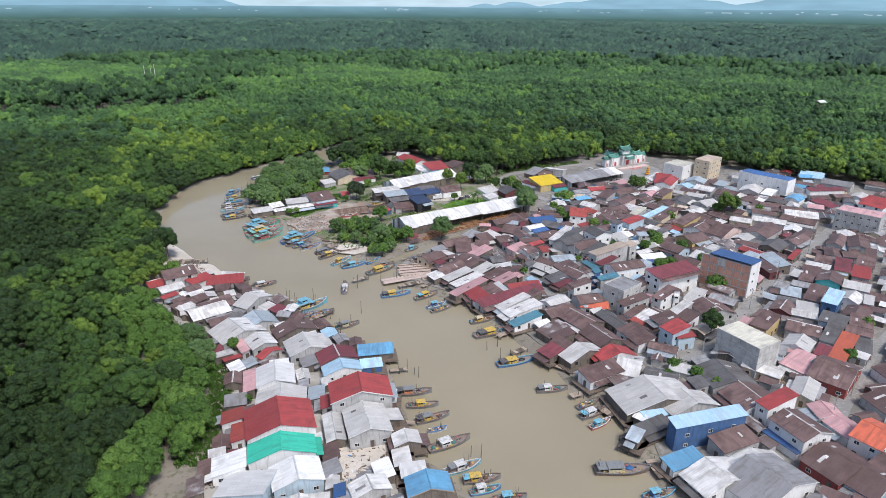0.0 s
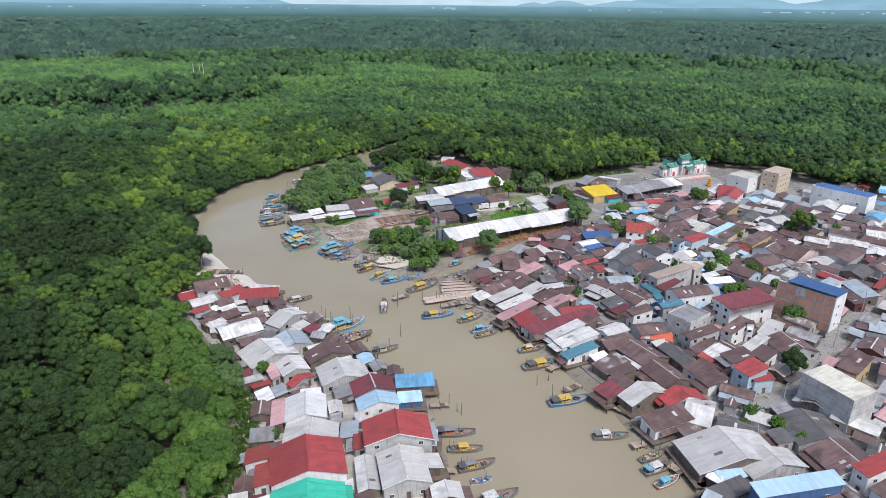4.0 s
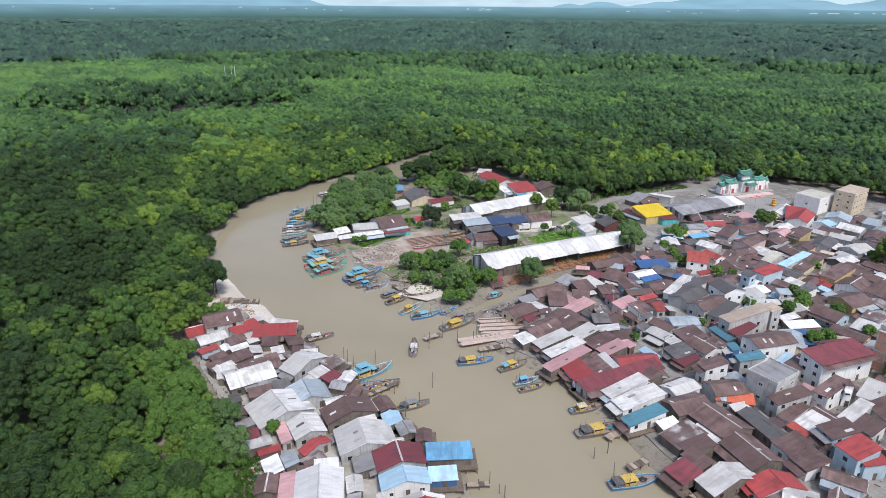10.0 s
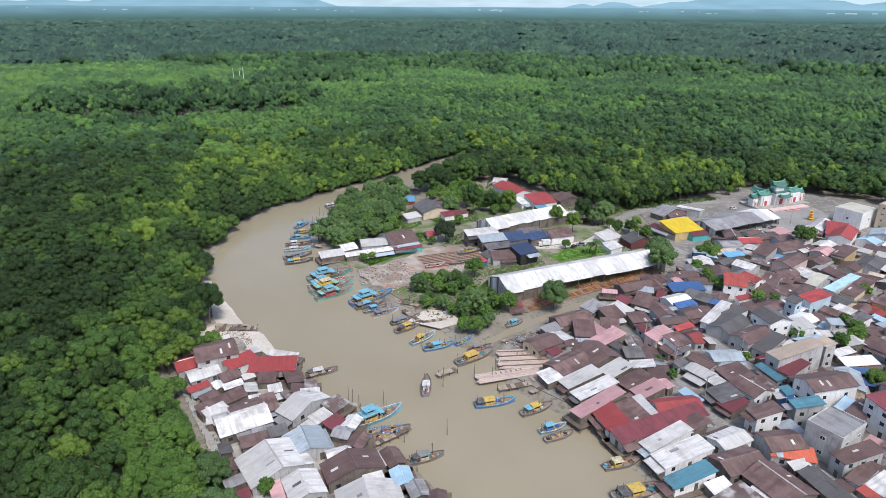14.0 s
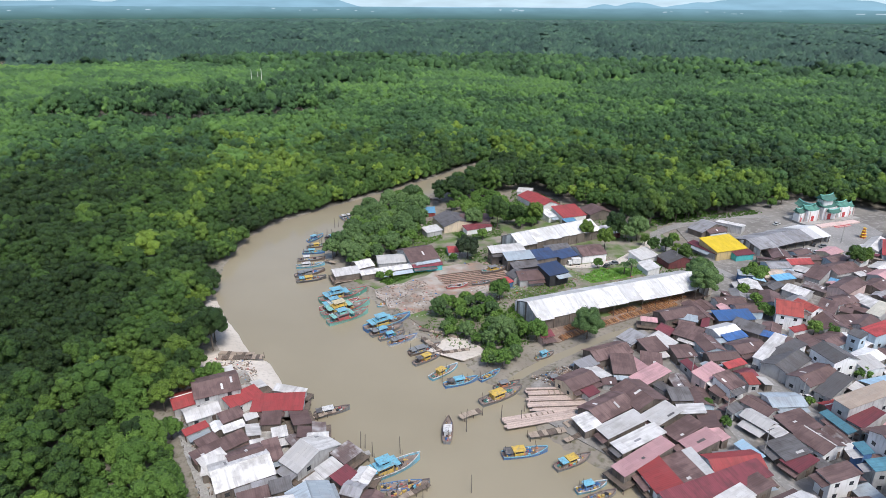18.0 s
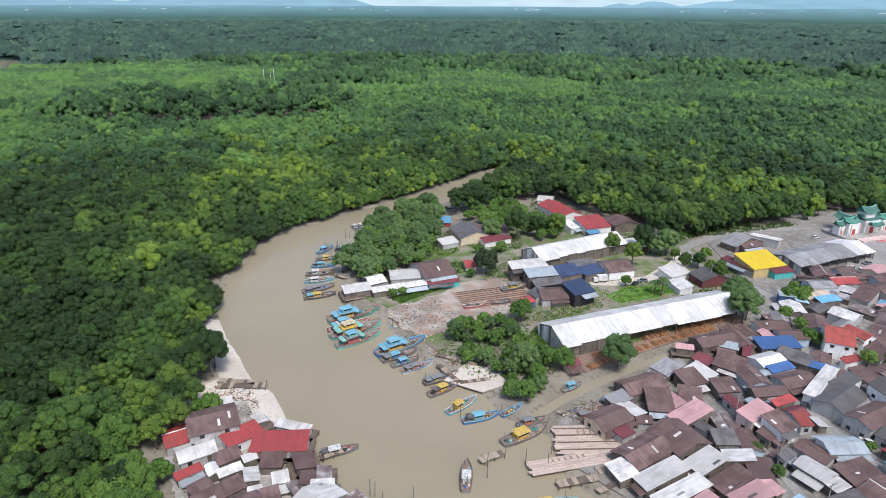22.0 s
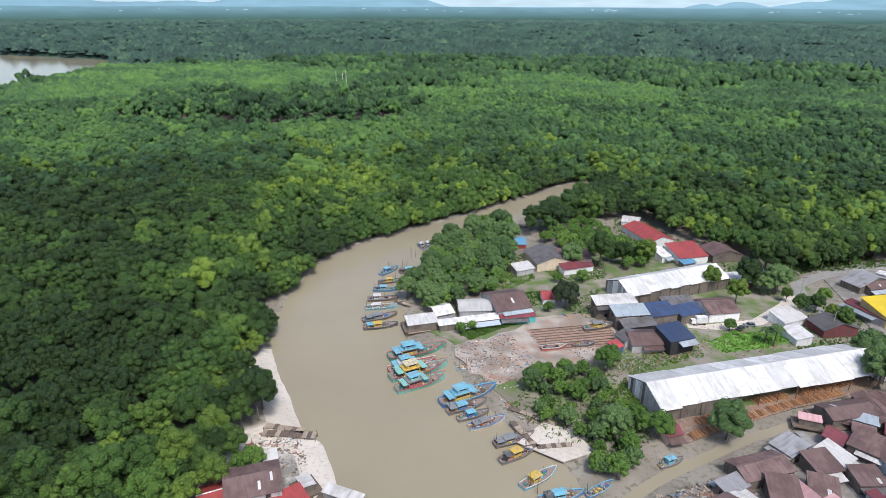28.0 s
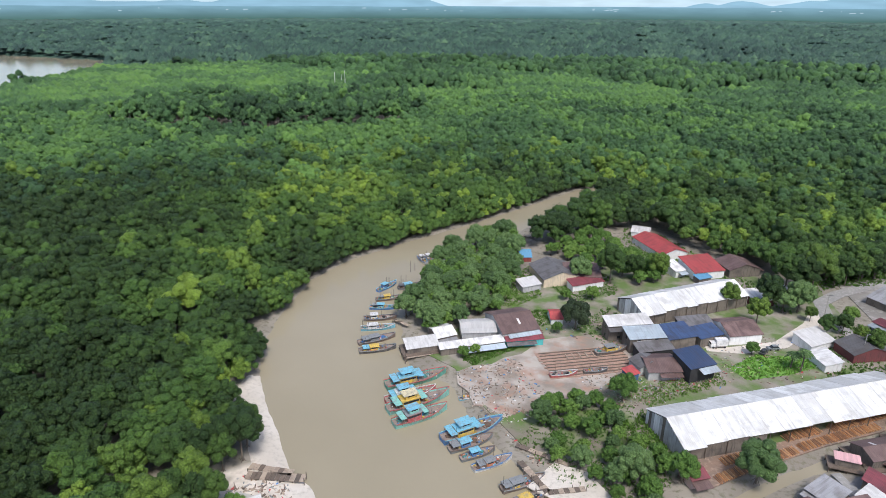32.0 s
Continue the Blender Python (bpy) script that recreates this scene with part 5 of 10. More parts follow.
# ---- small things ----
def car(x, y, turn, paint):
    c = tagged(empty_at("car", pose(x, y, 1.05, 0, 0, turn)), f"{'silver-grey' if paint == 'grey' else paint} parked hatchback car on the street", "car", "parked cars")
    v, f = prism([(-0.8, 0.3), (0.8, 0.3), (0.84, 0.6), (0.8, 0.86), (-0.8, 0.86), (-0.84, 0.6)], -1.95, 1.95)
    child("body", mesh_from("body", v, f, PAINT[paint]), c)
    v = [(-1.6, -0.74, 0.86), (1.0, -0.74, 0.86), (1.0, 0.74, 0.86), (-1.6, 0.74, 0.86), (-1.2, -0.6, 1.42), (0.35, -0.6, 1.42), (0.35, 0.6, 1.42), (-1.2, 0.6, 1.42)]
    child("window", mesh_from("window", v, BOX_FACES, GLASS), c)
    child("roof", boxes("roof", [(-1.22, -0.61, 1.42, 0.37, 0.61, 1.48)], PAINT[paint]), c)
    for sx in (-1.2, 1.2):
        for sy in (-0.76, 0.76):
            v, f = tube((sx, sy - 0.1, 0.3), (sx, sy + 0.1, 0.3), 0.3, 0.3, 10)
            child("wheel", mesh_from("wheel", v, f, PAINT["black"]), c)
    return c


def van(x, y, turn):
    c = tagged(empty_at("truck", pose(x, y, 1.0, 0, 0, turn)), "small white box truck parked in the yard", "truck")
    child("box", boxes("box", [(-2.6, -1.0, 0.8, 1.2, 1.0, 3.0)], PAINT["white"]), c)
    v, f = prism([(-0.9, 0.5), (0.9, 0.5), (0.9, 1.4), (0.78, 2.1), (-0.78, 2.1), (-0.9, 1.4)], 1.3, 2.9)
    child("cab", mesh_from("cab", v, f, PAINT["white"]), c)
    child("windscreen", boxes("windscreen", [(2.88, -0.7, 1.4, 2.94, 0.7, 2.0)], GLASS), c)
    for sx in (-1.7, 2.1):
        for sy in (-0.85, 0.85):
            v, f = tube((sx, sy - 0.14, 0.4), (sx, sy + 0.14, 0.4), 0.4, 0.4, 10)
            child("wheel", mesh_from("wheel", v, f, PAINT["black"]), c)
    return c


def jetty(x0, y0, x1, y1, width):
    d = math.hypot(x1 - x0, y1 - y0)
    j = tagged(empty_at("jetty", pose(x0, y0, 0, 0, 0, math.degrees(math.atan2(y1 - y0, x1 - x0)))), "weathered grey plank jetty on thin timber piles", "jetty", "jetties")
    r, n = random.Random(int(x0 * 5 + y0)), max(3, int(d / 1.15))
    for i in range(n):
        a = d * i / n
        child("plank", boxes("plank", [(a + 0.03, -width / 2 + r.uniform(-0.15, 0.1), 1.22, a + d / n - 0.04, width / 2 + r.uniform(-0.1, 0.15), 1.3)], CONCRETE if x0 < -60 and 155 < y0 < 217 else PALE_TIMBER if r.random() < 0.6 else TIMBER), j)
    for k in range(int(d / 2.8) + 1):
        for s in (-1, 1):
            px = min(d, k * 2.8)
            v, f = tube((px, s * width * 0.42, -1.6), (px + r.uniform(-0.1, 0.1), s * width * 0.42, 1.25 + r.choice((0.0, 0.0, 0.9))), 0.1, 0.08, 5)
            child("support", mesh_from("support", v, f, TIMBER), j)
    return j


def mooring_post(x, y, h):
    v, f = tube((0, 0, -2), ((h * 13 % 5 - 2.5) * 0.08, 0.1, h), 0.13, 0.08, 6)
    p = new("mooring_post", mesh_from("mooring_post", v, f, WALL["wood"]))
    p.matrix_basis = pose(x, y, 0)
    return tagged(p, "dark bare timber post standing in the river", "post", "mooring posts")


def utility_pole(x, y):
    p = tagged(empty_at("utility_pole", pose(x, y, 0.9, 0, 0, x * 7 % 90)), "grey concrete utility pole beside the street", "pole", "utility poles")
    v, f = tube((0, 0, 0), (0, 0, 8.5), 0.15, 0.09, 7)
    child("pole", mesh_from("pole", v, f, CONCRETE), p)
    child("crossarm", boxes("crossarm", [(-0.7, -0.05, 7.9, 0.7, 0.05, 8.02)], TIMBER), p)
    v, f = prism([(-0.1, 8.1), (0.1, 8.1), (0.06, 8.22), (-0.06, 8.22)], 0.1, 1.5)
    child("lamp_arm", mesh_from("lamp_arm", v, f, PAINT["grey"]), p)
    return p




def palm(x, y, size, label):
    """A palm: ringed trunk and arching fronds of leaflets."""
    p = tagged(empty_at("palm", pose(x, y, 0.9)), label, "palm", "palms")
    r = random.Random(int(x * 9 + y))
    v, f = tube((0, 0, 0), (0.3, 0.1, size), 0.24, 0.17, 7)
    child("trunk", mesh_from("trunk", v, f, BARK), p)
    for i in range(16):
        a, up, ln = i * 2.399, r.uniform(0.2, 1.0), r.uniform(2.6, 3.6)
        vs, fs, n = [], [], 7
        for k in range(n + 1):
            s = k / n
            d, z = ln * s * (0.75 + 0.25 * (1 - up)), size + ln * (0.55 * up * s - 0.75 * s * s)
            w = 0.55 * math.sin(math.pi * (0.12 + 0.85 * s))
            ca, sa = math.cos(a), math.sin(a)
            vs += [(0.3 + ca * d - sa * w, 0.1 + sa * d + ca * w, z - w * 0.5), (0.3 + ca * d, 0.1 + sa * d, z), (0.3 + ca * d + sa * w, 0.1 + sa * d - ca * w, z - w * 0.5)]
        for k in range(n):
            fs += [(3 * k, 3 * k + 1, 3 * k + 4, 3 * k + 3), (3 * k + 1, 3 * k + 2, 3 * k + 5, 3 * k + 4)]
        child("frond", mesh_from("frond", vs, fs, LEAF_PALE), p)
    return p


house("g", -99.7, 224.3, 35, 12.3, 10.8, 6, 1.8, "rust", "grey")
house("g", -107.3, 219.9, 41, 6.3, 8.2, 3.25, 1.4, "red", "grey")
house("g", -99.7, 215.9, 42, 9.0, 7.0, 3.25, 1.2, "pale", "grey")
house("m", -91.1, 222.7, 55, 9.7, 5.2, 3.75, 1.0, "red", "white")
house("m", -80.6, 221.5, 13, 13.8, 6.5, 3.75, 1.3, "red", "grey")
house("m", -80.3, 228.9, -7, 9.7, 2.8, 3.25, 0.6, "pale", "grey")
house("m", -97.0, 208.2, 51, 6.2, 2.5, 3.5, 0.5, "red", "grey")
house("m", -85.9, 197.1, 55, 6.3, 6.7, 3.25, 1.3, "pale", "wood")
house("g", -79.1, 196.0, 38, 13.5, 11.1, 3.75, 1.8, "pale", "wood")
house("g", -65.3, 204.0, -30, 7.1, 13.6, 3.75, 2.3, "pale", "grey")
house("g", -59.6, 189.1, -57, 9.6, 10.0, 3.75, 1.7, "steel", "grey")
house("g", -51.9, 194.4, -10, 4.9, 4.7, 3.25, 0.8, "grey", "wood")
house("g", -64.6, 181.2, -48, 11.9, 15.3, 3.75, 2.5, "pale", "grey")
house("g", -46.1, 182.0, -58, 7.5, 13.9, 3.75, 2.3, "rust", "wood")
house("g", -55.2, 174.4, -55, 8.6, 8.4, 3.75, 1.4, "pale", "grey")
house("m", -60.2, 171.4, -57, 8.3, 2.8, 3.5, 0.6, "pink", "grey")
house("g", -40.0, 171.6, -65, 10.2, 13.1, 4.05, 2.2, "pale", "grey")
house("g", -50.9, 167.8, -38, 3.2, 8.1, 3.25, 1.3, "red", "grey")
house("g", -29.8, 165.7, -68, 7.7, 12.0, 3.75, 2.0, "maroon", "grey")
house("g", -27.3, 158.3, -70, 5.5, 11.4, 3.75, 1.9, "sky", "white")
house("m", -18.3, 168.9, 10, 11.1, 5.3, 3.5, 1.1, "azure", "wood")
house("m", -18.9, 161.2, 12, 6.7, 4.2, 3.5, 0.8, "sky", "blue")
house("g", -45.4, 152.9, -75, 10.7, 10.8, 4.7, 1.8, "white", "white")
house("m", -52.7, 152.1, -75, 11.4, 3.6, 3.5, 0.7, "pink", "wood")
house("g", -41.8, 144.2, -81, 7.1, 13.6, 3.75, 2.2, "pale", "grey")
house("g", -39.6, 132.3, -72, 13.0, 17.2, 5, 2.8, "red", "white")
house("m", -52.3, 134.7, -77, 5.6, 5.8, 3.8, 1.2, "tile", "white")
house("m", -49.0, 128.6, -76, 7.6, 4.0, 3.6, 0.8, "tile", "white")
house("g", -36.4, 120.7, -75, 7.2, 16.0, 5, 2.6, "green", "white")
house("m", -47.8, 116.7, -74, 7.0, 8.0, 3.75, 1.6, "white", "white")
house("g", -31.4, 113.0, -70, 8.5, 11.7, 4.25, 1.9, "white", "skyw")
house("m", -42.1, 109.9, -99, 8.1, 12.1, 3.25, 2.4, "white", "skyw")
house("g", -20.1, 143.0, -77, 10.0, 16.6, 6.5, 2.7, "red", "grey")
house("m", -29.1, 142.0, -79, 6.1, 3.6, 3.25, 0.7, "red", "grey")
house("g", -22.3, 151.5, -79, 5.2, 10.1, 3.25, 1.7, "pale", "grey")
house("m", -12.9, 144.1, -0, 5.2, 5.0, 3.5, 1.0, "white", "wood")
house("g", -17.3, 131.8, -74, 12.0, 11.2, 5, 1.9, "pale", "grey")
house("g", -25.6, 131.1, -75, 11.8, 5.1, 3.25, 0.8, "pale", "wood")
house("m", -10.6, 135.8, 109, 5.5, 3.8, 3.5, 0.8, "pale", "wood")
house("g", -7.0, 125.9, -76, 5.3, 7.0, 3.8, 1.2, "pale", "wood")
house("g", -1.4, 109.3, -79, 6.6, 10.3, 4.25, 1.7, "azure", "wood")
house("g", -14.4, 108.7, -67, 5.2, 9.0, 4.25, 1.5, "pale", "grey")
house("m", -21.0, 108.3, -82, 4.2, 2.8, 3.5, 0.6, "blue", "grey")
house("g", 84.5, 154.1, -83, 12.0, 14.1, 3.75, 2.3, "dark", "grey")
house("g", 86.8, 143.1, -74, 10.4, 13.8, 3.75, 2.3, "rust", "white")
house("m", 68.4, 128.3, 15, 21.1, 3.9, 8, 0.8, "sky", "blue")
house("m", 73.8, 124.3, 23, 12.3, 5.8, 4.25, 1.2, "rust", "grey")
house("m", 59.0, 118.1, 25, 10.4, 4.5, 3.5, 0.9, "azure", "white")
house("g", 64.5, 112.1, -67, 8.5, 15.1, 3.75, 2.5, "pale", "white")
house("g", 75.2, 116.0, -76, 6.1, 15.3, 3.75, 2.5, "pale", "grey")
house("g", 74.8, 109.9, -61, 12.0, 20.0, 4.25, 3.2, "grey", "white")
house("g", 95.0, 116.5, -64, 10.1, 14.4, 3.75, 2.4, "rust", "red")
house("m", 86.8, 125.4, -65, 10.3, 3.7, 3.2, 0.7, "blue", "white")
house("g", 91.2, 126.8, -69, 10.7, 10.1, 6.5, 1.7, "rust", "white")
house("m", 90.1, 136.7, -69, 4.5, 10.4, 6.8, 2.1, "red", "white")
house("g", 104.0, 136.6, -90, 6.7, 7.4, 3.75, 1.2, "pink", "white")
house("g", 105.2, 129.9, -73, 8.1, 7.7, 3.75, 1.3, "pink", "white")
house("g", 108.4, 123.8, -56, 7.6, 12.4, 6.2, 2.0, "orange", "white")
house("g", 99.6, 110.2, -59, 7.1, 13.5, 3.75, 2.2, "rust", "skyw")
house("g", 107.1, 113.8, -69, 8.0, 10.5, 4.25, 1.7, "rust", "white")
house("g", 124.9, 140.4, -81, 9.2, 13.5, 3.75, 2.2, "rust", "grey")
house("g", 136.1, 154.3, -86, 9.1, 11.4, 3.75, 1.9, "rust", "white")
house("g", 98.7, 197.8, -77, 11.0, 12.6, 3.75, 2.1, "rust", "grey")
house("m", 110.9, 160.7, -57, 9.3, 10.2, 3.25, 2.0, "pink", "white")
house("g", 117.3, 155.1, -46, 10.9, 16.8, 4.25, 2.8, "rust", "red")
house("m", 49.1, 155.5, 28, 14.4, 6.0, 4.25, 1.2, "rust", "white")
house("g", 60.0, 143.4, -76, 12.1, 22.9, 4.05, 3.2, "pale", "wood")
house("g", 68.2, 139.8, -71, 6.9, 15.5, 4.05, 2.6, "pale", "grey")
house("m", 56.3, 141.7, -30, 5.3, 3.2, 3.25, 0.6, "blue", "wood")
house("m", 57.9, 135.9, 21, 7.4, 3.7, 3.8, 0.7, "sky", "white")
house("m", 53.8, 134.5, -44, 3.5, 2.6, 3.5, 0.5, "white", "wood")
house("m", 55.1, 130.4, 28, 12.3, 4.2, 3.45, 0.8, "dark", "wood")
house("m", 50.0, 126.6, -37, 3.6, 4.8, 3.8, 1.0, "steel", "wood")
house("g", 58.3, 160.0, -25, 7.2, 13.0, 3.75, 2.2, "pale", "white")
house("m", 66.9, 363.6, 28, 16.6, 12.3, 5, 2.5, "yellow", "ochre")
house("m", 59.1, 362.6, -54, 16.4, 4.0, 3.75, 0.8, "maroon", "grey")
house("m", 73.8, 359.6, 25, 9.5, 5.8, 3.75, 1.2, "maroon", "cyan")
house("g", 67.3, 392.3, -53, 8.9, 18.5, 3.75, 3.0, "grey", "wood")
house("g", 141.5, 375.0, -22, 9.3, 24.0, 4.25, 3.2, "red", "white")
house("g", 168.7, 340.6, -55, 10.2, 18.5, 3.75, 3.1, "rust", "white")
house("g", 137.8, 278.7, -52, 9.3, 18.8, 4.25, 3.1, "rust", "pinkw")
house("g", 212.0, 264.1, -72, 9.0, 24.0, 4.25, 3.2, "rust", "white")
house("g", 239.9, 384.4, -37, 13.5, 15.3, 4.25, 2.5, "sky", "grey")
house("g", 239.2, 318.4, -59, 12.7, 21.1, 6, 3.2, "red", "white")
house("m", -89.2, 311.5, 32, 10.8, 5.6, 3.25, 1.1, "pale", "wood")
house("m", -73.9, 316.0, 31, 21.6, 3.5, 3.4, 0.7, "pale", "wood")
house("g", -85.2, 321.0, 41, 7.3, 8.8, 3.45, 1.5, "pale", "wood")
house("g", -74.4, 326.1, 21, 11.9, 10.0, 4.25, 1.6, "pale", "grey")
house("g", -64.1, 331.9, 34, 13.4, 16.7, 5, 2.8, "rust", "grey")
house("m", -58.8, 324.9, 26, 12.8, 5.3, 3.4, 1.1, "maroon", "cyan")
house("g", -55.7, 380.5, -61, 17.0, 15.8, 4.25, 2.6, "dark", "cream")
house("m", -63.9, 367.1, 40, 8.7, 6.1, 3.4, 1.2, "pale", "grey")
house("m", -45.0, 381.7, 12, 14.6, 10.1, 4.25, 2.0, "rust", "grey")
house("m", -43.0, 374.9, 36, 14.3, 5.2, 3.4, 1.0, "maroon", "white")
house("g", -70.8, 398.8, 17, 5.6, 10.1, 3, 1.7, "azure", "red")
house("g", -50.8, 344.2, 17, 4.8, 8.0, 3, 1.3, "red", "white")
house("g", -14.4, 424.6, -58, 24.2, 13.1, 3.75, 2.2, "red", "white")
house("m", -22.4, 442.5, -7, 8.7, 6.5, 3.25, 1.3, "pale", "white")
house("m", 1.2, 402.3, 30, 14.1, 12.6, 4.25, 2.5, "red", "white")
house("m", -9.2, 398.9, 38, 5.4, 8.5, 3.75, 1.7, "pale", "white")
house("m", 1.2, 393.7, 38, 6.8, 4.0, 3.2, 0.8, "azure", "wood")
house("g", 15.6, 408.7, -65, 12.2, 13.9, 4.25, 2.3, "rust", "wood")
house("m", -26.9, 339.2, 25, 15.5, 5.9, 6.5, 1.2, "pale", "wood")
house("m", -21.5, 333.0, 24, 12.4, 6.6, 6, 1.3, "steel", "wood")
house("m", -11.4, 338.6, 31, 10.2, 7.9, 5, 1.6, "navy", "wood")
house("m", -2.0, 342.9, 37, 9.7, 6.3, 4.25, 1.3, "navy", "wood")
house("m", -18.5, 328.0, 28, 12.2, 4.8, 4.25, 1.0, "dark", "dark")
house("m", -7.4, 321.0, 36, 9.5, 8.7, 6, 1.7, "navy", "dark")
house("m", -4.9, 348.9, 27, 12.0, 6.5, 4.25, 1.3, "dark", "dark")
house("g", 7.9, 350.2, 25, 12.0, 12.7, 4.25, 2.1, "rust", "white")
house("g", -20.9, 319.7, -52, 5.9, 8.7, 3.75, 1.4, "dark", "grey")
house("g", -17.0, 319.9, 19, 10.5, 10.7, 3.75, 1.8, "rust", "grey")
house("m", -25.1, 313.0, 46, 4.3, 3.8, 3.4, 0.8, "red", "blue")
house("m", 19.4, 379.4, 27, 8.8, 7.8, 3.45, 1.6, "pale", "maroon")
house("m", 28.4, 388.6, 25, 7.6, 4.5, 3.25, 0.9, "white", "white")
house("m", 31.5, 350.8, 38, 11.1, 7.8, 3.25, 1.6, "pale", "white")
house("g", 44.5, 347.9, -66, 9.3, 13.2, 3.85, 2.2, "dark", "maroon")
house("m", 31.7, 338.0, -68, 9.2, 5.9, 3.25, 1.2, "pale", "white")
house("g", -10.5, 273.1, 30, 4.9, 5.7, 3.4, 0.9, "maroon", "pinkw")
house("g", 166.1, 179.7, -43, 13.0, 6.2, 4, 1.0, "rust", "white")
house("g", 208.8, 186.6, -133, 11.8, 6.6, 4.2, 1.1, "dark", "white")
house("g", 189.0, 175.7, -132, 9.8, 8.2, 3.7, 1.3, "pale", "white")
house("g", 245.8, 309.5, -137, 9.4, 7.7, 3.7, 1.2, "pale", "grey")
house("g", 228.2, 217.2, -136, 12.7, 7.9, 3.7, 1.3, "dark", "white")
house("g", 243.5, 244.6, -133, 8.2, 6.8, 3.7, 1.1, "rust", "white")
house("g", 262.8, 292.7, -135, 12.0, 8.2, 4.2, 1.3, "rust", "white")
house("g", 226.1, 252.1, -138, 8.1, 8.5, 4.2, 1.4, "rust", "grey")
house("g", 210.6, 227.7, -46, 11.1, 8.8, 4.2, 1.4, "rust", "white")
house("g", 183.6, 227.0, -129, 8.7, 8.3, 4, 1.3, "rust", "white")
house("g", 173.4, 198.6, -132, 11.1, 6.3, 3.7, 1.0, "pale", "cream")
house("g", 195.2, 385.3, -45, 12.4, 8.2, 3.4, 1.3, "grey", "grey")
house("g", 153.2, 137.8, -135, 12.2, 7.5, 3.7, 1.2, "pale", "white")
house("g", 209.3, 375.6, -130, 12.7, 7.1, 3.7, 1.1, "rust", "white")
house("g", 197.0, 185.3, -130, 12.5, 7.9, 3.4, 1.3, "rust", "wood")
house("g", 188.9, 214.8, -131, 8.9, 7.5, 4, 1.2, "grey", "cream")
house("g", 254.0, 270.4, -40, 8.8, 8.2, 3.7, 1.3, "rust", "white")
house("g", 212.8, 211.8, -135, 8.7, 7.1, 3.4, 1.1, "dark", "cream")
house("g", 270.3, 349.4, -136, 11.3, 7.7, 4, 1.2, "grey", "white")
house("g", 268.2, 363.1, -44, 12.9, 8.5, 4, 1.4, "rust", "white")
house("g", 132.6, 128.4, -40, 10.7, 7.6, 3.7, 1.2, "red", "grey")
house("g", 274.0, 325.1, -131, 11.6, 6.3, 4.2, 1.0, "rust", "white")
house("g", 238.2, 270.4, -138, 9.3, 8.7, 4, 1.4, "red", "white")
house("g", 150.7, 169.6, -135, 11.9, 8.3, 4.2, 1.3, "rust", "white")
house("g", 169.9, 163.5, -46, 8.5, 7.5, 3.4, 1.2, "rust", "white")
house("g", 260.4, 335.0, -134, 11.7, 8.7, 3.7, 1.4, "rust", "grey")
house("g", 143.7, 140.2, -133, 9.7, 7.1, 3.4, 1.1, "grey", "white")
house("g", 199.2, 245.1, -42, 11.5, 6.6, 4.2, 1.0, "rust", "white")
house("g", 220.3, 288.1, -130, 11.0, 8.7, 4.2, 1.4, "patch", "white")
house("g", 204.1, 203.5, -40, 10.6, 8.7, 4, 1.4, "grey", "white")
house("g", 249.3, 280.1, -134, 9.6, 7.2, 3.4, 1.2, "rust", "white")
house("g", 125.6, 232.2, -130, 11.9, 7.6, 3.7, 1.2, "pale", "wood")
house("g", 168.4, 152.4, -41, 13.0, 8.5, 3.7, 1.4, "rust", "cream")
house("g", 206.1, 390.1, -132, 9.9, 7.8, 3.7, 1.2, "rust", "white")
house("g", 184.6, 190.3, -132, 8.6, 7.7, 4, 1.2, "pale", "wood")
house("g", 191.8, 378.0, -45, 10.6, 6.2, 4, 1.0, "pale", "white")
house("g", 107.2, 171.0, -44, 9.1, 8.7, 3.7, 1.4, "grey", "white")
house("g", 251.6, 297.8, -133, 9.7, 8.5, 4, 1.4, "rust", "white")
house("g", 164.5, 138.3, -137, 11.7, 6.4, 4, 1.0, "dark", "white")
house("g", 258.6, 313.1, -130, 8.4, 7.8, 3.4, 1.2, "rust", "white")
house("g", 216.5, 197.5, -41, 10.1, 8.5, 4.2, 1.4, "red", "white")
house("g", 248.9, 256.2, -138, 8.0, 7.1, 3.7, 1.1, "pale", "cream")
house("g", 124.3, 111.6, -129, 12.0, 6.3, 4, 1.0, "pale", "white")
house("g", 150.1, 149.5, -44, 9.4, 6.6, 3.7, 1.1, "rust", "grey")
house("g", 235.7, 255.8, -45, 12.3, 7.6, 3.4, 1.2, "pale", "white")
house("g", 178.1, 183.5, -132, 8.6, 6.7, 4.2, 1.1, "rust", "white")
house("g", 103.9, 146.9, -129, 11.4, 6.5, 4, 1.0, "pale", "cream")
house("g", 92.8, 167.5, -132, 9.6, 6.6, 4.2, 1.1, "rust", "wood")
house("g", 221.7, 397.5, -129, 11.3, 7.8, 4.2, 1.2, "dark", "cream")
house("g", 229.4, 299.8, -39, 11.2, 7.5, 4, 1.2, "pale", "white")
house("g", 119.3, 119.6, -129, 10.4, 7.9, 3.4, 1.3, "rust", "grey")
house("g", 280.9, 335.3, -46, 10.9, 8.2, 4.2, 1.3, "rust", "grey")
house("g", 75.8, 95.1, -47, 12.4, 7.4, 3.7, 1.2, "rust", "cream")
house("g", 109.1, 214.4, -48, 9.6, 6.2, 4, 1.0, "patch", "grey")
house("g", 128.0, 251.8, -129, 10.1, 6.1, 4.2, 1.0, "patch", "white")
house("g", 189.6, 162.8, -42, 8.8, 7.8, 4, 1.2, "rust", "grey")
house("g", 229.1, 394.6, -129, 8.6, 6.3, 4, 1.0, "red", "wood")
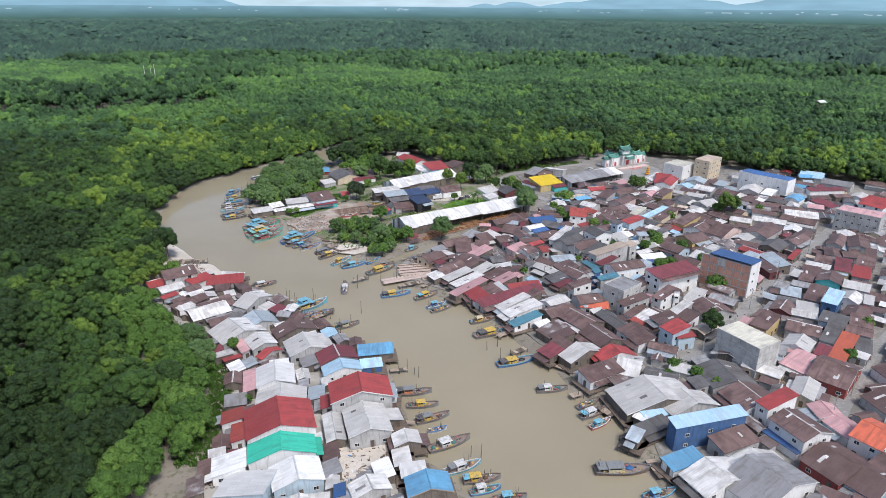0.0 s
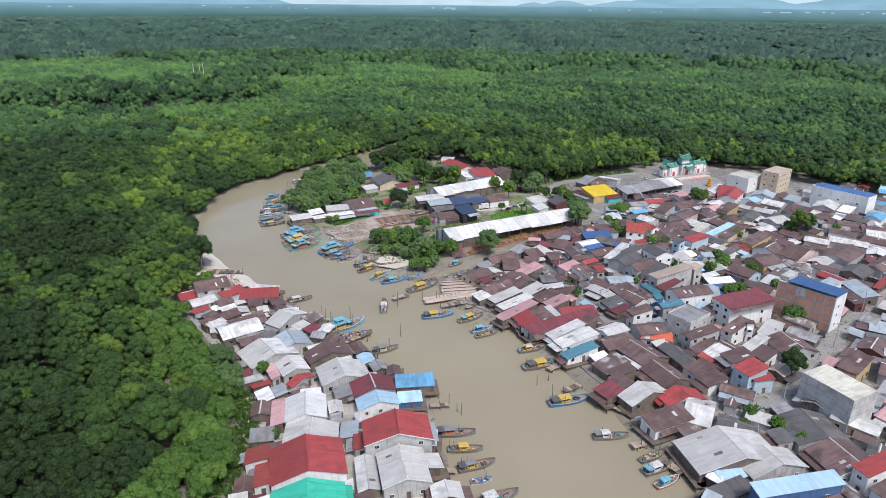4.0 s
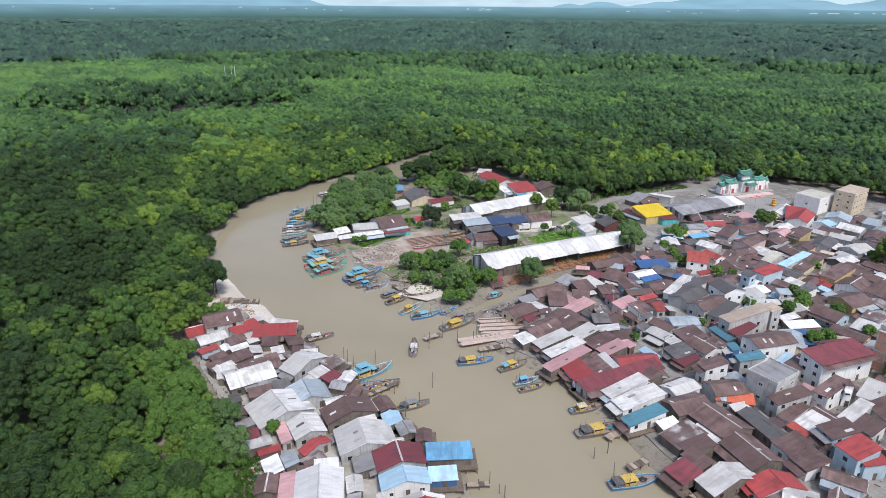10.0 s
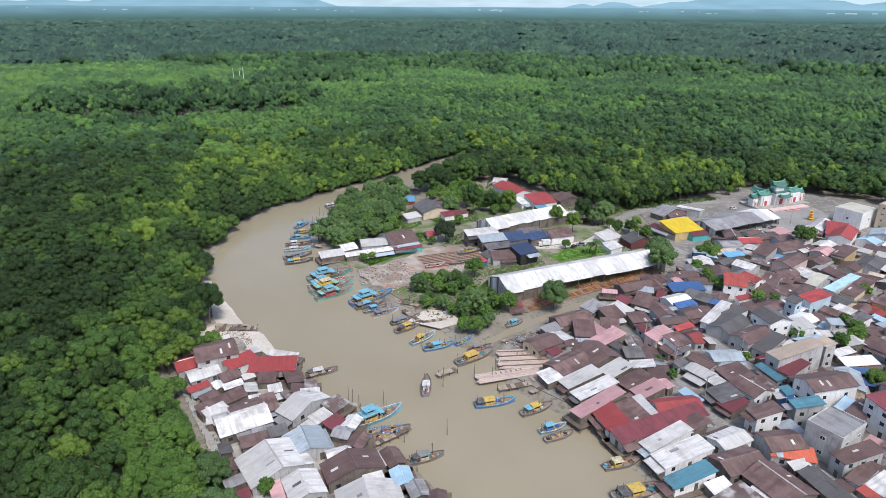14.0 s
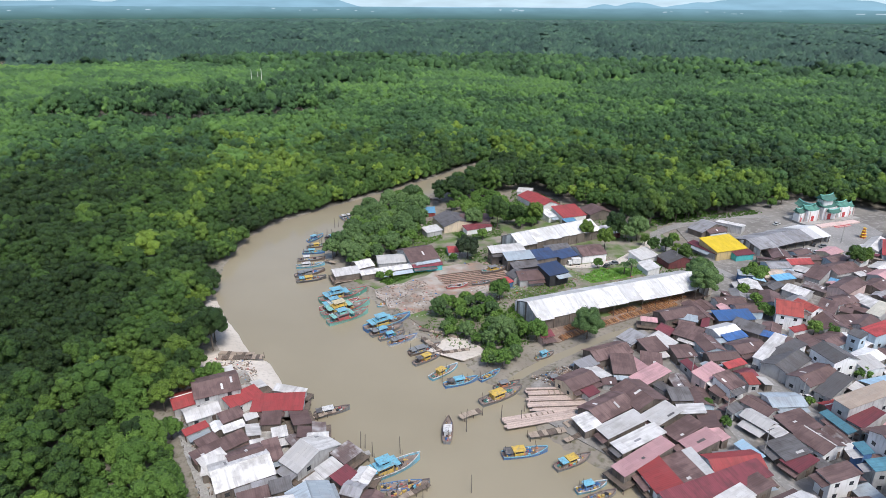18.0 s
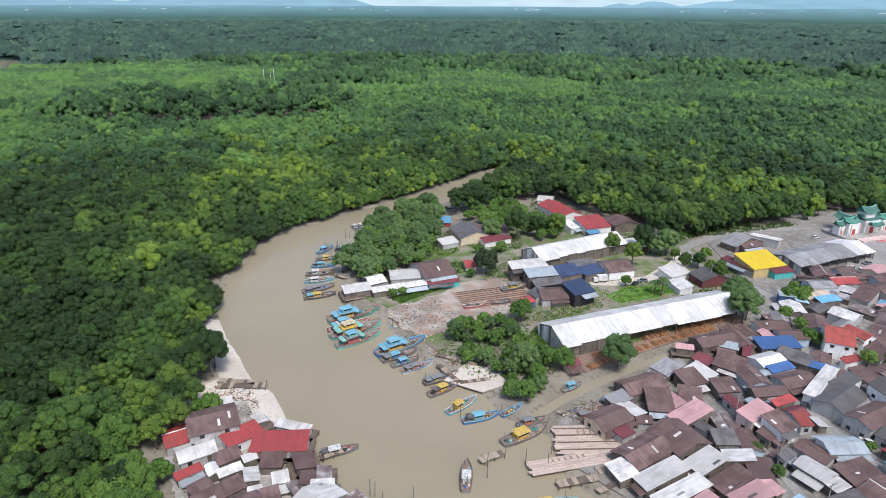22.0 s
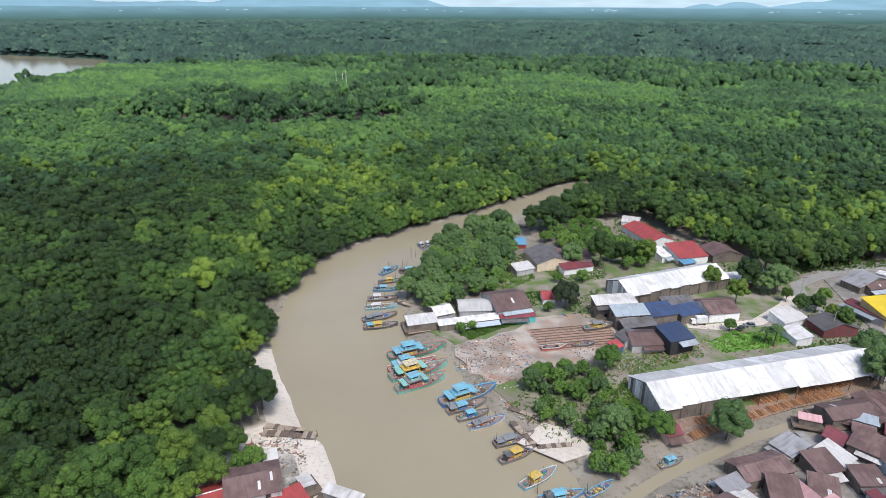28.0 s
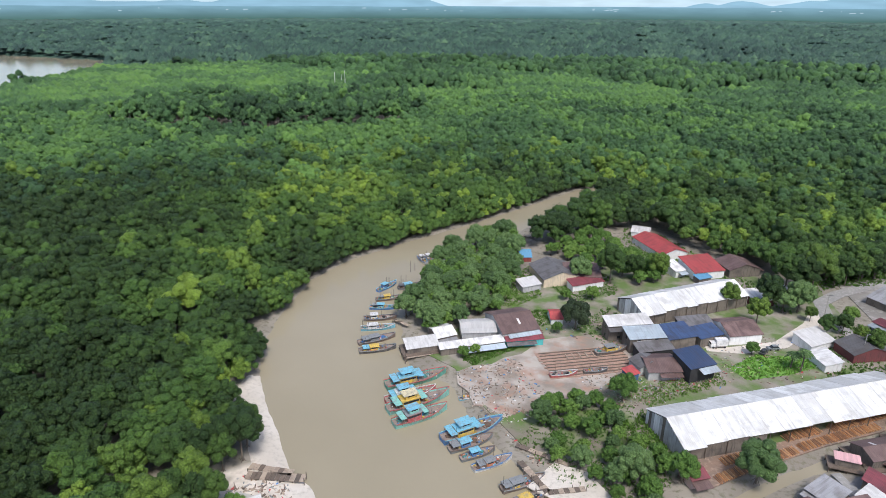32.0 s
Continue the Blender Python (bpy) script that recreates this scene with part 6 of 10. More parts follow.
house("g", 194.1, 233.7, -43, 12.0, 8.8, 4, 1.4, "rust", "white")
house("g", 218.3, 245.2, -132, 9.9, 6.2, 4.2, 1.0, "pale", "white")
house("g", 277.0, 312.8, -131, 11.6, 7.8, 4.2, 1.3, "rust", "white")
house("g", 211.6, 280.2, -130, 11.2, 7.5, 3.4, 1.2, "grey", "cream")
house("g", 261.7, 256.9, -132, 12.6, 8.8, 4.2, 1.4, "rust", "white")
house("g", 288.4, 344.2, -42, 12.2, 8.6, 4, 1.4, "rust", "cream")
house("g", 175.2, 212.6, -132, 8.7, 8.7, 4, 1.4, "pale", "cream")
house("g", 136.5, 117.2, -136, 8.2, 6.6, 3.4, 1.1, "rust", "white")
house("g", 186.9, 199.2, -43, 11.7, 6.6, 3.4, 1.1, "rust", "white")
house("g", 236.9, 291.9, -130, 11.1, 7.1, 3.4, 1.1, "pale", "cream")
house("g", 263.2, 277.4, -138, 8.0, 8.6, 3.4, 1.4, "rust", "cream")
house("g", 244.7, 233.0, -131, 11.1, 8.8, 3.7, 1.4, "rust", "grey")
house("g", 86.8, 96.5, -41, 9.6, 7.4, 4, 1.2, "dark", "cream")
house("g", 99.3, 174.2, -40, 10.0, 7.6, 4, 1.2, "patch", "white")
house("g", 223.9, 235.2, -47, 9.5, 6.4, 4, 1.0, "rust", "white")
house("g", 144.6, 122.5, -47, 10.7, 8.5, 3.7, 1.4, "pale", "white")
house("g", 257.2, 343.8, -136, 9.3, 6.4, 3.4, 1.0, "rust", "cream")
house("g", 227.8, 279.2, -129, 9.0, 7.0, 3.4, 1.1, "rust", "white")
house("g", 196.5, 219.8, -44, 10.3, 6.3, 4.2, 1.0, "rust", "white")
house("g", 184.3, 154.5, -129, 10.4, 7.7, 4, 1.2, "patch", "wood")
house("g", 174.7, 170.0, -43, 8.9, 6.5, 4.2, 1.0, "rust", "white")
house("g", 161.0, 146.2, -129, 9.3, 6.6, 3.4, 1.1, "rust", "white")
house("g", 129.6, 373.4, -133, 9.1, 7.6, 4, 1.2, "pale", "wood")
house("g", 220.6, 223.1, -135, 10.0, 7.7, 4.2, 1.2, "red", "cream")
house("g", 218.5, 386.5, -39, 9.8, 8.2, 3.7, 1.3, "rust", "white")
house("g", 254.0, 323.8, -44, 10.7, 6.8, 4.2, 1.1, "grey", "grey")
house("g", 215.7, 253.9, -138, 12.2, 6.5, 4, 1.0, "rust", "grey")
house("g", 256.0, 245.2, -48, 9.2, 7.4, 3.7, 1.2, "rust", "white")
house("g", 157.5, 127.9, -137, 10.7, 7.6, 4.2, 1.2, "grey", "wood")
house("g", 155.8, 160.6, -132, 11.4, 8.8, 3.4, 1.4, "rust", "wood")
house("g", 272.8, 300.8, -137, 9.9, 8.2, 4, 1.3, "rust", "white")
house("g", 114.8, 223.1, -45, 12.8, 7.7, 4, 1.2, "rust", "white")
house("g", 162.7, 169.9, -135, 9.0, 7.1, 3.7, 1.1, "dark", "white")
house("g", 235.1, 239.4, -134, 8.9, 8.4, 4, 1.4, "patch", "wood")
house("g", 162.7, 193.9, -136, 8.3, 6.5, 3.4, 1.0, "pale", "white")
house("g", 205.2, 236.6, -134, 9.6, 6.4, 3.4, 1.0, "rust", "white")
house("g", 131.9, 262.3, -130, 9.7, 7.0, 3.7, 1.1, "patch", "white")
house("g", 244.2, 287.3, -129, 11.6, 6.1, 4.2, 1.0, "rust", "white")
house("g", 107.2, 101.7, -47, 12.3, 6.5, 4.2, 1.0, "patch", "wood")
house("g", 97.8, 158.1, -42, 11.1, 6.9, 3.7, 1.1, "pale", "cream")
house("g", 97.3, 98.9, -137, 9.0, 7.0, 3.7, 1.1, "grey", "grey")
house("g", 222.4, 308.5, -43, 7.0, 7.6, 3.6, 1.2, "dark", "white")
house("g", 133.9, 216.7, -44, 5.0, 7.7, 4.2, 1.2, "grey", "grey")
house("m", 214.2, 240.0, -42, 3.7, 3.1, 3.2, 0.6, "grey", "wood")
house("m", -68.3, 193.0, 33, 4.9, 3.9, 3, 0.7, "dark", "wood")
house("m", -102.2, 235.4, 305, 4.7, 3.6, 3, 0.6, "pale", "wood")
house("m", 103.6, 183.2, 253, 4.9, 3.5, 2.7, 0.6, "grey", "wood")
house("m", 158.4, 176.3, 45, 4.3, 3.9, 2.7, 0.7, "pale", "white")
house("m", 170.0, 185.2, -43, 6.4, 3.9, 2.7, 0.7, "steel", "white")
house("m", 270.3, 286.5, 135, 4.1, 4.0, 3, 0.7, "rust", "wood")
house("m", 268.0, 329.6, -41, 4.8, 3.6, 2.7, 0.6, "rust", "wood")
house("m", 136.7, 142.0, -133, 4.8, 3.8, 3.2, 0.7, "red", "white")
house("m", 229.1, 269.4, -138, 5.1, 3.2, 2.7, 0.6, "rust", "white")
house("m", 249.8, 266.3, -40, 4.8, 3.1, 3.2, 0.6, "red", "white")
house("m", 158.8, 186.5, 134, 3.8, 3.8, 2.7, 0.7, "steel", "white")
house("m", 100.6, 167.9, -44, 3.7, 3.0, 2.7, 0.5, "rust", "white")
house("m", 189.9, 368.2, -45, 4.6, 3.5, 3.2, 0.6, "dark", "grey")
house("m", -78.5, 184.9, 128, 4.4, 3.0, 3, 0.5, "dark", "wood")
house("m", 235.5, 223.4, 134, 3.8, 4.2, 2.7, 0.7, "pale", "white")
house("m", 175.1, 157.6, -46, 4.7, 2.9, 2.7, 0.5, "red", "white")
house("m", 88.6, 106.2, -41, 6.3, 3.6, 3, 0.6, "rust", "white")
house("m", -25.6, 106.7, 8, 5.4, 2.8, 2.7, 0.5, "pale", "wood")
house("m", -61.4, 164.9, 213, 5.6, 3.3, 3.2, 0.6, "red", "wood")
house("m", 241.1, 226.3, 134, 4.4, 2.9, 2.7, 0.5, "steel", "wood")
house("m", 205.4, 216.1, -135, 4.9, 3.4, 3, 0.6, "rust", "white")
house("m", 198.0, 196.3, 230, 4.4, 3.4, 3.2, 0.6, "steel", "grey")
house("m", 227.7, 228.4, 223, 6.2, 2.8, 3.2, 0.5, "pale", "wood")
house("m", -59.5, 200.1, 60, 5.8, 3.9, 3.2, 0.7, "pale", "grey")
house("m", 210.1, 243.0, -42, 4.0, 3.4, 3, 0.6, "pale", "wood")
house("m", 167.8, 200.7, -42, 3.9, 3.0, 2.7, 0.5, "grey", "wood")
house("m", 236.6, 303.2, -39, 4.5, 2.7, 3, 0.5, "dark", "wood")
house("m", 226.5, 261.0, -138, 5.3, 3.0, 2.7, 0.5, "steel", "wood")
boat(-117.3, 354.4, 68, 10.6, "blue", "blue")
boat(-108.3, 357.7, 42, 11.4, "grey", "sky")
boat(-113.0, 344.6, 33, 9.7, "brown", "yellow")
boat(-112.1, 336.8, 17, 9.8, "blue", "sky")
boat(-110.1, 328.8, 24, 11.6, "brown", "white")
boat(-108.2, 322.1, 26, 11.8, "sky", "white")
boat(-105.5, 314.4, 42, 13.0, "brown", "grey")
boat(-102.9, 308.5, 31, 12.1, "dark", "yellow")
boat(-112.2, 384.3, -51, 10.1, "white", "white")
boat(-110.6, 387.0, -52, 8.7, "white", "white")
boat(-85.4, 295.3, 40, 19.0, "green", "sky")
boat(-84.2, 287.1, 41, 15.2, "red", "white")
boat(-81.2, 285.0, 44, 19.0, "teal", "yellow")
boat(-78.6, 278.9, 46, 16.1, "teal", "red")
boat(-63.8, 276.9, 44, 18.0, "blue", "sky")
boat(-63.0, 271.9, 43, 12.5, "grey", "blue")
boat(-60.4, 268.5, 41, 9.6, "grey", "blue")
boat(-56.2, 266.3, 42, 10.8, "white", "orange")
boat(-68.4, 291.0, 29, 5.7, "sky", "none")
boat(-48.0, 261.6, 40, 11.6, "brown", "grey")
boat(-46.1, 256.1, 47, 10.8, "grey", "yellow")
boat(-39.9, 249.4, 52, 11.0, "sky", "yellow")
boat(-45.6, 205.3, 42, 15.2, "sky", "sky")
boat(-66.9, 224.9, 31, 9.8, "grey", "white")
boat(-34.8, 222.0, 96, 10.2, "grey", "white")
boat(-14.6, 216.2, 21, 11.7, "blue", "yellow")
boat(-3.0, 214.7, 37, 10.6, "grey", "yellow")
boat(-22.0, 239.7, 42, 14.5, "grey", "yellow")
boat(-20.8, 245.3, 33, 8.5, "grey", "orange")
boat(-34.2, 244.8, 31, 10.6, "blue", "sky")
boat(-26.1, 249.7, 49, 8.2, "blue", "none")
boat(-10.1, 263.8, 41, 7.5, "brown", "sky")
boat(17.2, 195.1, 25, 10.3, "grey", "yellow")
boat(19.9, 185.9, 24, 14.3, "grey", "yellow")
boat(25.3, 167.2, 20, 12.7, "blue", "yellow")
boat(34.0, 152.1, 9, 9.4, "grey", "white")
boat(44.9, 118.2, 2, 13.5, "brown", "cream")
boat(42.8, 145.0, 31, 8.1, "grey", "none")
boat(43.5, 140.8, 29, 9.6, "grey", "white")
boat(44.0, 136.1, 32, 7.3, "red", "sky")
boat(51.2, 110.2, 17, 8.4, "blue", "blue")
boat(-5.9, 150.7, 9, 10.5, "grey", "orange")
boat(-3.3, 144.6, 7, 8.9, "grey", "yellow")
boat(-0.4, 138.8, 24, 9.7, "grey", "yellow")
boat(0.7, 133.8, 18, 5.2, "white", "none")
boat(3.8, 128.1, 27, 11.9, "grey", "white")
boat(6.7, 119.3, 25, 9.8, "sky", "white")
boat(11.1, 115.3, 11, 9.1, "grey", "yellow")
boat(11.6, 111.7, 16, 7.5, "blue", "white")
boat(16.9, 109.2, 9, 7.9, "grey", "sky")
boat(-40.3, 199.4, 36, 10.4, "grey", "none")
boat(-30.1, 190.9, 31, 9.4, "grey", "cream")
boat(0.9, 206.7, 30, 8.2, "sky", "blue")
boat(2.5, 203.7, 32, 8.8, "grey", "none")
boat(-42.4, 200.1, 20, 9.6, "white", "none")
boat(-6.0, 250.5, 28, 8.4, "grey", "red")
tree(PROTO_FRESH, -26.9, 301.0, 0.9, 0.9, 155, "fresh green garden tree beside houses", "village trees")
tree(PROTO_FRESH, -12.9, 271.9, 0.9, 0.9, 353, "fresh green garden tree beside houses", "village trees")
tree(PROTO_FRESH, -16.4, 273.2, 0.9, 0.7, 238, "fresh green garden tree beside houses", "village trees")
tree(PROTO_FRESH, -18.5, 277.5, 0.9, 0.6, 208, "fresh green garden tree beside houses", "village trees")
tree(PROTO, 15.9, 359.8, 0.9, 0.8, 226, "full dark green tree among the roofs", "village trees")
tree(PROTO_FRESH, 11.5, 338.3, 0.9, 0.6, 186, "fresh green garden tree beside houses", "village trees")
tree(PROTO_DARK, -43.6, 339.6, 0.9, 1.0, 322, "round dark-leaved tree in the yard", "village trees")
tree(PROTO_FRESH, -49.2, 361.4, 0.9, 0.6, 354, "fresh green garden tree beside houses", "village trees")
tree(PROTO_PALE, 3.6, 276.8, 0.9, 0.95, 298, "pale grey-green tree with airy crown", "village trees")
tree(PROTO_FRESH, -49.1, 334.7, 0.9, 0.55, 64, "fresh green garden tree beside houses", "village trees")
tree(PROTO_FRESH, 47.5, 371.7, 0.9, 0.8, 86, "fresh green garden tree beside houses", "village trees")
tree(PROTO_FRESH, 43.3, 365.6, 0.9, 0.5, 223, "fresh green garden tree beside houses", "village trees")
tree(PROTO_PALE, 26.5, 373.1, 0.9, 0.8, 44, "pale grey-green tree with airy crown", "village trees")
tree(PROTO, 35.3, 389.6, 0.9, 1.35, 191, "full dark green tree among the roofs", "village trees")
tree(PROTO, 30.4, 391.0, 0.9, 1.3, 25, "full dark green tree among the roofs", "village trees")
tree(PROTO, 40.3, 394.0, 0.9, 1.2, 65, "full dark green tree among the roofs", "village trees")
tree(PROTO_PALE, 31.7, 374.7, 0.9, 1.0, 254, "pale grey-green tree with airy crown", "village trees")
tree(PROTO, 21.7, 374.3, 0.9, 0.9, 240, "full dark green tree among the roofs", "village trees")
tree(PROTO, 8.1, 370.3, 0.9, 0.7, 53, "full dark green tree among the roofs", "village trees")
tree(PROTO, 62.4, 413.0, 0.9, 0.9, 11, "full dark green tree among the roofs", "village trees")
tree(PROTO, 69.8, 425.3, 0.9, 0.9, 60, "full dark green tree among the roofs", "village trees")
tree(PROTO_FRESH, -71.8, 366.4, 0.9, 0.7, 293, "fresh green garden tree beside houses", "village trees")
tree(PROTO_FRESH, -71.7, 343.7, 0.9, 0.7, 47, "fresh green garden tree beside houses", "village trees")
tree(PROTO_FRESH, -72.0, 313.4, 0.9, 0.5, 63, "fresh green garden tree beside houses", "village trees")
tree(PROTO_FRESH, -75.1, 310.4, 0.9, 0.45, 275, "fresh green garden tree beside houses", "village trees")
tree(PROTO_PALE, -45.6, 380.6, 0.9, 0.9, 339, "pale grey-green tree with airy crown", "village trees")
tree(PROTO, -33.9, 380.9, 0.9, 1.0, 55, "full dark green tree among the roofs", "village trees")
tree(PROTO_FRESH, -39.5, 364.3, 0.9, 0.6, 25, "fresh green garden tree beside houses", "village trees")
tree(PROTO, -15.8, 389.6, 0.9, 0.9, 101, "full dark green tree among the roofs", "village trees")
tree(PROTO, -25.0, 386.8, 0.9, 0.9, 89, "full dark green tree among the roofs", "village trees")
tree(PROTO_PALE, -47.3, 284.0, 0.9, 0.6, 293, "pale grey-green tree with airy crown", "village trees")
tree(PROTO_PALE, -24.0, 268.6, 0.9, 0.8, 266, "pale grey-green tree with airy crown", "village trees")
tree(PROTO_FRESH, -20.4, 264.0, 0.9, 0.7, 349, "fresh green garden tree beside houses", "village trees")
tree(PROTO_FRESH, -26.7, 255.8, 0.9, 0.7, 25, "fresh green garden tree beside houses", "village trees")
tree(PROTO_PALE, 48.9, 326.7, 0.9, 1.1, 3, "pale grey-green tree with airy crown", "village trees")
tree(PROTO_FRESH, 75.8, 337.6, 0.9, 0.8, 38, "fresh green garden tree beside houses", "village trees")
tree(PROTO_FRESH, 74.4, 344.9, 0.9, 0.6, 66, "fresh green garden tree beside houses", "village trees")
tree(PROTO, 117.0, 355.1, 0.9, 0.7, 315, "full dark green tree among the roofs", "village trees")
tree(PROTO, 122.9, 358.5, 0.9, 0.6, 210, "full dark green tree among the roofs", "village trees")
tree(PROTO_FRESH, 93.6, 237.3, 0.9, 0.8, 313, "fresh green garden tree beside houses", "village trees")
tree(PROTO_FRESH, 98.3, 239.0, 0.9, 0.7, 146, "fresh green garden tree beside houses", "village trees")
tree(PROTO_FRESH, 101.6, 267.5, 0.9, 0.8, 221, "fresh green garden tree beside houses", "village trees")
tree(PROTO_FRESH, 101.8, 274.6, 0.9, 0.6, 307, "fresh green garden tree beside houses", "village trees")
tree(PROTO_FRESH, 119.9, 300.8, 0.9, 0.7, 185, "fresh green garden tree beside houses", "village trees")
tree(PROTO, 152.1, 310.6, 0.9, 0.8, 44, "full dark green tree among the roofs", "village trees")
tree(PROTO, 156.9, 312.4, 0.9, 0.8, 241, "full dark green tree among the roofs", "village trees")
tree(PROTO_FRESH, 149.9, 314.2, 0.9, 0.7, 2, "fresh green garden tree beside houses", "village trees")
tree(PROTO_FRESH, 114.1, 244.8, 0.9, 0.6, 74, "fresh green garden tree beside houses", "village trees")
tree(PROTO_FRESH, 153.1, 451.0, 0.9, 1.0, 185, "fresh green garden tree beside houses", "village trees")
tree(PROTO_FRESH, 110.8, 439.7, 0.9, 0.8, 296, "fresh green garden tree beside houses", "village trees")
tree(PROTO_FRESH, 118.5, 448.0, 0.9, 0.8, 312, "fresh green garden tree beside houses", "village trees")
tree(PROTO_FRESH, 63.7, 319.4, 0.9, 0.7, 110, "fresh green garden tree beside houses", "village trees")
tree(PROTO_FRESH, 66.1, 311.6, 0.9, 0.6, 113, "fresh green garden tree beside houses", "village trees")
tree(PROTO_FRESH, 110.9, 259.8, 0.9, 0.6, 121, "fresh green garden tree beside houses", "village trees")
tree(PROTO_FRESH, 84.3, 291.2, 0.9, 0.5, 202, "fresh green garden tree beside houses", "village trees")
tree(PROTO_FRESH, 172.9, 315.9, 0.9, 0.6, 152, "fresh green garden tree beside houses", "village trees")
tree(PROTO, 91.5, 181.2, 0.9, 0.7, 338, "full dark green tree among the roofs", "village trees")
tree(PROTO_FRESH, 72.2, 161.4, 0.9, 0.5, 126, "fresh green garden tree beside houses", "village trees")
tree(PROTO_FRESH, 77.0, 156.1, 0.9, 0.5, 246, "fresh green garden tree beside houses", "village trees")
tree(PROTO_FRESH, 80.7, 150.8, 0.9, 0.5, 324, "fresh green garden tree beside houses", "village trees")
tree(PROTO_FRESH, 68.6, 156.2, 0.9, 0.4, 296, "fresh green garden tree beside houses", "village trees")
tree(PROTO_FRESH, 107.7, 218.1, 0.9, 0.8, 264, "fresh green garden tree beside houses", "village trees")
tree(PROTO_FRESH, 111.7, 219.7, 0.9, 0.7, 69, "fresh green garden tree beside houses", "village trees")
tree(PROTO_FRESH, 147.0, 186.2, 0.9, 0.6, 287, "fresh green garden tree beside houses", "village trees")
tree(PROTO_FRESH, 100.7, 263.7, 0.9, 0.7, 146, "fresh green garden tree beside houses", "village trees")
tree(PROTO_FRESH, 94.4, 260.1, 0.9, 0.6, 233, "fresh green garden tree beside houses", "village trees")
tree(PROTO_FRESH, 128.8, 166.1, 0.9, 0.5, 112, "fresh green garden tree beside houses", "village trees")
tree(PROTO_FRESH, -63.6, 173.5, 0.9, 0.6, 276, "fresh green garden tree beside houses", "village trees")
tree(PROTO_FRESH, -40.0, 171.7, 0.9, 0.5, 48, "fresh green garden tree beside houses", "village trees")
tree(PROTO_PALE, -69.5, 161.9, 0.9, 0.9, 290, "pale grey-green tree with airy crown", "village trees")
tree(PROTO_PALE, -76.1, 173.6, 0.9, 0.9, 174, "pale grey-green tree with airy crown", "village trees")
tree(PROTO_FRESH, -69.2, 151.5, 0.9, 0.8, 187, "fresh green garden tree beside houses", "village trees")
tree(PROTO_FRESH, -62.6, 137.0, 0.9, 0.8, 271, "fresh green garden tree beside houses", "village trees")
tree(PROTO_FRESH, -60.4, 126.7, 0.9, 0.9, 239, "fresh green garden tree beside houses", "village trees")
tree(PROTO_PALE, -74.5, 148.7, 0.9, 1.0, 320, "pale grey-green tree with airy crown", "village trees")
tree(PROTO_FRESH, -75.1, 163.5, 0.9, 0.8, 100, "fresh green garden tree beside houses", "village trees")
tree(PROTO_FRESH, -57.7, 133.4, 0.9, 0.5, 53, "fresh green garden tree beside houses", "village trees")
tree(PROTO_FRESH, -51.2, 144.6, 0.9, 0.35, 57, "fresh green garden tree beside houses", "village trees")
tree(PROTO_PALE, 48.2, 313.3, 0.9, 1.1, 189, "pale grey-green tree with airy crown", "village trees")
tree(PROTO_FRESH, 68.9, 334.6, 0.9, 0.8, 109, "fresh green garden tree beside houses", "village trees")
tree(PROTO_FRESH, 72.8, 333.6, 0.9, 0.7, 243, "fresh green garden tree beside houses", "village trees")
tree(PROTO_FRESH, 65.6, 302.8, 0.9, 0.6, 358, "fresh green garden tree beside houses", "village trees")
tree(PROTO_FRESH, 67.9, 301.0, 0.9, 0.6, 63, "fresh green garden tree beside houses", "village trees")
tree(PROTO_FRESH, 78.7, 290.9, 0.9, 0.6, 351, "fresh green garden tree beside houses", "village trees")
tree(PROTO_FRESH, 82.1, 263.4, 0.9, 0.6, 175, "fresh green garden tree beside houses", "village trees")
tree(PROTO_FRESH, 33.8, 242.0, 0.9, 0.45, 312, "fresh green garden tree beside houses", "village trees")
tree(PROTO_FRESH, 36.5, 234.1, 0.9, 0.4, 325, "fresh green garden tree beside houses", "village trees")
tree(PROTO_FRESH, 62.0, 247.9, 0.9, 0.4, 340, "fresh green garden tree beside houses", "village trees")
tree(PROTO_FRESH, -104.9, 232.5, 0.9, 0.7, 117, "fresh green garden tree beside houses", "village trees")
tree(PROTO_FRESH, -107.4, 230.7, 0.9, 0.6, 4, "fresh green garden tree beside houses", "village trees")
car(15.2, 340.1, 60, "dark")
car(18.5, 343.6, 200, "grey")
car(86.8, 346.5, 35, "white")
car(62.6, 251.0, 120, "white")
car(52.3, 264.6, 60, "dark")
car(95.4, 368.5, 200, "grey")
car(100.6, 370.8, 35, "white")
car(105.9, 373.7, 120, "white")
car(111.6, 381.7, 60, "dark")
car(114.8, 380.1, 200, "grey")
car(109.3, 371.6, 35, "white")
car(124.1, 364.9, 120, "white")
car(73.5, 161.9, 60, "dark")
car(83.3, 128.6, 200, "grey")
car(73.4, 160.5, 35, "white")
car(80.9, 164.5, 120, "white")
car(115.0, 209.9, 60, "dark")
car(110.3, 206.1, 200, "grey")
car(104.7, 410.5, 35, "white")
# the close roofs of the west bank, and low sheds between them
house("m", -87.4, 202.2, 52, 13.5, 4.4, 3.9, 0.8, "rust", "wood")
house("g", -79.7, 200.0, 40, 8.6, 7.3, 3.8, 1.3, "rust", "wood")
house("m", -74.3, 202.9, 35, 4.1, 7.0, 3.7, 1.3, "rust", "wood")
house("m", -85.8, 196.2, 24, 5.7, 5.4, 3.5, 1.0, "pale", "wood")
house("m", -88.0, 210.5, 44, 5.7, 2.6, 3.4, 0.6, "pale", "wood")
house("m", -75.7, 210.4, 30, 3.9, 3.7, 3.4, 0.7, "pale", "wood")
house("m", -65.2, 208.7, 15, 5.4, 4.8, 3.3, 0.9, "pale", "wood")
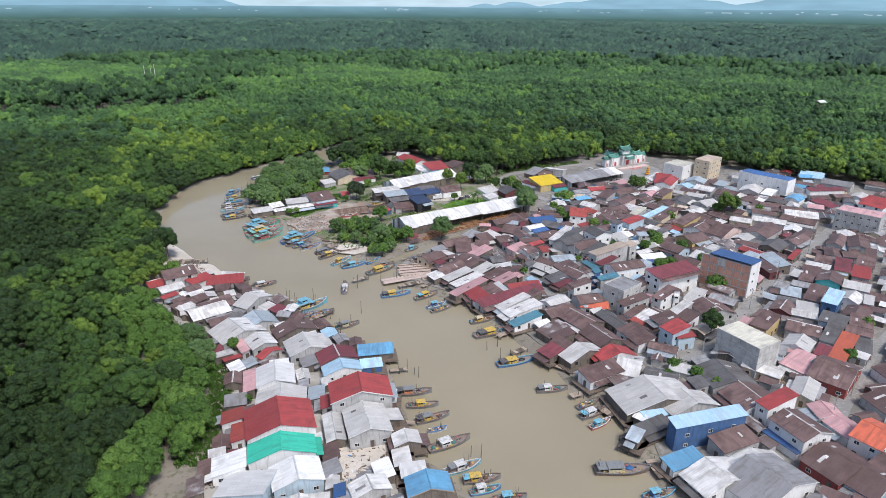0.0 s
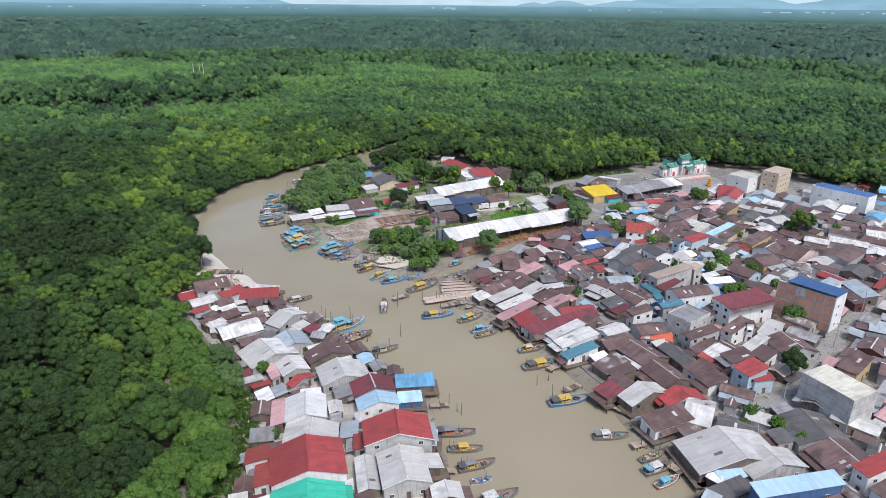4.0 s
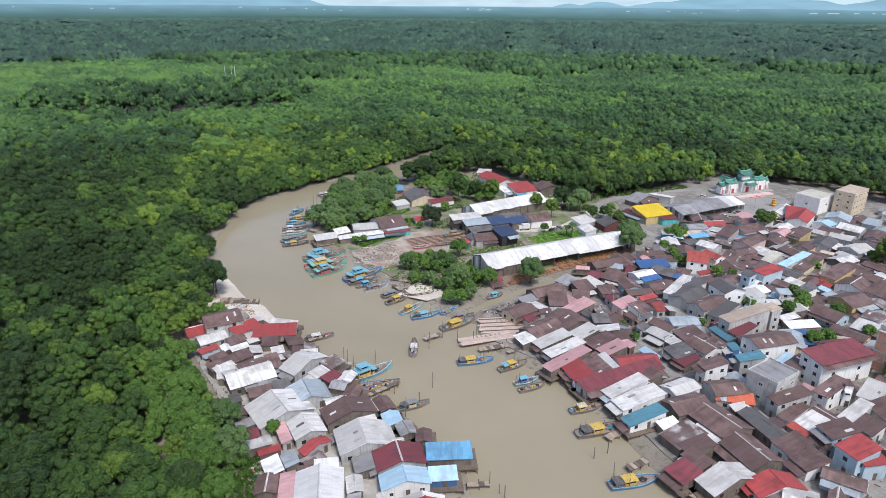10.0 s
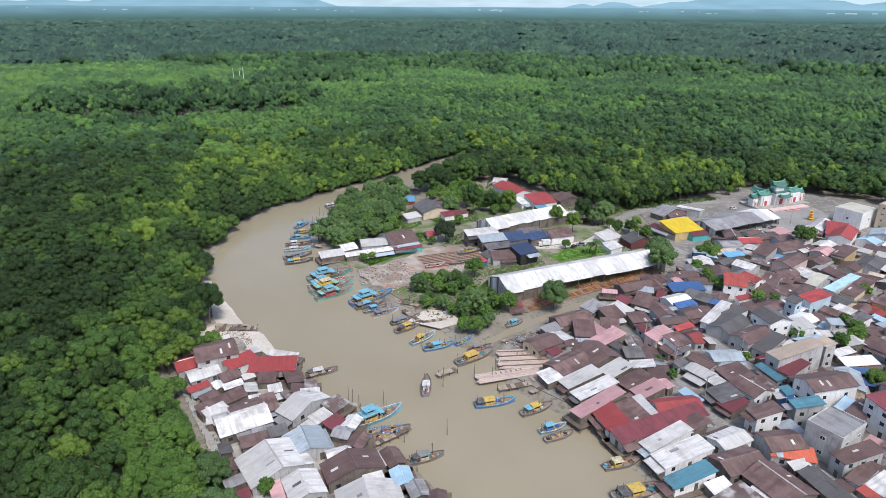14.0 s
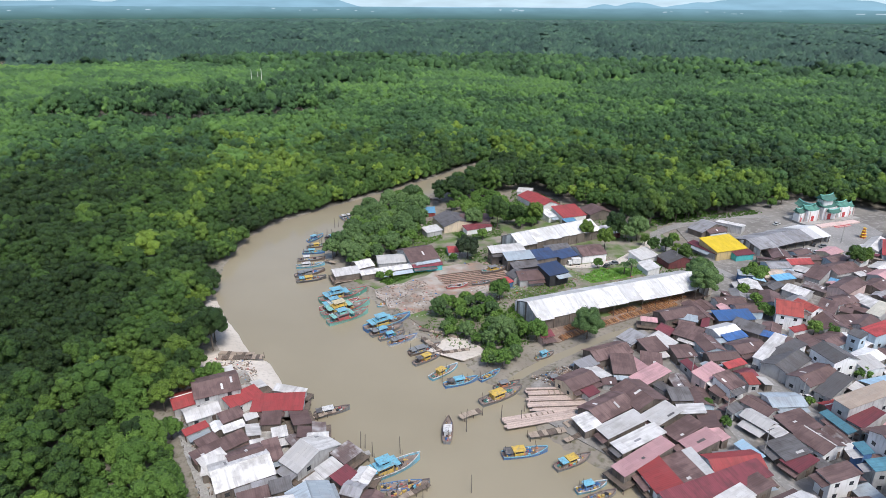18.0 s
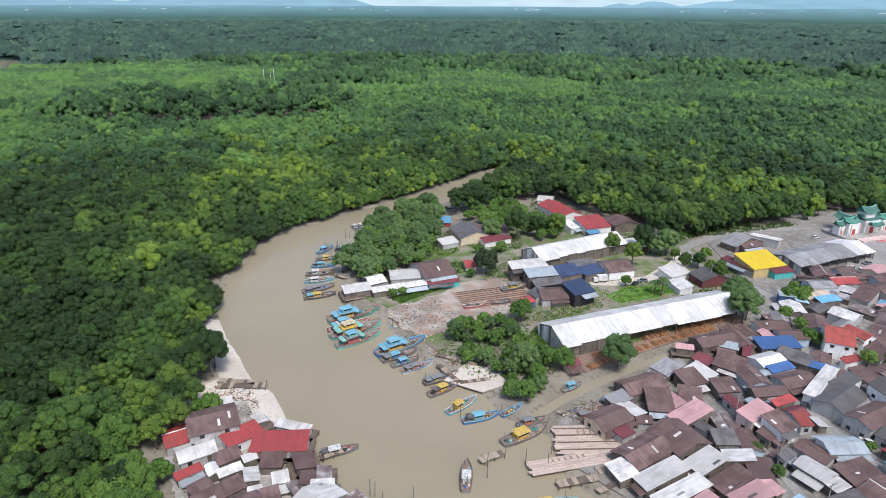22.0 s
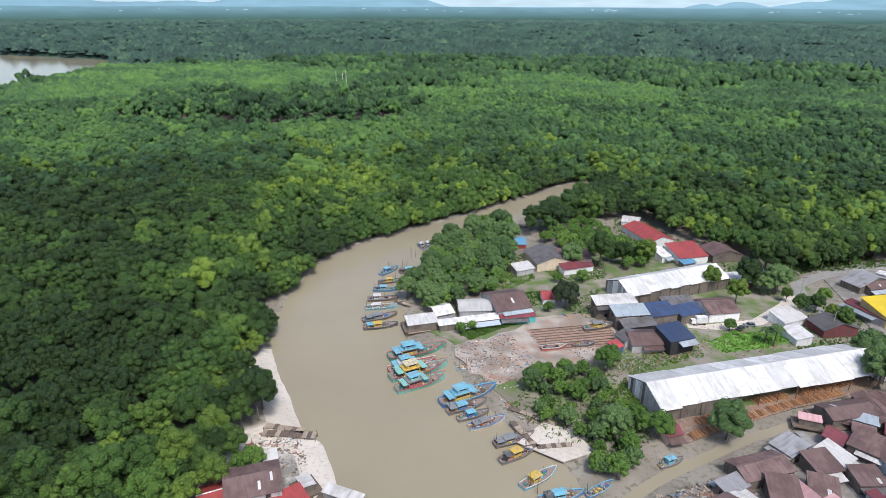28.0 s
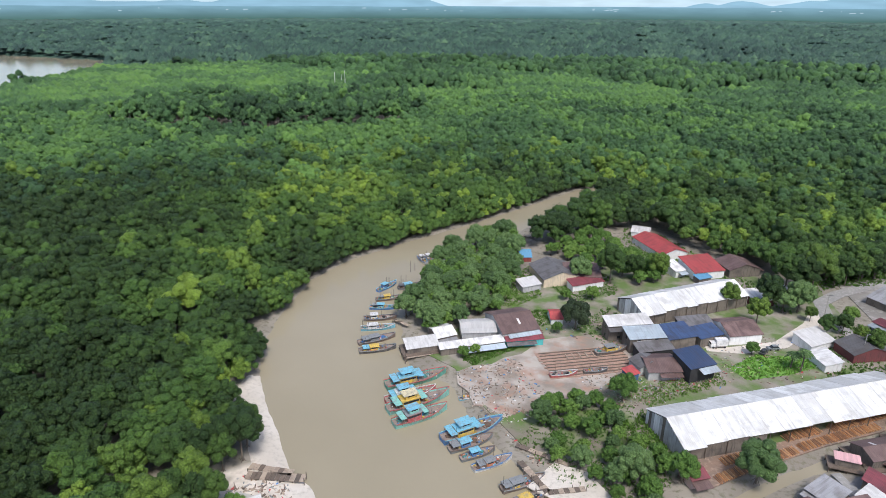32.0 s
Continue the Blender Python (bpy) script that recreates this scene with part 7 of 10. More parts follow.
house("m", -7.9, 120.1, -79, 6.3, 4.4, 2.91, 0.7, "pale", "wood")
house("m", -80.2, 215.8, 15, 5.3, 5.0, 3.05, 0.8, "rust", "wood")
house("g", -50.3, 163.5, 53, 5.6, 4.1, 3.05, 0.6, "patch", "wood")
house("g", -47.5, 191.8, 81, 5.9, 4.7, 3.08, 0.7, "rust", "wood")
house("m", -24.1, 116.2, -68, 5.4, 4.5, 3.0, 0.7, "grey", "wood")
house("m", -32.8, 147.0, -81, 6.4, 4.7, 2.92, 0.7, "steel", "wood")
house("m", -37.9, 163.0, -67, 5.7, 4.8, 3.05, 0.8, "grey", "wood")
house("m", -91.1, 215.4, 46, 6.1, 4.4, 3.04, 0.7, "rust", "wood")
house("m", -65.1, 167.4, -149, 6.3, 4.9, 2.93, 0.8, "pale", "wood")
house("g", -50.9, 199.1, 79, 5.4, 4.4, 3.13, 0.7, "pale", "wood")
house("m", -55.3, 198.3, 60, 5.4, 4.0, 3.21, 0.6, "maroon", "wood")
house("g", -25.2, 174.8, 100, 5.3, 4.2, 3.01, 0.7, "rust", "wood")
house("m", -58.7, 159.6, -56, 6.4, 4.2, 3.16, 0.7, "white", "wood")
house("m", -72.9, 217.3, 123, 6.7, 5.0, 2.99, 0.8, "rust", "wood")
house("g", -50.8, 186.8, 30, 6.2, 4.7, 3.01, 0.8, "pale", "wood")
house("g", -34.3, 181.0, -65, 6.1, 5.0, 3.02, 0.8, "sky", "wood")
house("m", -56.9, 205.6, 62, 6.2, 4.9, 3.24, 0.8, "patch", "wood")
house("g", -37.7, 187.1, -56, 6.8, 4.5, 3.0, 0.7, "rust", "wood")
house("g", -38.4, 156.5, -72, 5.5, 3.9, 2.94, 0.6, "pale", "wood")
house("g", -30.1, 177.3, -61, 5.4, 4.6, 2.98, 0.7, "grey", "wood")
house("g", -29.4, 104.4, 96, 6.3, 4.6, 3.07, 0.7, "pale", "wood")
house("m", -54.0, 143.1, 14, 6.0, 4.8, 2.94, 0.8, "grey", "wood")
house("m", -12.0, 115.7, -70, 6.7, 4.5, 2.91, 0.7, "white", "wood")
house("g", -52.5, 125.8, -73, 5.5, 4.3, 2.93, 0.7, "rust", "wood")
house("m", -72.6, 188.5, 33, 6.9, 4.1, 3.24, 0.7, "rust", "wood")
house("m", -53.4, 110.1, -71, 6.4, 3.9, 3.23, 0.6, "patch", "wood")
house("m", -25.2, 122.2, -75, 6.8, 4.2, 2.9, 0.7, "rust", "wood")
house("m", -91.7, 204.3, 56, 5.3, 4.4, 3.13, 0.7, "rust", "wood")
house("m", -5.0, 115.6, 11, 6.3, 4.5, 2.96, 0.7, "white", "wood")
house("m", -46.1, 160.7, 16, 5.7, 4.7, 3.21, 0.8, "white", "wood")
house("g", -57.9, 153.9, -77, 6.3, 5.0, 3.16, 0.8, "rust", "wood")
house("m", -69.6, 211.4, 106, 4.7, 3.6, 3.21, 0.6, "rust", "wood")
house("m", -15.8, 112.9, -68, 4.0, 3.4, 3.02, 0.5, "grey", "wood")
house("m", -37.1, 150.8, -77, 4.7, 3.1, 3.21, 0.5, "grey", "wood")
house("m", -82.8, 210.5, 122, 5.1, 3.5, 3.12, 0.6, "pale", "wood")
house("g", -30.8, 152.1, -69, 4.5, 2.9, 3.07, 0.5, "pale", "wood")
house("m", -90.1, 230.2, 142, 4.3, 3.3, 3.07, 0.5, "pale", "wood")
house("m", -40.3, 179.1, 29, 4.7, 3.5, 2.99, 0.6, "pale", "wood")
house("m", -71.1, 174.1, 42, 5.1, 3.0, 3.21, 0.5, "grey", "wood")
house("g", -22.8, 102.6, 10, 3.9, 2.8, 2.95, 0.5, "pale", "wood")
house("g", -92.5, 210.6, 131, 4.6, 2.9, 2.96, 0.5, "white", "wood")
house("g", -70.9, 208.1, 137, 4.9, 2.9, 3.24, 0.5, "patch", "wood")
house("m", -55.5, 162.6, -55, 5.1, 3.6, 3.03, 0.6, "steel", "wood")
house("m", -52.0, 121.0, 20, 4.1, 3.5, 3.24, 0.6, "pale", "wood")
house("m", -66.6, 214.0, 109, 4.5, 3.5, 3.25, 0.6, "patch", "wood")
house("m", -61.6, 195.8, 61, 4.1, 3.2, 3.02, 0.5, "pale", "wood")
house("m", -49.1, 138.5, -74, 4.0, 3.4, 3.14, 0.5, "patch", "wood")
house("m", -74.8, 179.6, 126, 4.8, 3.2, 3.03, 0.5, "rust", "wood")
house("g", -8.7, 106.1, 27, 4.0, 3.2, 2.91, 0.5, "grey", "wood")
house("m", -53.6, 116.6, -72, 5.2, 3.1, 2.96, 0.5, "rust", "wood")
house("g", -33.0, 104.6, 98, 3.9, 3.6, 3.19, 0.6, "steel", "wood")
house("g", -23.1, 111.7, -83, 4.4, 3.2, 2.95, 0.5, "pale", "wood")
house("m", -79.8, 206.1, 29, 3.4, 2.5, 3.01, 0.5, "pale", "wood")
house("m", -72.9, 192.1, 35, 3.4, 2.3, 3.21, 0.5, "grey", "wood")
house("m", -85.8, 215.8, 43, 3.5, 2.5, 3.1, 0.5, "pale", "wood")
house("m", -50.7, 159.1, 17, 3.7, 2.7, 3.24, 0.5, "rust", "wood")
house("m", -29.2, 127.2, -73, 3.5, 2.5, 3.01, 0.5, "pale", "wood")
house("g", -47.9, 122.0, 16, 3.4, 2.8, 2.92, 0.5, "maroon", "wood")
house("m", -67.5, 170.5, -61, 3.8, 2.8, 3.06, 0.5, "maroon", "wood")
house("g", -31.5, 172.3, 20, 3.4, 2.8, 3.01, 0.5, "pale", "wood")
# the close rows of the town's middle
house("g", 9.1, 264.3, 33, 14.0, 8.0, 3.7, 1.5, "rust", "wood")
house("m", 12.8, 256.2, 3, 7.1, 9.2, 3.6, 1.6, "rust", "wood")
house("m", 2.2, 256.0, 43, 7.3, 4.3, 3.4, 0.8, "grey", "wood")
house("m", 19.8, 251.5, -52, 5.9, 11.0, 3.5, 1.8, "pink", "wood")
house("m", 15.7, 258.0, -55, 7.9, 5.0, 3.4, 0.9, "pink", "wood")
house("m", 21.4, 260.2, -6, 6.5, 7.1, 3.7, 1.3, "rust", "wood")
house("m", 17.3, 274.4, -46, 6.5, 7.0, 3.4, 1.3, "grey", "wood")
house("m", 23.2, 269.4, 29, 7.3, 7.0, 3.8, 1.3, "rust", "wood")
house("m", 24.9, 288.5, -5, 5.6, 2.6, 3.3, 0.6, "pink", "wood")
house("m", 36.2, 280.2, -31, 8.2, 7.9, 3.7, 1.4, "rust", "wood")
house("m", 37.0, 292.3, -16, 9.7, 3.7, 3.4, 0.7, "steel", "wood")
house("m", 43.4, 289.1, -16, 2.6, 6.3, 3.4, 1.2, "maroon", "wood")
house("m", 27.0, 273.6, 50, 6.8, 7.4, 3.5, 1.3, "pale", "wood")
house("m", 32.0, 267.2, 18, 7.0, 6.0, 3.7, 1.1, "rust", "wood")
house("m", 36.4, 254.2, 45, 10.4, 4.9, 5.0, 0.9, "pink", "pinkw")
house("m", 33.4, 257.3, -67, 11.3, 2.6, 3.6, 0.6, "maroon", "grey")
house("m", 46.0, 262.6, 33, 7.8, 2.6, 3.7, 0.6, "red", "wood")
house("m", 40.8, 249.4, 36, 6.6, 6.6, 5.6, 1.2, "rust", "white")
house("m", 37.6, 246.8, 48, 4.8, 3.9, 3.6, 0.8, "rust", "wood")
house("m", 48.1, 254.2, 14, 3.7, 4.9, 3.7, 0.9, "tile", "grey")
house("m", 39.8, 239.0, 43, 5.1, 2.6, 3.6, 0.6, "dark", "grey")
house("g", 6.3, 234.8, 44, 14.1, 8.6, 3.7, 1.5, "rust", "wood")
house("g", 15.4, 241.4, -54, 11.3, 11.2, 3.9, 1.9, "rust", "wood")
house("m", 26.6, 243.2, 10, 6.2, 5.3, 3.5, 1.0, "dark", "wood")
house("m", 9.1, 226.3, -55, 5.3, 12.6, 3.6, 1.8, "pale", "wood")
house("m", 0.6, 227.0, -60, 6.5, 5.2, 3.3, 1.0, "pale", "wood")
house("m", 20.0, 232.8, -52, 5.9, 8.9, 3.7, 1.6, "pale", "wood")
house("m", 28.2, 236.5, -91, 4.5, 7.0, 3.5, 1.3, "pale", "wood")
house("m", 24.4, 227.2, -53, 5.3, 9.5, 3.8, 1.7, "rust", "wood")
house("m", 31.6, 231.8, -86, 5.6, 4.6, 3.6, 0.9, "rust", "wood")
house("m", 12.7, 221.3, -55, 4.8, 13.8, 3.6, 1.8, "pale", "wood")
house("m", 13.0, 214.6, -49, 4.4, 17.1, 3.6, 1.8, "pink", "wood")
house("m", 27.5, 222.7, -57, 5.3, 9.0, 3.8, 1.6, "pink", "wood")
house("m", 32.8, 227.6, -61, 6.2, 2.6, 3.6, 0.6, "pink", "wood")
house("m", 38.8, 221.8, -58, 7.0, 2.9, 3.4, 0.6, "sky", "white")
house("g", 33.8, 216.7, 17, 13.3, 6.8, 3.9, 1.3, "red", "white")
house("m", 25.6, 215.4, -68, 9.7, 2.6, 3.5, 0.6, "white", "white")
house("m", 21.5, 212.3, -64, 9.4, 5.8, 3.7, 1.1, "rust", "wood")
house("m", 15.4, 208.9, -65, 10.0, 6.8, 3.6, 1.2, "red", "white")
house("m", 28.0, 207.6, 32, 29, 5.2, 4.0, 1.0, "maroon", "grey")
house("m", 28.2, 202.0, -55, 4.4, 14.2, 3.6, 1.8, "pale", "white")
house("m", 30.8, 196.2, -61, 5.8, 14.4, 3.8, 1.8, "pale", "white")
house("m", 30.9, 188.4, -62, 4.4, 11.9, 3.7, 1.8, "teal", "white")
house("m", 36.7, 209.2, -58, 4.8, 5.6, 3.8, 1.0, "rust", "wood")
house("m", 73.8, 290.5, 30, 7.2, 2.6, 3.2, 0.6, "red", "white")
house("g", 84.8, 296.5, 99, 12.1, 8.9, 4.0, 1.6, "rust", "grey")
house("m", 92.6, 297.3, 15, 10.4, 6.1, 4.0, 1.1, "rust", "grey")
house("m", 87.2, 281.6, -52, 4.5, 4.3, 7.0, 0.8, "dark", "skyw")
house("m", 96.9, 288.0, -66, 6.1, 9.6, 6.0, 1.7, "red", "skyw")
house("m", 105.0, 306.2, -45, 4.5, 10.3, 4.5, 1.8, "cream", "grey")
house("m", 117.1, 300.0, -46, 5.4, 17.5, 5.0, 1.8, "rust", "cream")
house("m", 113.9, 305.2, -51, 4.2, 19.3, 4.4, 1.8, "sky", "white")
house("m", 125.0, 292.0, -50, 6.4, 16.5, 5.0, 1.8, "rust", "ochre")
house("m", 118.0, 288.6, -42, 4.1, 3.1, 3.4, 0.6, "red", "grey")
house("g", 127.6, 283.4, 44, 11.1, 10.7, 4.0, 1.9, "rust", "white")
house("m", 135.4, 291.2, -56, 10.7, 5.1, 4.2, 1.0, "rust", "grey")
house("g", 117.6, 265.6, 29, 11.7, 10.2, 5.5, 1.8, "rust", "ochre")
house("g", 106.2, 256.4, -52, 10.5, 9.4, 4.0, 1.7, "rust", "skyw")
house("m", 114.3, 247.8, -46, 7.1, 7.4, 3.6, 1.3, "pale", "grey")
house("m", 120.6, 255.2, -47, 6.6, 5.7, 4.0, 1.1, "patch", "white")
house("m", 105.4, 283.6, -56, 6.6, 4.4, 3.6, 0.9, "pale", "grey")
house("m", 100.4, 281.2, -49, 7.4, 4.0, 3.5, 0.8, "rust", "pinkw")
house("m", 105.0, 272.8, -57, 4.2, 8.6, 5.0, 1.5, "dark", "white")
house("m", 114.4, 278.7, -62, 4.7, 2.6, 3.3, 0.6, "sky", "grey")
house("m", 95.4, 268.2, 5, 4.8, 3.8, 6.0, 0.8, "steel", "grey")
house("m", 93.4, 270.2, -48, 3.3, 4.0, 3.4, 0.8, "sky", "grey")
house("g", 74.6, 266.8, -67, 9.5, 9.2, 7.5, 1.6, "dark", "white")
house("m", 63.4, 271.8, -55, 4.5, 13.0, 4.5, 1.8, "dark", "white")
house("m", 58.8, 272.8, -37, 3.8, 17.7, 4.2, 1.8, "pale", "white")
house("m", 83.6, 265.6, 26, 7.8, 5.9, 5.8, 1.1, "pale", "white")
house("g", 66.2, 258.1, 37, 14.4, 7.6, 5.0, 1.4, "rust", "grey")
house("g", 61.4, 265.8, 46, 14.8, 8.6, 4.4, 1.5, "dark", "grey")
house("m", 69.8, 253.5, -46, 4.9, 13.1, 4.0, 1.8, "dark", "grey")
house("m", 73.2, 243.4, -62, 5.2, 17.9, 8.0, 1.8, "tan", "grey")
house("m", 83.8, 249.0, -66, 5.2, 4.3, 8.5, 0.8, "tan", "concrete")
house("m", 71.2, 237.8, -53, 4.5, 9.4, 5.0, 1.7, "maroon", "grey")
house("g", 75.7, 228.0, 21, 14.7, 8.1, 7.5, 1.5, "rust", "white")
house("m", 93.8, 247.3, 14, 11.4, 4.3, 3.5, 0.8, "white", "wood")
house("m", 91.7, 252.8, 29, 8.3, 3.1, 3.4, 0.6, "pale", "wood")
house("m", 92.1, 242.0, -7, 5.5, 2.6, 3.2, 0.6, "blue", "wood")
house("m", 91.1, 235.9, -13, 4.3, 2.6, 3.0, 0.6, "blue", "wood")
house("g", 97.0, 229.1, 19, 10.8, 7.3, 6.0, 1.4, "maroon", "grey")
house("m", 91.5, 219.0, 26, 21, 8.0, 9.0, 1.2, "maroon", "white")
house("m", 62.4, 220.1, -81, 4.3, 2.6, 8.5, 0.6, "teal", "blue")
house("m", 66.2, 216.6, -82, 4.1, 7.7, 7.0, 1.4, "teal", "grey")
house("m", 64.2, 236.4, -67, 9.5, 2.6, 4.0, 0.6, "teal", "grey")
house("m", 77.6, 221.3, -47, 2.7, 8.8, 3.6, 1.6, "sky", "grey")
house("m", 80.5, 218.1, 43, 11.0, 4.5, 5.0, 0.9, "rust", "grey")
house("m", 53.8, 234.3, -69, 8.3, 8.0, 4.0, 1.4, "rust", "wood")
house("m", 47.5, 230.0, -60, 3.8, 4.1, 3.6, 0.8, "pale", "wood")
house("g", 56.6, 227.8, -56, 8.6, 8.5, 4.2, 1.5, "rust", "white")
house("m", 48.0, 223.4, -68, 7.3, 7.4, 3.8, 1.3, "dark", "wood")
house("m", 49.2, 219.3, -55, 5.2, 7.1, 3.6, 1.3, "maroon", "wood")
house("m", 54.7, 212.8, -69, 4.6, 8.1, 6.2, 1.4, "rust", "white")
house("g", 43.4, 195.2, 27, 11.7, 7.8, 4.0, 1.4, "rust", "wood")
house("m", 57.2, 200.1, -8, 10.3, 4.7, 3.7, 0.9, "orange", "grey")
house("g", 55.8, 203.8, 15, 9.9, 7.7, 4.5, 1.4, "rust", "grey")
house("m", 57.6, 196.4, 23, 5.3, 2.6, 3.4, 0.6, "pale", "wood")
house("m", 70.5, 198.3, -69, 4.6, 11.2, 6.0, 1.8, "rust", "grey")
house("m", 70.2, 194.0, -52, 3.4, 9.3, 4.0, 1.6, "rust", "white")
house("m", 73.3, 190.6, -56, 5.2, 7.4, 4.0, 1.3, "pale", "white")
house("m", 69.0, 187.4, -63, 5.5, 2.6, 3.7, 0.6, "tile", "grey")
house("m", 64.6, 180.6, -64, 5.7, 7.8, 4.0, 1.4, "rust", "white")
house("m", 66.4, 174.9, -66, 5.9, 7.3, 4.2, 1.3, "rust", "white")
house("m", 77.0, 185.0, -72, 6.0, 8.2, 6.0, 1.5, "rust", "skyw")
house("m", 72.2, 182.7, -61, 5.5, 2.6, 3.5, 0.6, "rust", "grey")
house("m", 77.5, 176.8, -64, 6.3, 7.8, 7.0, 1.4, "red", "skyw")
house("m", 80.3, 174.6, 15, 6.8, 2.6, 5.4, 0.6, "red", "skyw")
house("m", 87.2, 190.4, -54, 5.6, 6.9, 4.0, 1.3, "rust", "white")
house("m", 83.7, 204.2, -52, 4.5, 10.8, 6.0, 1.8, "rust", "white")
house("m", 88.4, 205.6, 169, 2.7, 4.7, 7.0, 0.9, "rust", "white")
house("m", 86.8, 196.4, -51, 3.8, 11.5, 3.7, 1.8, "pale", "grey")
house("m", 96.2, 206.8, -42, 5.5, 9.7, 4.0, 1.7, "pale", "white")
house("m", 39.2, 181.6, -57, 7.0, 9.5, 3.5, 1.7, "patch", "wood")
house("m", 41.4, 177.8, -66, 4.7, 8.0, 3.8, 1.4, "rust", "wood")
house("m", 40.4, 173.0, -54, 6.5, 4.3, 3.7, 0.8, "rust", "wood")
house("m", 36.0, 168.0, -56, 6.0, 6.3, 3.5, 1.2, "maroon", "wood")
house("m", 54.1, 295.7, 15, 13.6, 6.1, 3.6, 1.1, "blue", "wood")
house("m", 56.5, 287.7, -36, 9.7, 5.9, 3.7, 1.1, "dark", "wood")
house("m", 50.6, 280.6, 31, 9.0, 3.3, 3.6, 0.7, "blue", "wood")
house("m", 61.6, 284.0, -24, 11.0, 3.3, 3.5, 0.7, "blue", "wood")
house("g", 84.0, 321.9, -45, 8.8, 8.0, 3.7, 1.4, "pale", "grey")
house("m", 82.6, 333.9, 25, 9.4, 4.0, 3.5, 0.8, "azure", "wood")
house("m", 68.2, 333.4, -3, 5.8, 4.0, 4.5, 0.8, "steel", "blue")
house("g", 89.6, 359.4, 85, 10.3, 8.3, 3.8, 1.5, "rust", "wood")
house("g", 94.0, 352.3, 14, 10.8, 7.5, 3.9, 1.4, "red", "grey")
house("g", 140.2, 364.5, 57, 20, 9.4, 5.5, 1.7, "red", "white")
house("g", 136.2, 380.0, 54, 20, 7.1, 4.0, 1.3, "pale", "grey")
house("g", 158.0, 365.2, 58, 11.2, 11.2, 5.5, 1.9, "steel", "grey")
house("g", 151.4, 361.9, 41, 12.3, 8.7, 3.6, 1.5, "sky", "white")
house("m", 129.2, 339.1, -47, 6.2, 11.7, 5.0, 1.8, "rust", "ochre")
house("g", 136.9, 331.3, 50, 13.3, 9.0, 3.8, 1.6, "dark", "grey")
house("g", 159.5, 353.8, -46, 11.1, 10.0, 3.8, 1.8, "pale", "grey")
house("g", 164.3, 343.1, 57, 13.3, 7.5, 4.0, 1.4, "rust", "grey")
house("g", 148.0, 324.9, 32, 11.5, 9.5, 3.8, 1.7, "pale", "grey")
house("g", 103.0, 326.9, 45, 16.3, 8.0, 5.0, 1.4, "rust", "pinkw")
house("g", 106.6, 314.3, -64, 11.5, 8.4, 3.7, 1.5, "pale", "grey")
house("m", 172.0, 361.1, -47, 7.0, 7.9, 4.5, 1.4, "steel", "grey")
house("g", 96.4, 297.1, 49, 11.6, 7.9, 3.9, 1.4, "rust", "grey")
house("m", 97.2, 339.5, -39, 6.5, 12.5, 3.9, 1.8, "rust", "grey")
house("g", 108.7, 347.8, 30, 14.4, 10.3, 3.9, 1.8, "rust", "grey")
house("m", 88.6, 307.1, -32, 6.1, 9.2, 3.9, 1.6, "rust", "grey")
house("m", 134.2, 211.2, -30, 7.0, 6.9, 3.5, 1.3, "steel", "wood")
house("m", 129.3, 204.2, -26, 7.0, 4.0, 3.5, 0.8, "dark", "wood")
house("g", 124.2, 198.0, 49, 9.7, 7.5, 3.8, 1.4, "rust", "maroon")
house("m", 141.5, 208.2, -41, 5.6, 13.0, 4.2, 1.8, "rust", "grey")
house("m", 132.6, 197.4, -29, 7.2, 6.0, 4.0, 1.1, "pale", "grey")
house("m", 128.9, 192.4, -30, 8.2, 4.1, 3.8, 0.8, "pale", "grey")
house("g", 122.8, 181.9, -35, 10.4, 9.8, 4.4, 1.7, "rust", "grey")
house("g", 115.0, 170.8, 47, 9.3, 8.1, 4.8, 1.5, "pale", "white")
house("m", 141.4, 197.8, -43, 5.3, 10.6, 7.5, 1.8, "sky", "blue")
house("m", 135.3, 186.2, -42, 8.3, 7.0, 5.0, 1.3, "dark", "skyw")
house("m", 129.6, 177.4, -42, 5.0, 12.6, 4.0, 1.8, "dark", "grey")
house("m", 144.8, 186.0, -33, 7.0, 8.0, 4.2, 1.4, "rust", "maroon")
house("m", 140.1, 179.6, -36, 7.8, 4.5, 3.9, 0.9, "rust", "grey")
house("m", 128.6, 169.4, -43, 4.9, 18.3, 3.7, 1.8, "orange", "grey")
house("m", 135.2, 169.8, -32, 4.8, 8.1, 3.9, 1.4, "dark", "grey")
house("m", 131.2, 165.4, -48, 5.2, 3.5, 3.6, 0.7, "pale", "grey")
house("m", 121.1, 167.7, -42, 4.0, 6.5, 3.6, 1.2, "maroon", "grey")
house("m", 112.8, 165.8, -50, 8.7, 3.0, 4.0, 0.6, "pink", "white")
house("g", 155.6, 222.6, 54, 11.5, 9.0, 4.5, 1.6, "rust", "cyan")
house("g", 162.4, 216.2, -38, 9.0, 8.8, 4.0, 1.6, "pale", "grey")
house("g", 153.8, 206.0, 43, 9.5, 7.6, 4.0, 1.4, "pale", "white")
house("m", 158.5, 203.0, -35, 3.4, 6.8, 3.9, 1.2, "pale", "grey")
house("m", 171.9, 228.4, -35, 6.6, 9.8, 3.8, 1.7, "red", "grey")
house("m", 167.4, 233.6, -34, 6.0, 11.9, 4.6, 1.8, "maroon", "cream")
house("m", 180.1, 238.4, -37, 6.9, 9.5, 4.0, 1.7, "rust", "grey")
house("m", 164.9, 241.5, -36, 7.7, 6.6, 4.0, 1.2, "rust", "grey")
house("m", 158.8, 236.2, -38, 9.2, 4.4, 3.7, 0.9, "pale", "grey")
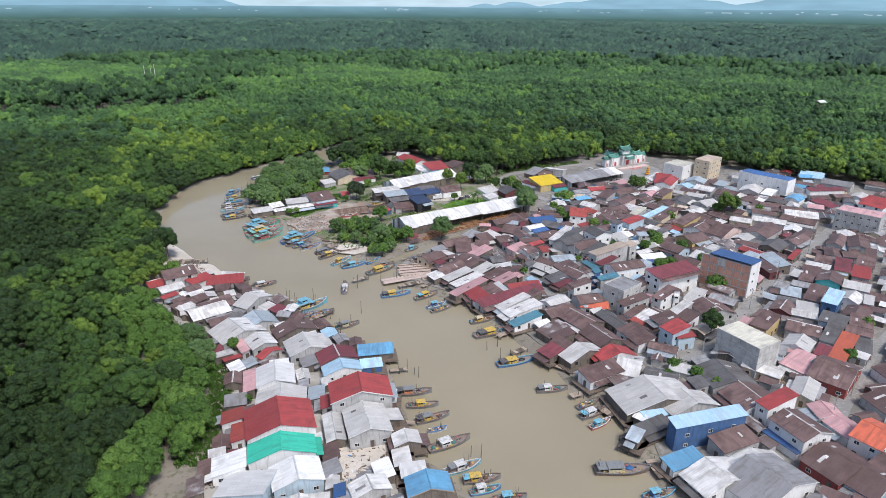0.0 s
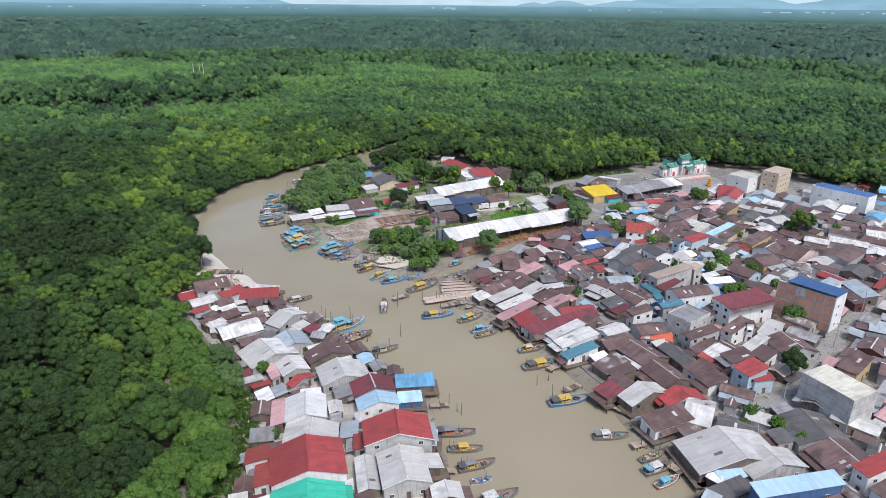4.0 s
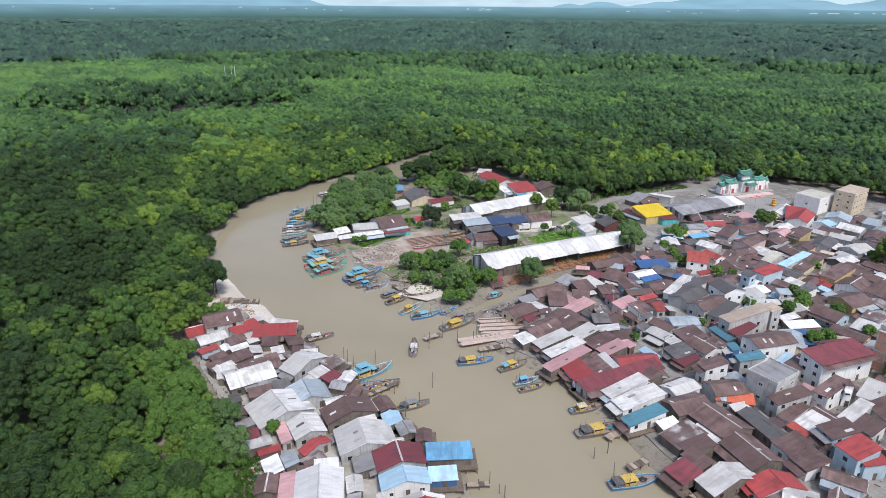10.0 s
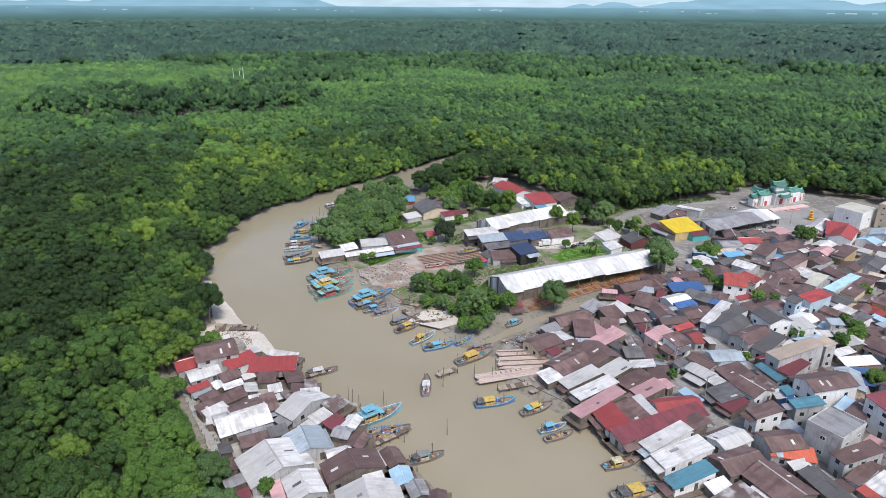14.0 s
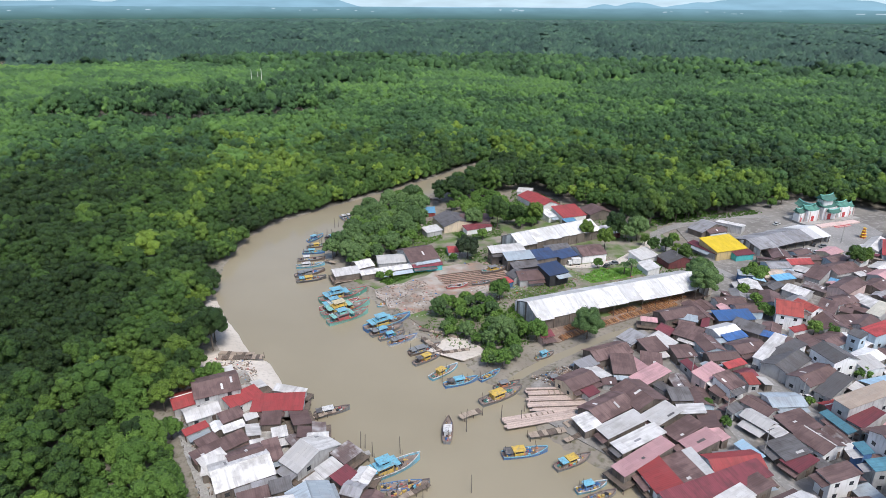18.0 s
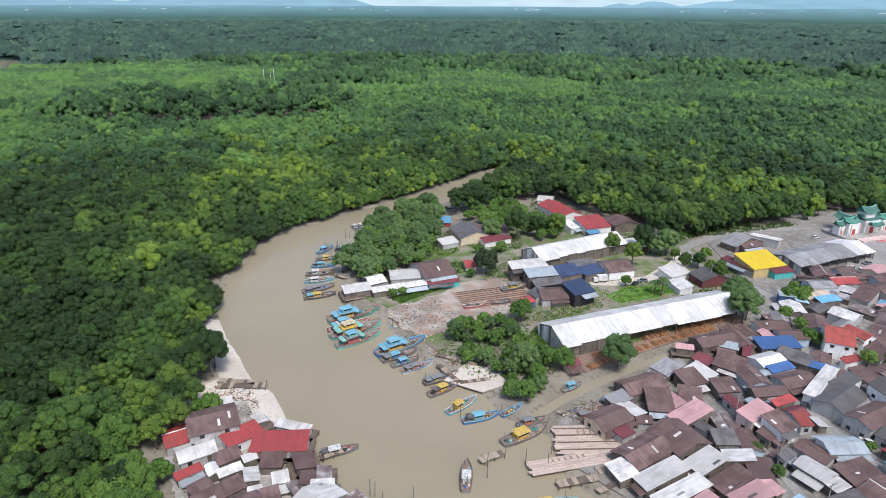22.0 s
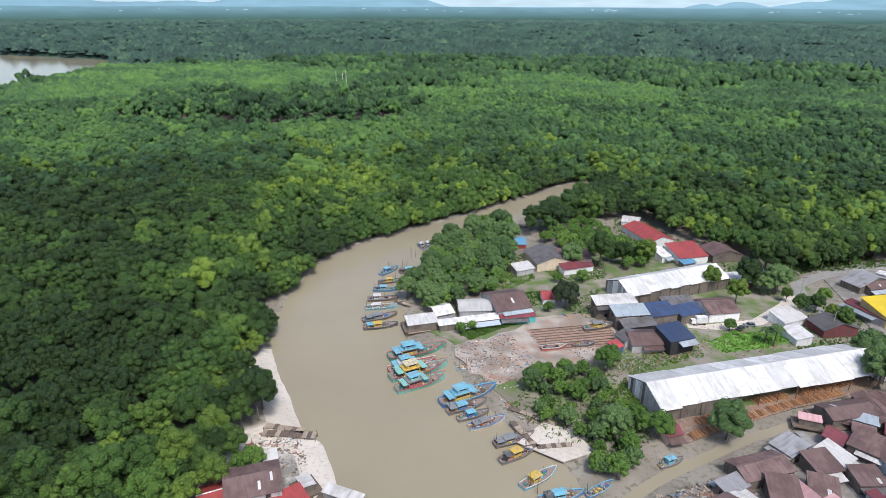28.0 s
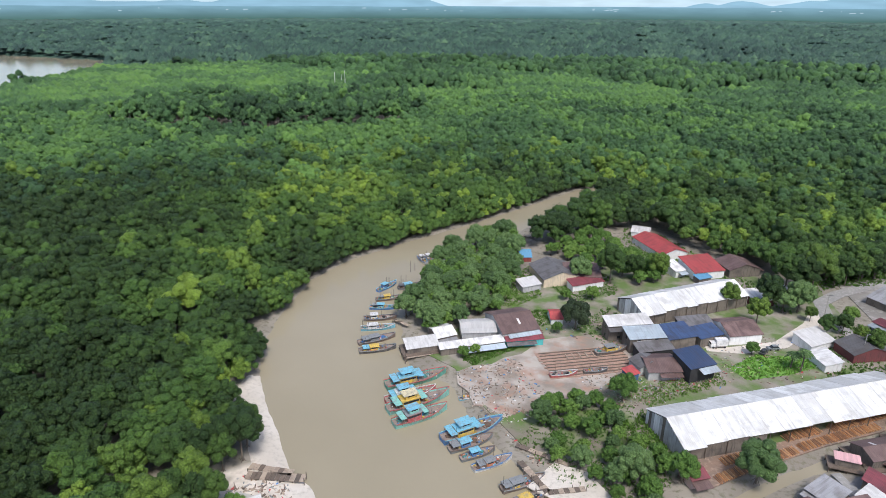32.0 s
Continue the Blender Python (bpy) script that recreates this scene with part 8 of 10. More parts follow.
house("m", 152.0, 229.2, -30, 6.8, 8.9, 3.9, 1.6, "rust", "grey")
house("m", 147.0, 223.7, -38, 5.1, 5.8, 3.6, 1.1, "rust", "grey")
house("m", 145.6, 228.6, -46, 3.5, 6.1, 3.4, 1.1, "pale", "wood")
house("m", 110.6, 183.9, -49, 6.0, 11.1, 5.4, 1.8, "rust", "ochre")
house("m", 106.0, 187.7, -45, 3.3, 5.4, 3.3, 1.0, "pink", "grey")
house("m", 225.4, 345.6, 5, 21.5, 4.7, 5.8, 0.9, "maroon", "white")
house("g", 201.7, 334.2, 45, 11.2, 8.4, 4.0, 1.5, "azure", "white")
house("g", 185.9, 352.4, 53, 14.9, 11.1, 4.0, 1.9, "pale", "grey")
house("m", 192.4, 344.7, -46, 6.4, 9.5, 3.8, 1.7, "white", "grey")
house("g", 156.2, 278.4, 43, 20, 11.8, 4.5, 2.0, "rust", "grey")
house("g", 167.8, 295.0, -32, 15.5, 7.5, 3.8, 1.4, "pale", "grey")
house("g", 183.0, 295.3, -42, 16.2, 9.4, 4.0, 1.7, "rust", "grey")
house("g", 187.8, 303.0, -22, 15.5, 11.5, 4.7, 2.0, "pale", "grey")
house("m", 212.4, 323.8, -78, 15.1, 5.7, 4.0, 1.1, "maroon", "grey")
house("m", 204.2, 317.8, -25, 8.0, 5.5, 3.8, 1.0, "pink", "grey")
house("g", 166.0, 267.2, 38, 15.1, 7.6, 4.0, 1.4, "rust", "grey")
house("g", 152.2, 260.0, 41, 12.8, 9.6, 4.0, 1.7, "dark", "wood")
house("m", 135.8, 247.1, -62, 5.7, 5.7, 4.0, 1.1, "steel", "white")
house("m", 143.2, 241.5, -87, 14.9, 6.4, 4.2, 1.2, "steel", "wood")
house("m", 136.4, 235.0, -84, 13.1, 4.6, 4.0, 0.9, "rust", "maroon")
house("m", 155.4, 248.4, -48, 2.6, 10.2, 3.3, 1.8, "red", "wood")
house("g", 184.8, 266.2, 51, 16.8, 6.9, 4.0, 1.3, "rust", "grey")
house("g", 192.3, 262.4, 60, 16.6, 9.0, 4.1, 1.6, "rust", "grey")
house("g", 173.1, 250.0, 62, 10.5, 6.7, 3.9, 1.3, "rust", "grey")
house("g", 181.6, 248.7, -17, 10.0, 7.7, 3.9, 1.4, "rust", "grey")
house("m", 188.2, 247.7, -32, 4.3, 10.1, 3.9, 1.8, "rust", "grey")
house("g", 243.2, 363.0, -43, 16.5, 11.3, 4.7, 2.0, "grey", "grey")
house("g", 237.2, 381.0, -18, 14.7, 7.7, 4.0, 1.4, "azure", "wood")
house("g", 238.1, 324.6, 65, 15.0, 8.0, 4.2, 1.5, "red", "white")
house("g", 34.8, 294.8, 28, 14.3, 7.6, 3.7, 1.4, "rust", "wood")
house("g", 42.5, 297.6, -75, 13.4, 5.9, 3.7, 1.2, "rust", "wood")
house("g", 43.2, 266.8, 17, 10.2, 5.2, 3.8, 1.1, "rust", "wood")
house("g", 44.8, 235.0, -49, 7.8, 5.7, 3.7, 1.1, "pale", "wood")
house("g", 72.8, 299.7, -15, 8.5, 13.4, 6.4, 2.4, "tile", "white")
house("g", 80.0, 302.4, -58, 8.4, 6.1, 6.4, 1.2, "tile", "white")
house("g", 50.2, 188.2, -57, 12.1, 10.6, 4.2, 2.0, "rust", "wood")
house("g", 53.8, 176.6, -64, 11.0, 9.9, 4.3, 1.8, "rust", "wood")
house("g", 60.8, 188.7, -67, 12.4, 5.9, 3.9, 1.2, "dark", "wood")
house("g", 71.6, 169.4, -29, 9.0, 5.0, 4.2, 1.0, "rust", "white")
house("g", 55.4, 165.6, -72, 5.8, 12.5, 4.0, 2.3, "red", "white")
house("g", 45.6, 166.8, -60, 6.1, 14.4, 3.7, 2.6, "pale", "wood")
# low sheds and back rooms that fill the gaps between the houses
house("g", 54.3, 245.3, 12, 10.1, 6.7, 3.81, 1.0, "steel", "white")
house("g", 56.1, 309.2, 14, 11.0, 6.8, 3.37, 1.0, "rust", "white")
house("g", 136.3, 311.7, 32, 10.5, 8.2, 3.37, 1.2, "pale", "wood")
house("g", 147.0, 304.0, -59, 11.9, 6.8, 3.41, 1.0, "rust", "wood")
house("g", 96.8, 315.5, 26, 10.2, 6.8, 3.85, 1.0, "rust", "white")
house("g", 139.7, 348.1, -48, 11.3, 6.4, 3.68, 1.0, "pale", "cream")
house("g", 122.9, 343.2, 44, 10.0, 7.9, 3.84, 1.2, "pink", "grey")
house("g", 76.5, 276.1, -70, 11.8, 7.5, 3.68, 1.1, "rust", "cream")
house("g", 52.7, 274.8, 28, 11.5, 7.6, 3.64, 1.1, "rust", "grey")
house("g", 79.4, 338.4, 26, 11.0, 6.7, 3.36, 1.0, "tan", "cream")
house("g", 127.0, 327.0, 48, 9.6, 7.6, 3.43, 1.1, "rust", "cream")
house("g", 48.1, 284.7, 32, 9.9, 6.7, 3.84, 1.0, "white", "white")
house("g", 112.8, 367.9, -136, 10.2, 7.4, 3.66, 1.1, "pink", "cream")
house("g", 159.0, 312.1, 125, 10.0, 7.3, 3.42, 1.1, "rust", "cream")
house("g", 161.0, 324.4, 119, 12.0, 8.2, 3.73, 1.2, "rust", "skyw")
house("g", 175.1, 276.2, 36, 9.4, 6.9, 3.67, 1.0, "rust", "wood")
house("g", 235.9, 352.4, 8, 10.7, 7.3, 3.65, 1.1, "rust", "cream")
house("g", 231.0, 339.8, 4, 10.0, 6.9, 3.66, 1.0, "rust", "wood")
house("g", 118.9, 318.1, -66, 11.3, 7.9, 3.45, 1.2, "rust", "wood")
house("g", 148.7, 340.4, 139, 9.8, 7.7, 3.76, 1.1, "pale", "grey")
house("g", 172.8, 316.6, -21, 11.7, 7.1, 3.59, 1.1, "patch", "skyw")
house("g", 107.2, 292.7, -58, 10.9, 7.5, 3.71, 1.1, "dark", "cream")
house("g", 67.8, 324.1, 89, 10.0, 7.4, 3.62, 1.1, "pale", "wood")
house("g", 137.4, 134.7, -44, 10.6, 7.6, 3.62, 1.1, "rust", "grey")
house("g", 111.1, 358.8, 31, 10.6, 6.7, 3.89, 1.0, "rust", "skyw")
house("g", 217.2, 337.5, 2, 11.6, 7.8, 3.45, 1.2, "rust", "grey")
house("g", 226.1, 352.9, 97, 10.7, 7.3, 3.59, 1.1, "dark", "grey")
house("g", 195.0, 275.4, 63, 10.2, 8.0, 3.53, 1.2, "pale", "wood")
house("g", 106.0, 204.8, -44, 9.6, 6.7, 3.89, 1.0, "grey", "wood")
house("g", 126.8, 352.6, 45, 11.3, 7.5, 3.55, 1.1, "pale", "wood")
house("g", 242.2, 340.5, -138, 11.8, 7.3, 3.47, 1.1, "pale", "white")
house("g", 107.3, 243.2, -47, 11.1, 6.6, 3.43, 1.0, "rust", "cream")
house("g", 173.9, 332.9, 37, 12.0, 6.6, 3.79, 1.0, "rust", "cream")
house("g", 172.3, 309.1, -31, 11.6, 6.6, 3.49, 1.0, "rust", "white")
house("g", 205.3, 251.8, 49, 9.6, 7.5, 3.49, 1.1, "pale", "grey")
house("g", 154.2, 296.1, -34, 10.3, 7.9, 3.83, 1.2, "pale", "cream")
house("g", 182.6, 322.9, -20, 10.8, 7.2, 3.52, 1.1, "rust", "skyw")
house("g", 60.4, 302.6, 12, 9.4, 7.1, 3.9, 1.1, "rust", "skyw")
house("g", 137.7, 302.1, -57, 9.9, 7.5, 3.68, 1.1, "rust", "wood")
house("g", 141.8, 262.8, -41, 10.5, 6.8, 3.82, 1.0, "rust", "skyw")
house("g", 98.3, 261.7, 95, 10.3, 7.8, 3.55, 1.2, "pale", "wood")
house("g", 120.9, 360.4, -133, 9.8, 6.6, 3.77, 1.0, "rust", "white")
house("g", 140.3, 253.2, -61, 11.7, 7.0, 3.66, 1.1, "red", "wood")
house("g", 189.4, 328.8, 138, 10.0, 7.1, 3.86, 1.1, "dark", "wood")
house("g", 71.4, 313.3, 77, 11.6, 7.4, 3.57, 1.1, "rust", "skyw")
house("g", 214.9, 352.4, 93, 11.7, 6.9, 3.58, 1.0, "grey", "white")
house("g", 173.0, 353.4, 45, 9.8, 6.7, 3.53, 1.0, "steel", "white")
house("g", 148.5, 350.1, -46, 9.6, 8.1, 3.59, 1.2, "rust", "grey")
house("g", -1.0, 246.2, 41, 10.8, 8.0, 3.88, 1.2, "rust", "cream")
house("g", 173.8, 283.7, 57, 9.4, 7.8, 3.44, 1.2, "white", "wood")
house("g", 143.5, 270.7, 41, 9.9, 7.7, 3.83, 1.2, "pale", "wood")
house("g", 116.4, 333.0, 46, 11.3, 7.5, 3.64, 1.1, "rust", "wood")
house("g", 84.8, 257.7, 25, 10.6, 7.3, 3.88, 1.1, "sky", "wood")
house("g", 84.4, 347.7, 13, 10.0, 8.2, 3.6, 1.2, "grey", "skyw")
house("g", 87.5, 274.4, 37, 10.7, 7.3, 3.48, 1.1, "white", "grey")
house("g", 44.0, 204.1, 34, 9.8, 6.4, 3.61, 1.0, "pale", "white")
house("g", 148.3, 193.8, 46, 11.1, 8.1, 3.69, 1.2, "rust", "wood")
house("g", 86.5, 236.5, 74, 12.0, 7.0, 3.45, 1.0, "steel", "cream")
house("g", 236.8, 279.7, -131, 10.1, 6.5, 3.45, 1.0, "dark", "cream")
house("g", 66.0, 154.4, -24, 9.6, 7.5, 3.63, 1.1, "dark", "grey")
house("g", 254.6, 286.7, -42, 11.3, 7.2, 3.71, 1.1, "patch", "cream")
house("g", 190.6, 315.3, -20, 11.9, 8.1, 3.63, 1.2, "rust", "white")
house("g", 41.0, 274.0, 106, 9.5, 7.3, 3.84, 1.1, "rust", "skyw")
house("g", 192.4, 204.5, -45, 9.9, 8.0, 3.65, 1.2, "rust", "grey")
house("g", 123.4, 239.7, -132, 11.6, 6.8, 3.47, 1.0, "rust", "wood")
house("g", 113.1, 107.9, 22, 10.8, 7.3, 3.64, 1.1, "rust", "skyw")
house("g", 169.8, 370.2, 42, 11.0, 7.0, 3.72, 1.1, "rust", "cream")
house("g", 224.7, 365.6, -41, 10.1, 7.7, 3.67, 1.2, "rust", "wood")
house("g", 218.0, 361.0, -43, 9.8, 7.1, 3.79, 1.1, "azure", "wood")
house("g", 100.4, 358.9, 16, 10.1, 6.4, 3.46, 1.0, "rust", "wood")
house("g", 81.4, 284.0, 39, 9.7, 7.4, 3.62, 1.1, "rust", "skyw")
house("g", 221.8, 325.3, -76, 8.7, 5.2, 2.99, 0.8, "dark", "cream")
house("g", 80.6, 314.2, 46, 8.4, 5.3, 3.2, 0.8, "grey", "white")
house("g", 89.3, 339.6, -39, 7.6, 5.8, 3.07, 0.9, "patch", "wood")
house("g", 115.5, 193.7, 46, 8.0, 5.5, 3.07, 0.8, "rust", "white")
house("g", 114.8, 129.0, -53, 8.1, 5.3, 3.04, 0.8, "rust", "wood")
house("g", 90.5, 183.7, 37, 9.2, 5.4, 3.23, 0.8, "tan", "wood")
house("g", 181.3, 338.2, 35, 7.5, 5.3, 2.97, 0.8, "patch", "skyw")
house("g", 157.6, 302.9, -30, 7.5, 5.7, 3.12, 0.9, "rust", "white")
house("g", 244.5, 300.3, -131, 8.6, 5.5, 3.15, 0.8, "dark", "white")
house("g", 167.0, 208.5, -44, 8.9, 5.4, 3.11, 0.8, "rust", "white")
house("g", 143.8, 218.7, -36, 9.1, 6.4, 3.19, 1.0, "grey", "wood")
house("g", 197.9, 257.5, 61, 7.3, 5.5, 3.08, 0.8, "pale", "white")
house("g", 127.3, 225.4, -132, 8.0, 5.4, 3.02, 0.8, "pink", "wood")
house("g", 203.9, 222.2, -43, 9.3, 5.8, 3.05, 0.9, "rust", "wood")
house("g", 215.6, 233.6, -42, 8.4, 5.8, 3.03, 0.9, "rust", "grey")
house("g", 129.0, 317.3, 140, 9.0, 5.4, 2.96, 0.8, "rust", "wood")
house("g", 95.7, 276.1, -50, 8.4, 6.5, 3.19, 1.0, "rust", "cream")
house("g", 208.5, 310.9, 63, 8.7, 5.2, 3.17, 0.8, "rust", "skyw")
house("g", 32.3, 243.9, 98, 8.6, 5.3, 3.1, 0.8, "rust", "skyw")
house("g", 231.1, 331.7, 64, 9.2, 5.9, 3.0, 0.9, "dark", "skyw")
house("g", 108.3, 269.0, 31, 8.0, 6.1, 3.11, 0.9, "rust", "cream")
house("g", 181.5, 216.7, -43, 7.7, 5.7, 3.11, 0.9, "rust", "cream")
house("g", 195.5, 324.5, 67, 8.1, 6.3, 3.08, 0.9, "pale", "white")
house("g", 141.0, 318.4, 123, 7.7, 5.5, 3.07, 0.8, "pale", "white")
house("g", 100.1, 366.5, 33, 9.1, 5.9, 3.1, 0.9, "rust", "skyw")
house("g", 209.3, 342.6, 135, 9.2, 6.1, 3.24, 0.9, "steel", "wood")
house("g", 119.0, 294.3, 50, 9.1, 5.4, 3.17, 0.8, "patch", "wood")
house("g", 149.2, 250.7, -49, 8.3, 6.1, 3.11, 0.9, "rust", "skyw")
house("g", 152.2, 288.7, 135, 7.6, 5.4, 3.15, 0.8, "rust", "grey")
house("g", 217.8, 298.7, -44, 8.3, 6.3, 3.01, 0.9, "tan", "grey")
house("g", 102.3, 239.0, -6, 8.5, 5.5, 3.14, 0.8, "tan", "skyw")
house("g", 194.0, 337.7, -45, 7.7, 5.5, 3.18, 0.8, "rust", "wood")
house("g", 123.8, 129.7, -40, 8.1, 6.1, 3.03, 0.9, "rust", "skyw")
house("g", 61.5, 316.9, 84, 7.8, 6.2, 2.99, 0.9, "grey", "cream")
house("g", 111.4, 235.3, 44, 8.2, 5.6, 3.11, 0.8, "pale", "cream")
house("g", 121.9, 274.0, -64, 9.0, 5.4, 2.99, 0.8, "dark", "white")
house("g", 155.3, 335.0, 146, 8.7, 6.3, 3.25, 0.9, "dark", "wood")
house("g", 181.7, 315.1, 69, 8.7, 5.5, 3.24, 0.8, "rust", "cream")
house("g", 171.5, 299.9, -34, 8.6, 5.3, 3.11, 0.8, "patch", "wood")
house("g", 76.5, 326.5, 43, 8.4, 5.6, 3.06, 0.8, "dark", "wood")
house("g", 28.2, 250.6, 101, 7.5, 5.3, 3.22, 0.8, "patch", "wood")
house("g", 79.3, 195.1, -58, 7.6, 5.4, 3.14, 0.8, "rust", "white")
house("g", 108.3, 337.9, 28, 8.6, 5.2, 3.02, 0.8, "dark", "white")
house("g", 149.5, 314.6, 35, 9.3, 5.4, 3.19, 0.8, "rust", "wood")
house("g", 197.1, 210.0, -41, 8.3, 6.5, 3.21, 1.0, "rust", "grey")
house("g", 47.4, 242.6, -49, 8.4, 5.9, 3.01, 0.9, "rust", "grey")
house("g", 206.5, 324.2, -78, 8.0, 5.5, 3.19, 0.8, "pale", "white")
house("g", 89.3, 285.7, -53, 9.0, 5.6, 2.98, 0.8, "white", "wood")
house("g", 112.9, 286.7, 51, 8.8, 5.8, 3.04, 0.9, "rust", "grey")
house("g", 128.6, 269.0, -128, 7.2, 6.2, 3.08, 0.9, "patch", "grey")
house("g", 175.8, 191.2, -130, 8.4, 6.4, 2.98, 1.0, "rust", "skyw")
house("g", 258.7, 304.9, -131, 7.6, 5.5, 3.11, 0.8, "patch", "cream")
house("g", 204.3, 270.7, -74, 7.7, 5.3, 3.09, 0.8, "rust", "white")
house("g", 46.6, 303.4, -72, 7.9, 5.8, 3.07, 0.9, "rust", "grey")
house("g", 201.7, 310.6, -27, 7.9, 6.0, 3.06, 0.9, "rust", "grey")
house("g", 64.6, 289.3, 68, 7.7, 6.1, 3.12, 0.9, "rust", "white")
house("g", 71.4, 133.7, 13, 8.6, 5.6, 3.03, 0.8, "pale", "cream")
house("g", 200.7, 303.5, 68, 9.3, 5.8, 3.17, 0.9, "dark", "wood")
house("g", 143.2, 164.0, -133, 8.1, 6.6, 3.13, 1.0, "pale", "grey")
house("g", 92.9, 327.8, 137, 8.7, 6.4, 3.0, 1.0, "patch", "wood")
house("g", 114.0, 325.1, 47, 6.1, 4.1, 2.95, 0.7, "grey", "wood")
house("g", 113.8, 134.7, 17, 6.0, 4.5, 3.13, 0.8, "rust", "grey")
house("m", 125.6, 366.4, -44, 5.5, 4.8, 3.04, 0.8, "steel", "wood")
house("m", 132.0, 347.4, -48, 5.9, 4.5, 3.12, 0.8, "rust", "wood")
house("g", 121.0, 248.4, -48, 5.8, 4.0, 3.1, 0.7, "sky", "grey")
house("g", 79.1, 237.0, -52, 5.9, 4.3, 3.11, 0.7, "pink", "grey")
house("m", 73.1, 215.5, -80, 5.5, 4.0, 2.96, 0.7, "rust", "wood")
house("m", 90.5, 211.2, -100, 5.6, 4.9, 3.09, 0.8, "rust", "grey")
house("g", 228.3, 311.5, -45, 6.0, 4.5, 3.14, 0.8, "dark", "grey")
house("m", 60.8, 210.5, -70, 6.4, 4.8, 3.1, 0.8, "steel", "wood")
house("m", 230.2, 371.5, -17, 5.5, 4.6, 3.16, 0.8, "steel", "wood")
house("g", 167.8, 221.4, -39, 6.0, 4.6, 3.03, 0.8, "rust", "wood")
house("m", 173.2, 322.5, 33, 6.1, 4.1, 2.99, 0.7, "rust", "grey")
house("m", 119.3, 348.3, 31, 6.0, 4.6, 3.07, 0.8, "rust", "wood")
house("m", 232.8, 361.5, 48, 5.9, 4.6, 3.0, 0.8, "maroon", "wood")
house("m", 143.5, 295.1, 37, 6.5, 4.1, 3.09, 0.7, "pale", "wood")
house("m", 68.7, 279.6, -22, 6.0, 4.6, 3.11, 0.8, "rust", "wood")
house("g", 55.0, 219.0, -58, 5.6, 4.3, 3.04, 0.7, "dark", "wood")
house("m", 102.7, 213.2, 43, 5.9, 4.9, 3.14, 0.8, "rust", "wood")
house("m", 29.1, 281.7, 60, 6.2, 5.0, 3.24, 0.9, "maroon", "wood")
house("m", 146.4, 205.3, 48, 6.5, 4.0, 3.16, 0.7, "red", "grey")
house("g", 154.0, 190.9, 131, 5.8, 4.3, 3.08, 0.7, "pale", "wood")
house("m", 75.4, 151.0, -81, 5.7, 4.6, 3.22, 0.8, "dark", "grey")
house("m", 5.3, 252.1, 133, 6.7, 5.0, 3.07, 0.8, "pale", "wood")
house("m", 124.6, 207.9, 62, 5.7, 4.9, 3.16, 0.8, "steel", "wood")
house("m", 251.6, 315.0, -131, 6.9, 4.4, 3.05, 0.7, "steel", "grey")
house("m", 218.6, 275.2, -131, 6.0, 5.0, 3.2, 0.8, "white", "grey")
house("m", 79.9, 207.0, -49, 5.5, 4.1, 2.98, 0.7, "pink", "wood")
house("m", 169.5, 325.3, 33, 6.1, 4.5, 3.2, 0.8, "grey", "wood")
house("g", 96.9, 146.6, -127, 6.2, 5.0, 3.23, 0.8, "dark", "grey")
house("m", 156.6, 320.2, 124, 6.6, 4.2, 3.09, 0.7, "pale", "wood")
house("g", 146.4, 159.0, -45, 5.7, 4.9, 3.06, 0.8, "rust", "grey")
house("g", 229.0, 288.1, -39, 6.9, 4.8, 2.97, 0.8, "pale", "wood")
house("m", 180.5, 196.3, 49, 5.7, 4.8, 3.23, 0.8, "rust", "wood")
house("m", 93.5, 344.7, -39, 6.4, 4.8, 3.09, 0.8, "pale", "wood")
house("g", 181.9, 283.4, -44, 6.0, 4.4, 3.17, 0.7, "dark", "wood")
house("g", 153.3, 343.8, 149, 6.1, 4.3, 2.96, 0.7, "pale", "wood")
house("g", 231.9, 305.3, -41, 6.5, 4.3, 3.02, 0.7, "rust", "wood")
house("m", 163.4, 206.1, -32, 6.0, 4.0, 3.1, 0.7, "rust", "wood")
house("g", 151.7, 214.3, 133, 6.2, 4.5, 2.97, 0.8, "rust", "wood")
house("m", 127.8, 122.8, 51, 6.4, 4.8, 3.21, 0.8, "dark", "grey")
house("g", 165.9, 275.6, 37, 5.8, 4.1, 3.07, 0.7, "maroon", "wood")
house("g", 79.3, 101.9, -48, 5.5, 4.4, 3.16, 0.7, "rust", "wood")
house("g", 101.4, 309.7, -42, 5.7, 4.7, 3.13, 0.8, "rust", "wood")
house("g", 226.3, 272.2, -139, 5.6, 4.0, 3.12, 0.7, "white", "wood")
house("m", 77.6, 254.6, 46, 5.8, 4.9, 3.04, 0.8, "pale", "wood")
house("m", 125.9, 258.4, -44, 6.4, 4.6, 3.16, 0.8, "grey", "wood")
house("m", 147.4, 266.1, 42, 7.0, 4.5, 3.01, 0.8, "dark", "grey")
house("m", 168.7, 253.4, 60, 5.5, 5.0, 2.96, 0.9, "rust", "wood")
house("m", 73.4, 283.3, 30, 5.9, 4.2, 3.23, 0.7, "rust", "wood")
house("m", 115.2, 273.8, -64, 5.8, 4.6, 3.0, 0.8, "steel", "wood")
house("m", 239.4, 263.1, -141, 6.0, 4.3, 3.17, 0.7, "dark", "grey")
house("g", 66.7, 245.5, 26, 5.8, 4.7, 3.02, 0.8, "red", "wood")
house("m", 182.2, 333.1, 46, 6.1, 4.2, 3.14, 0.7, "white", "wood")
house("m", 130.1, 302.3, 38, 5.6, 3.9, 3.04, 0.7, "rust", "wood")
house("g", 82.5, 132.3, -67, 6.6, 4.0, 3.19, 0.7, "patch", "wood")
house("m", 82.3, 355.1, 172, 7.0, 4.6, 3.18, 0.8, "rust", "wood")
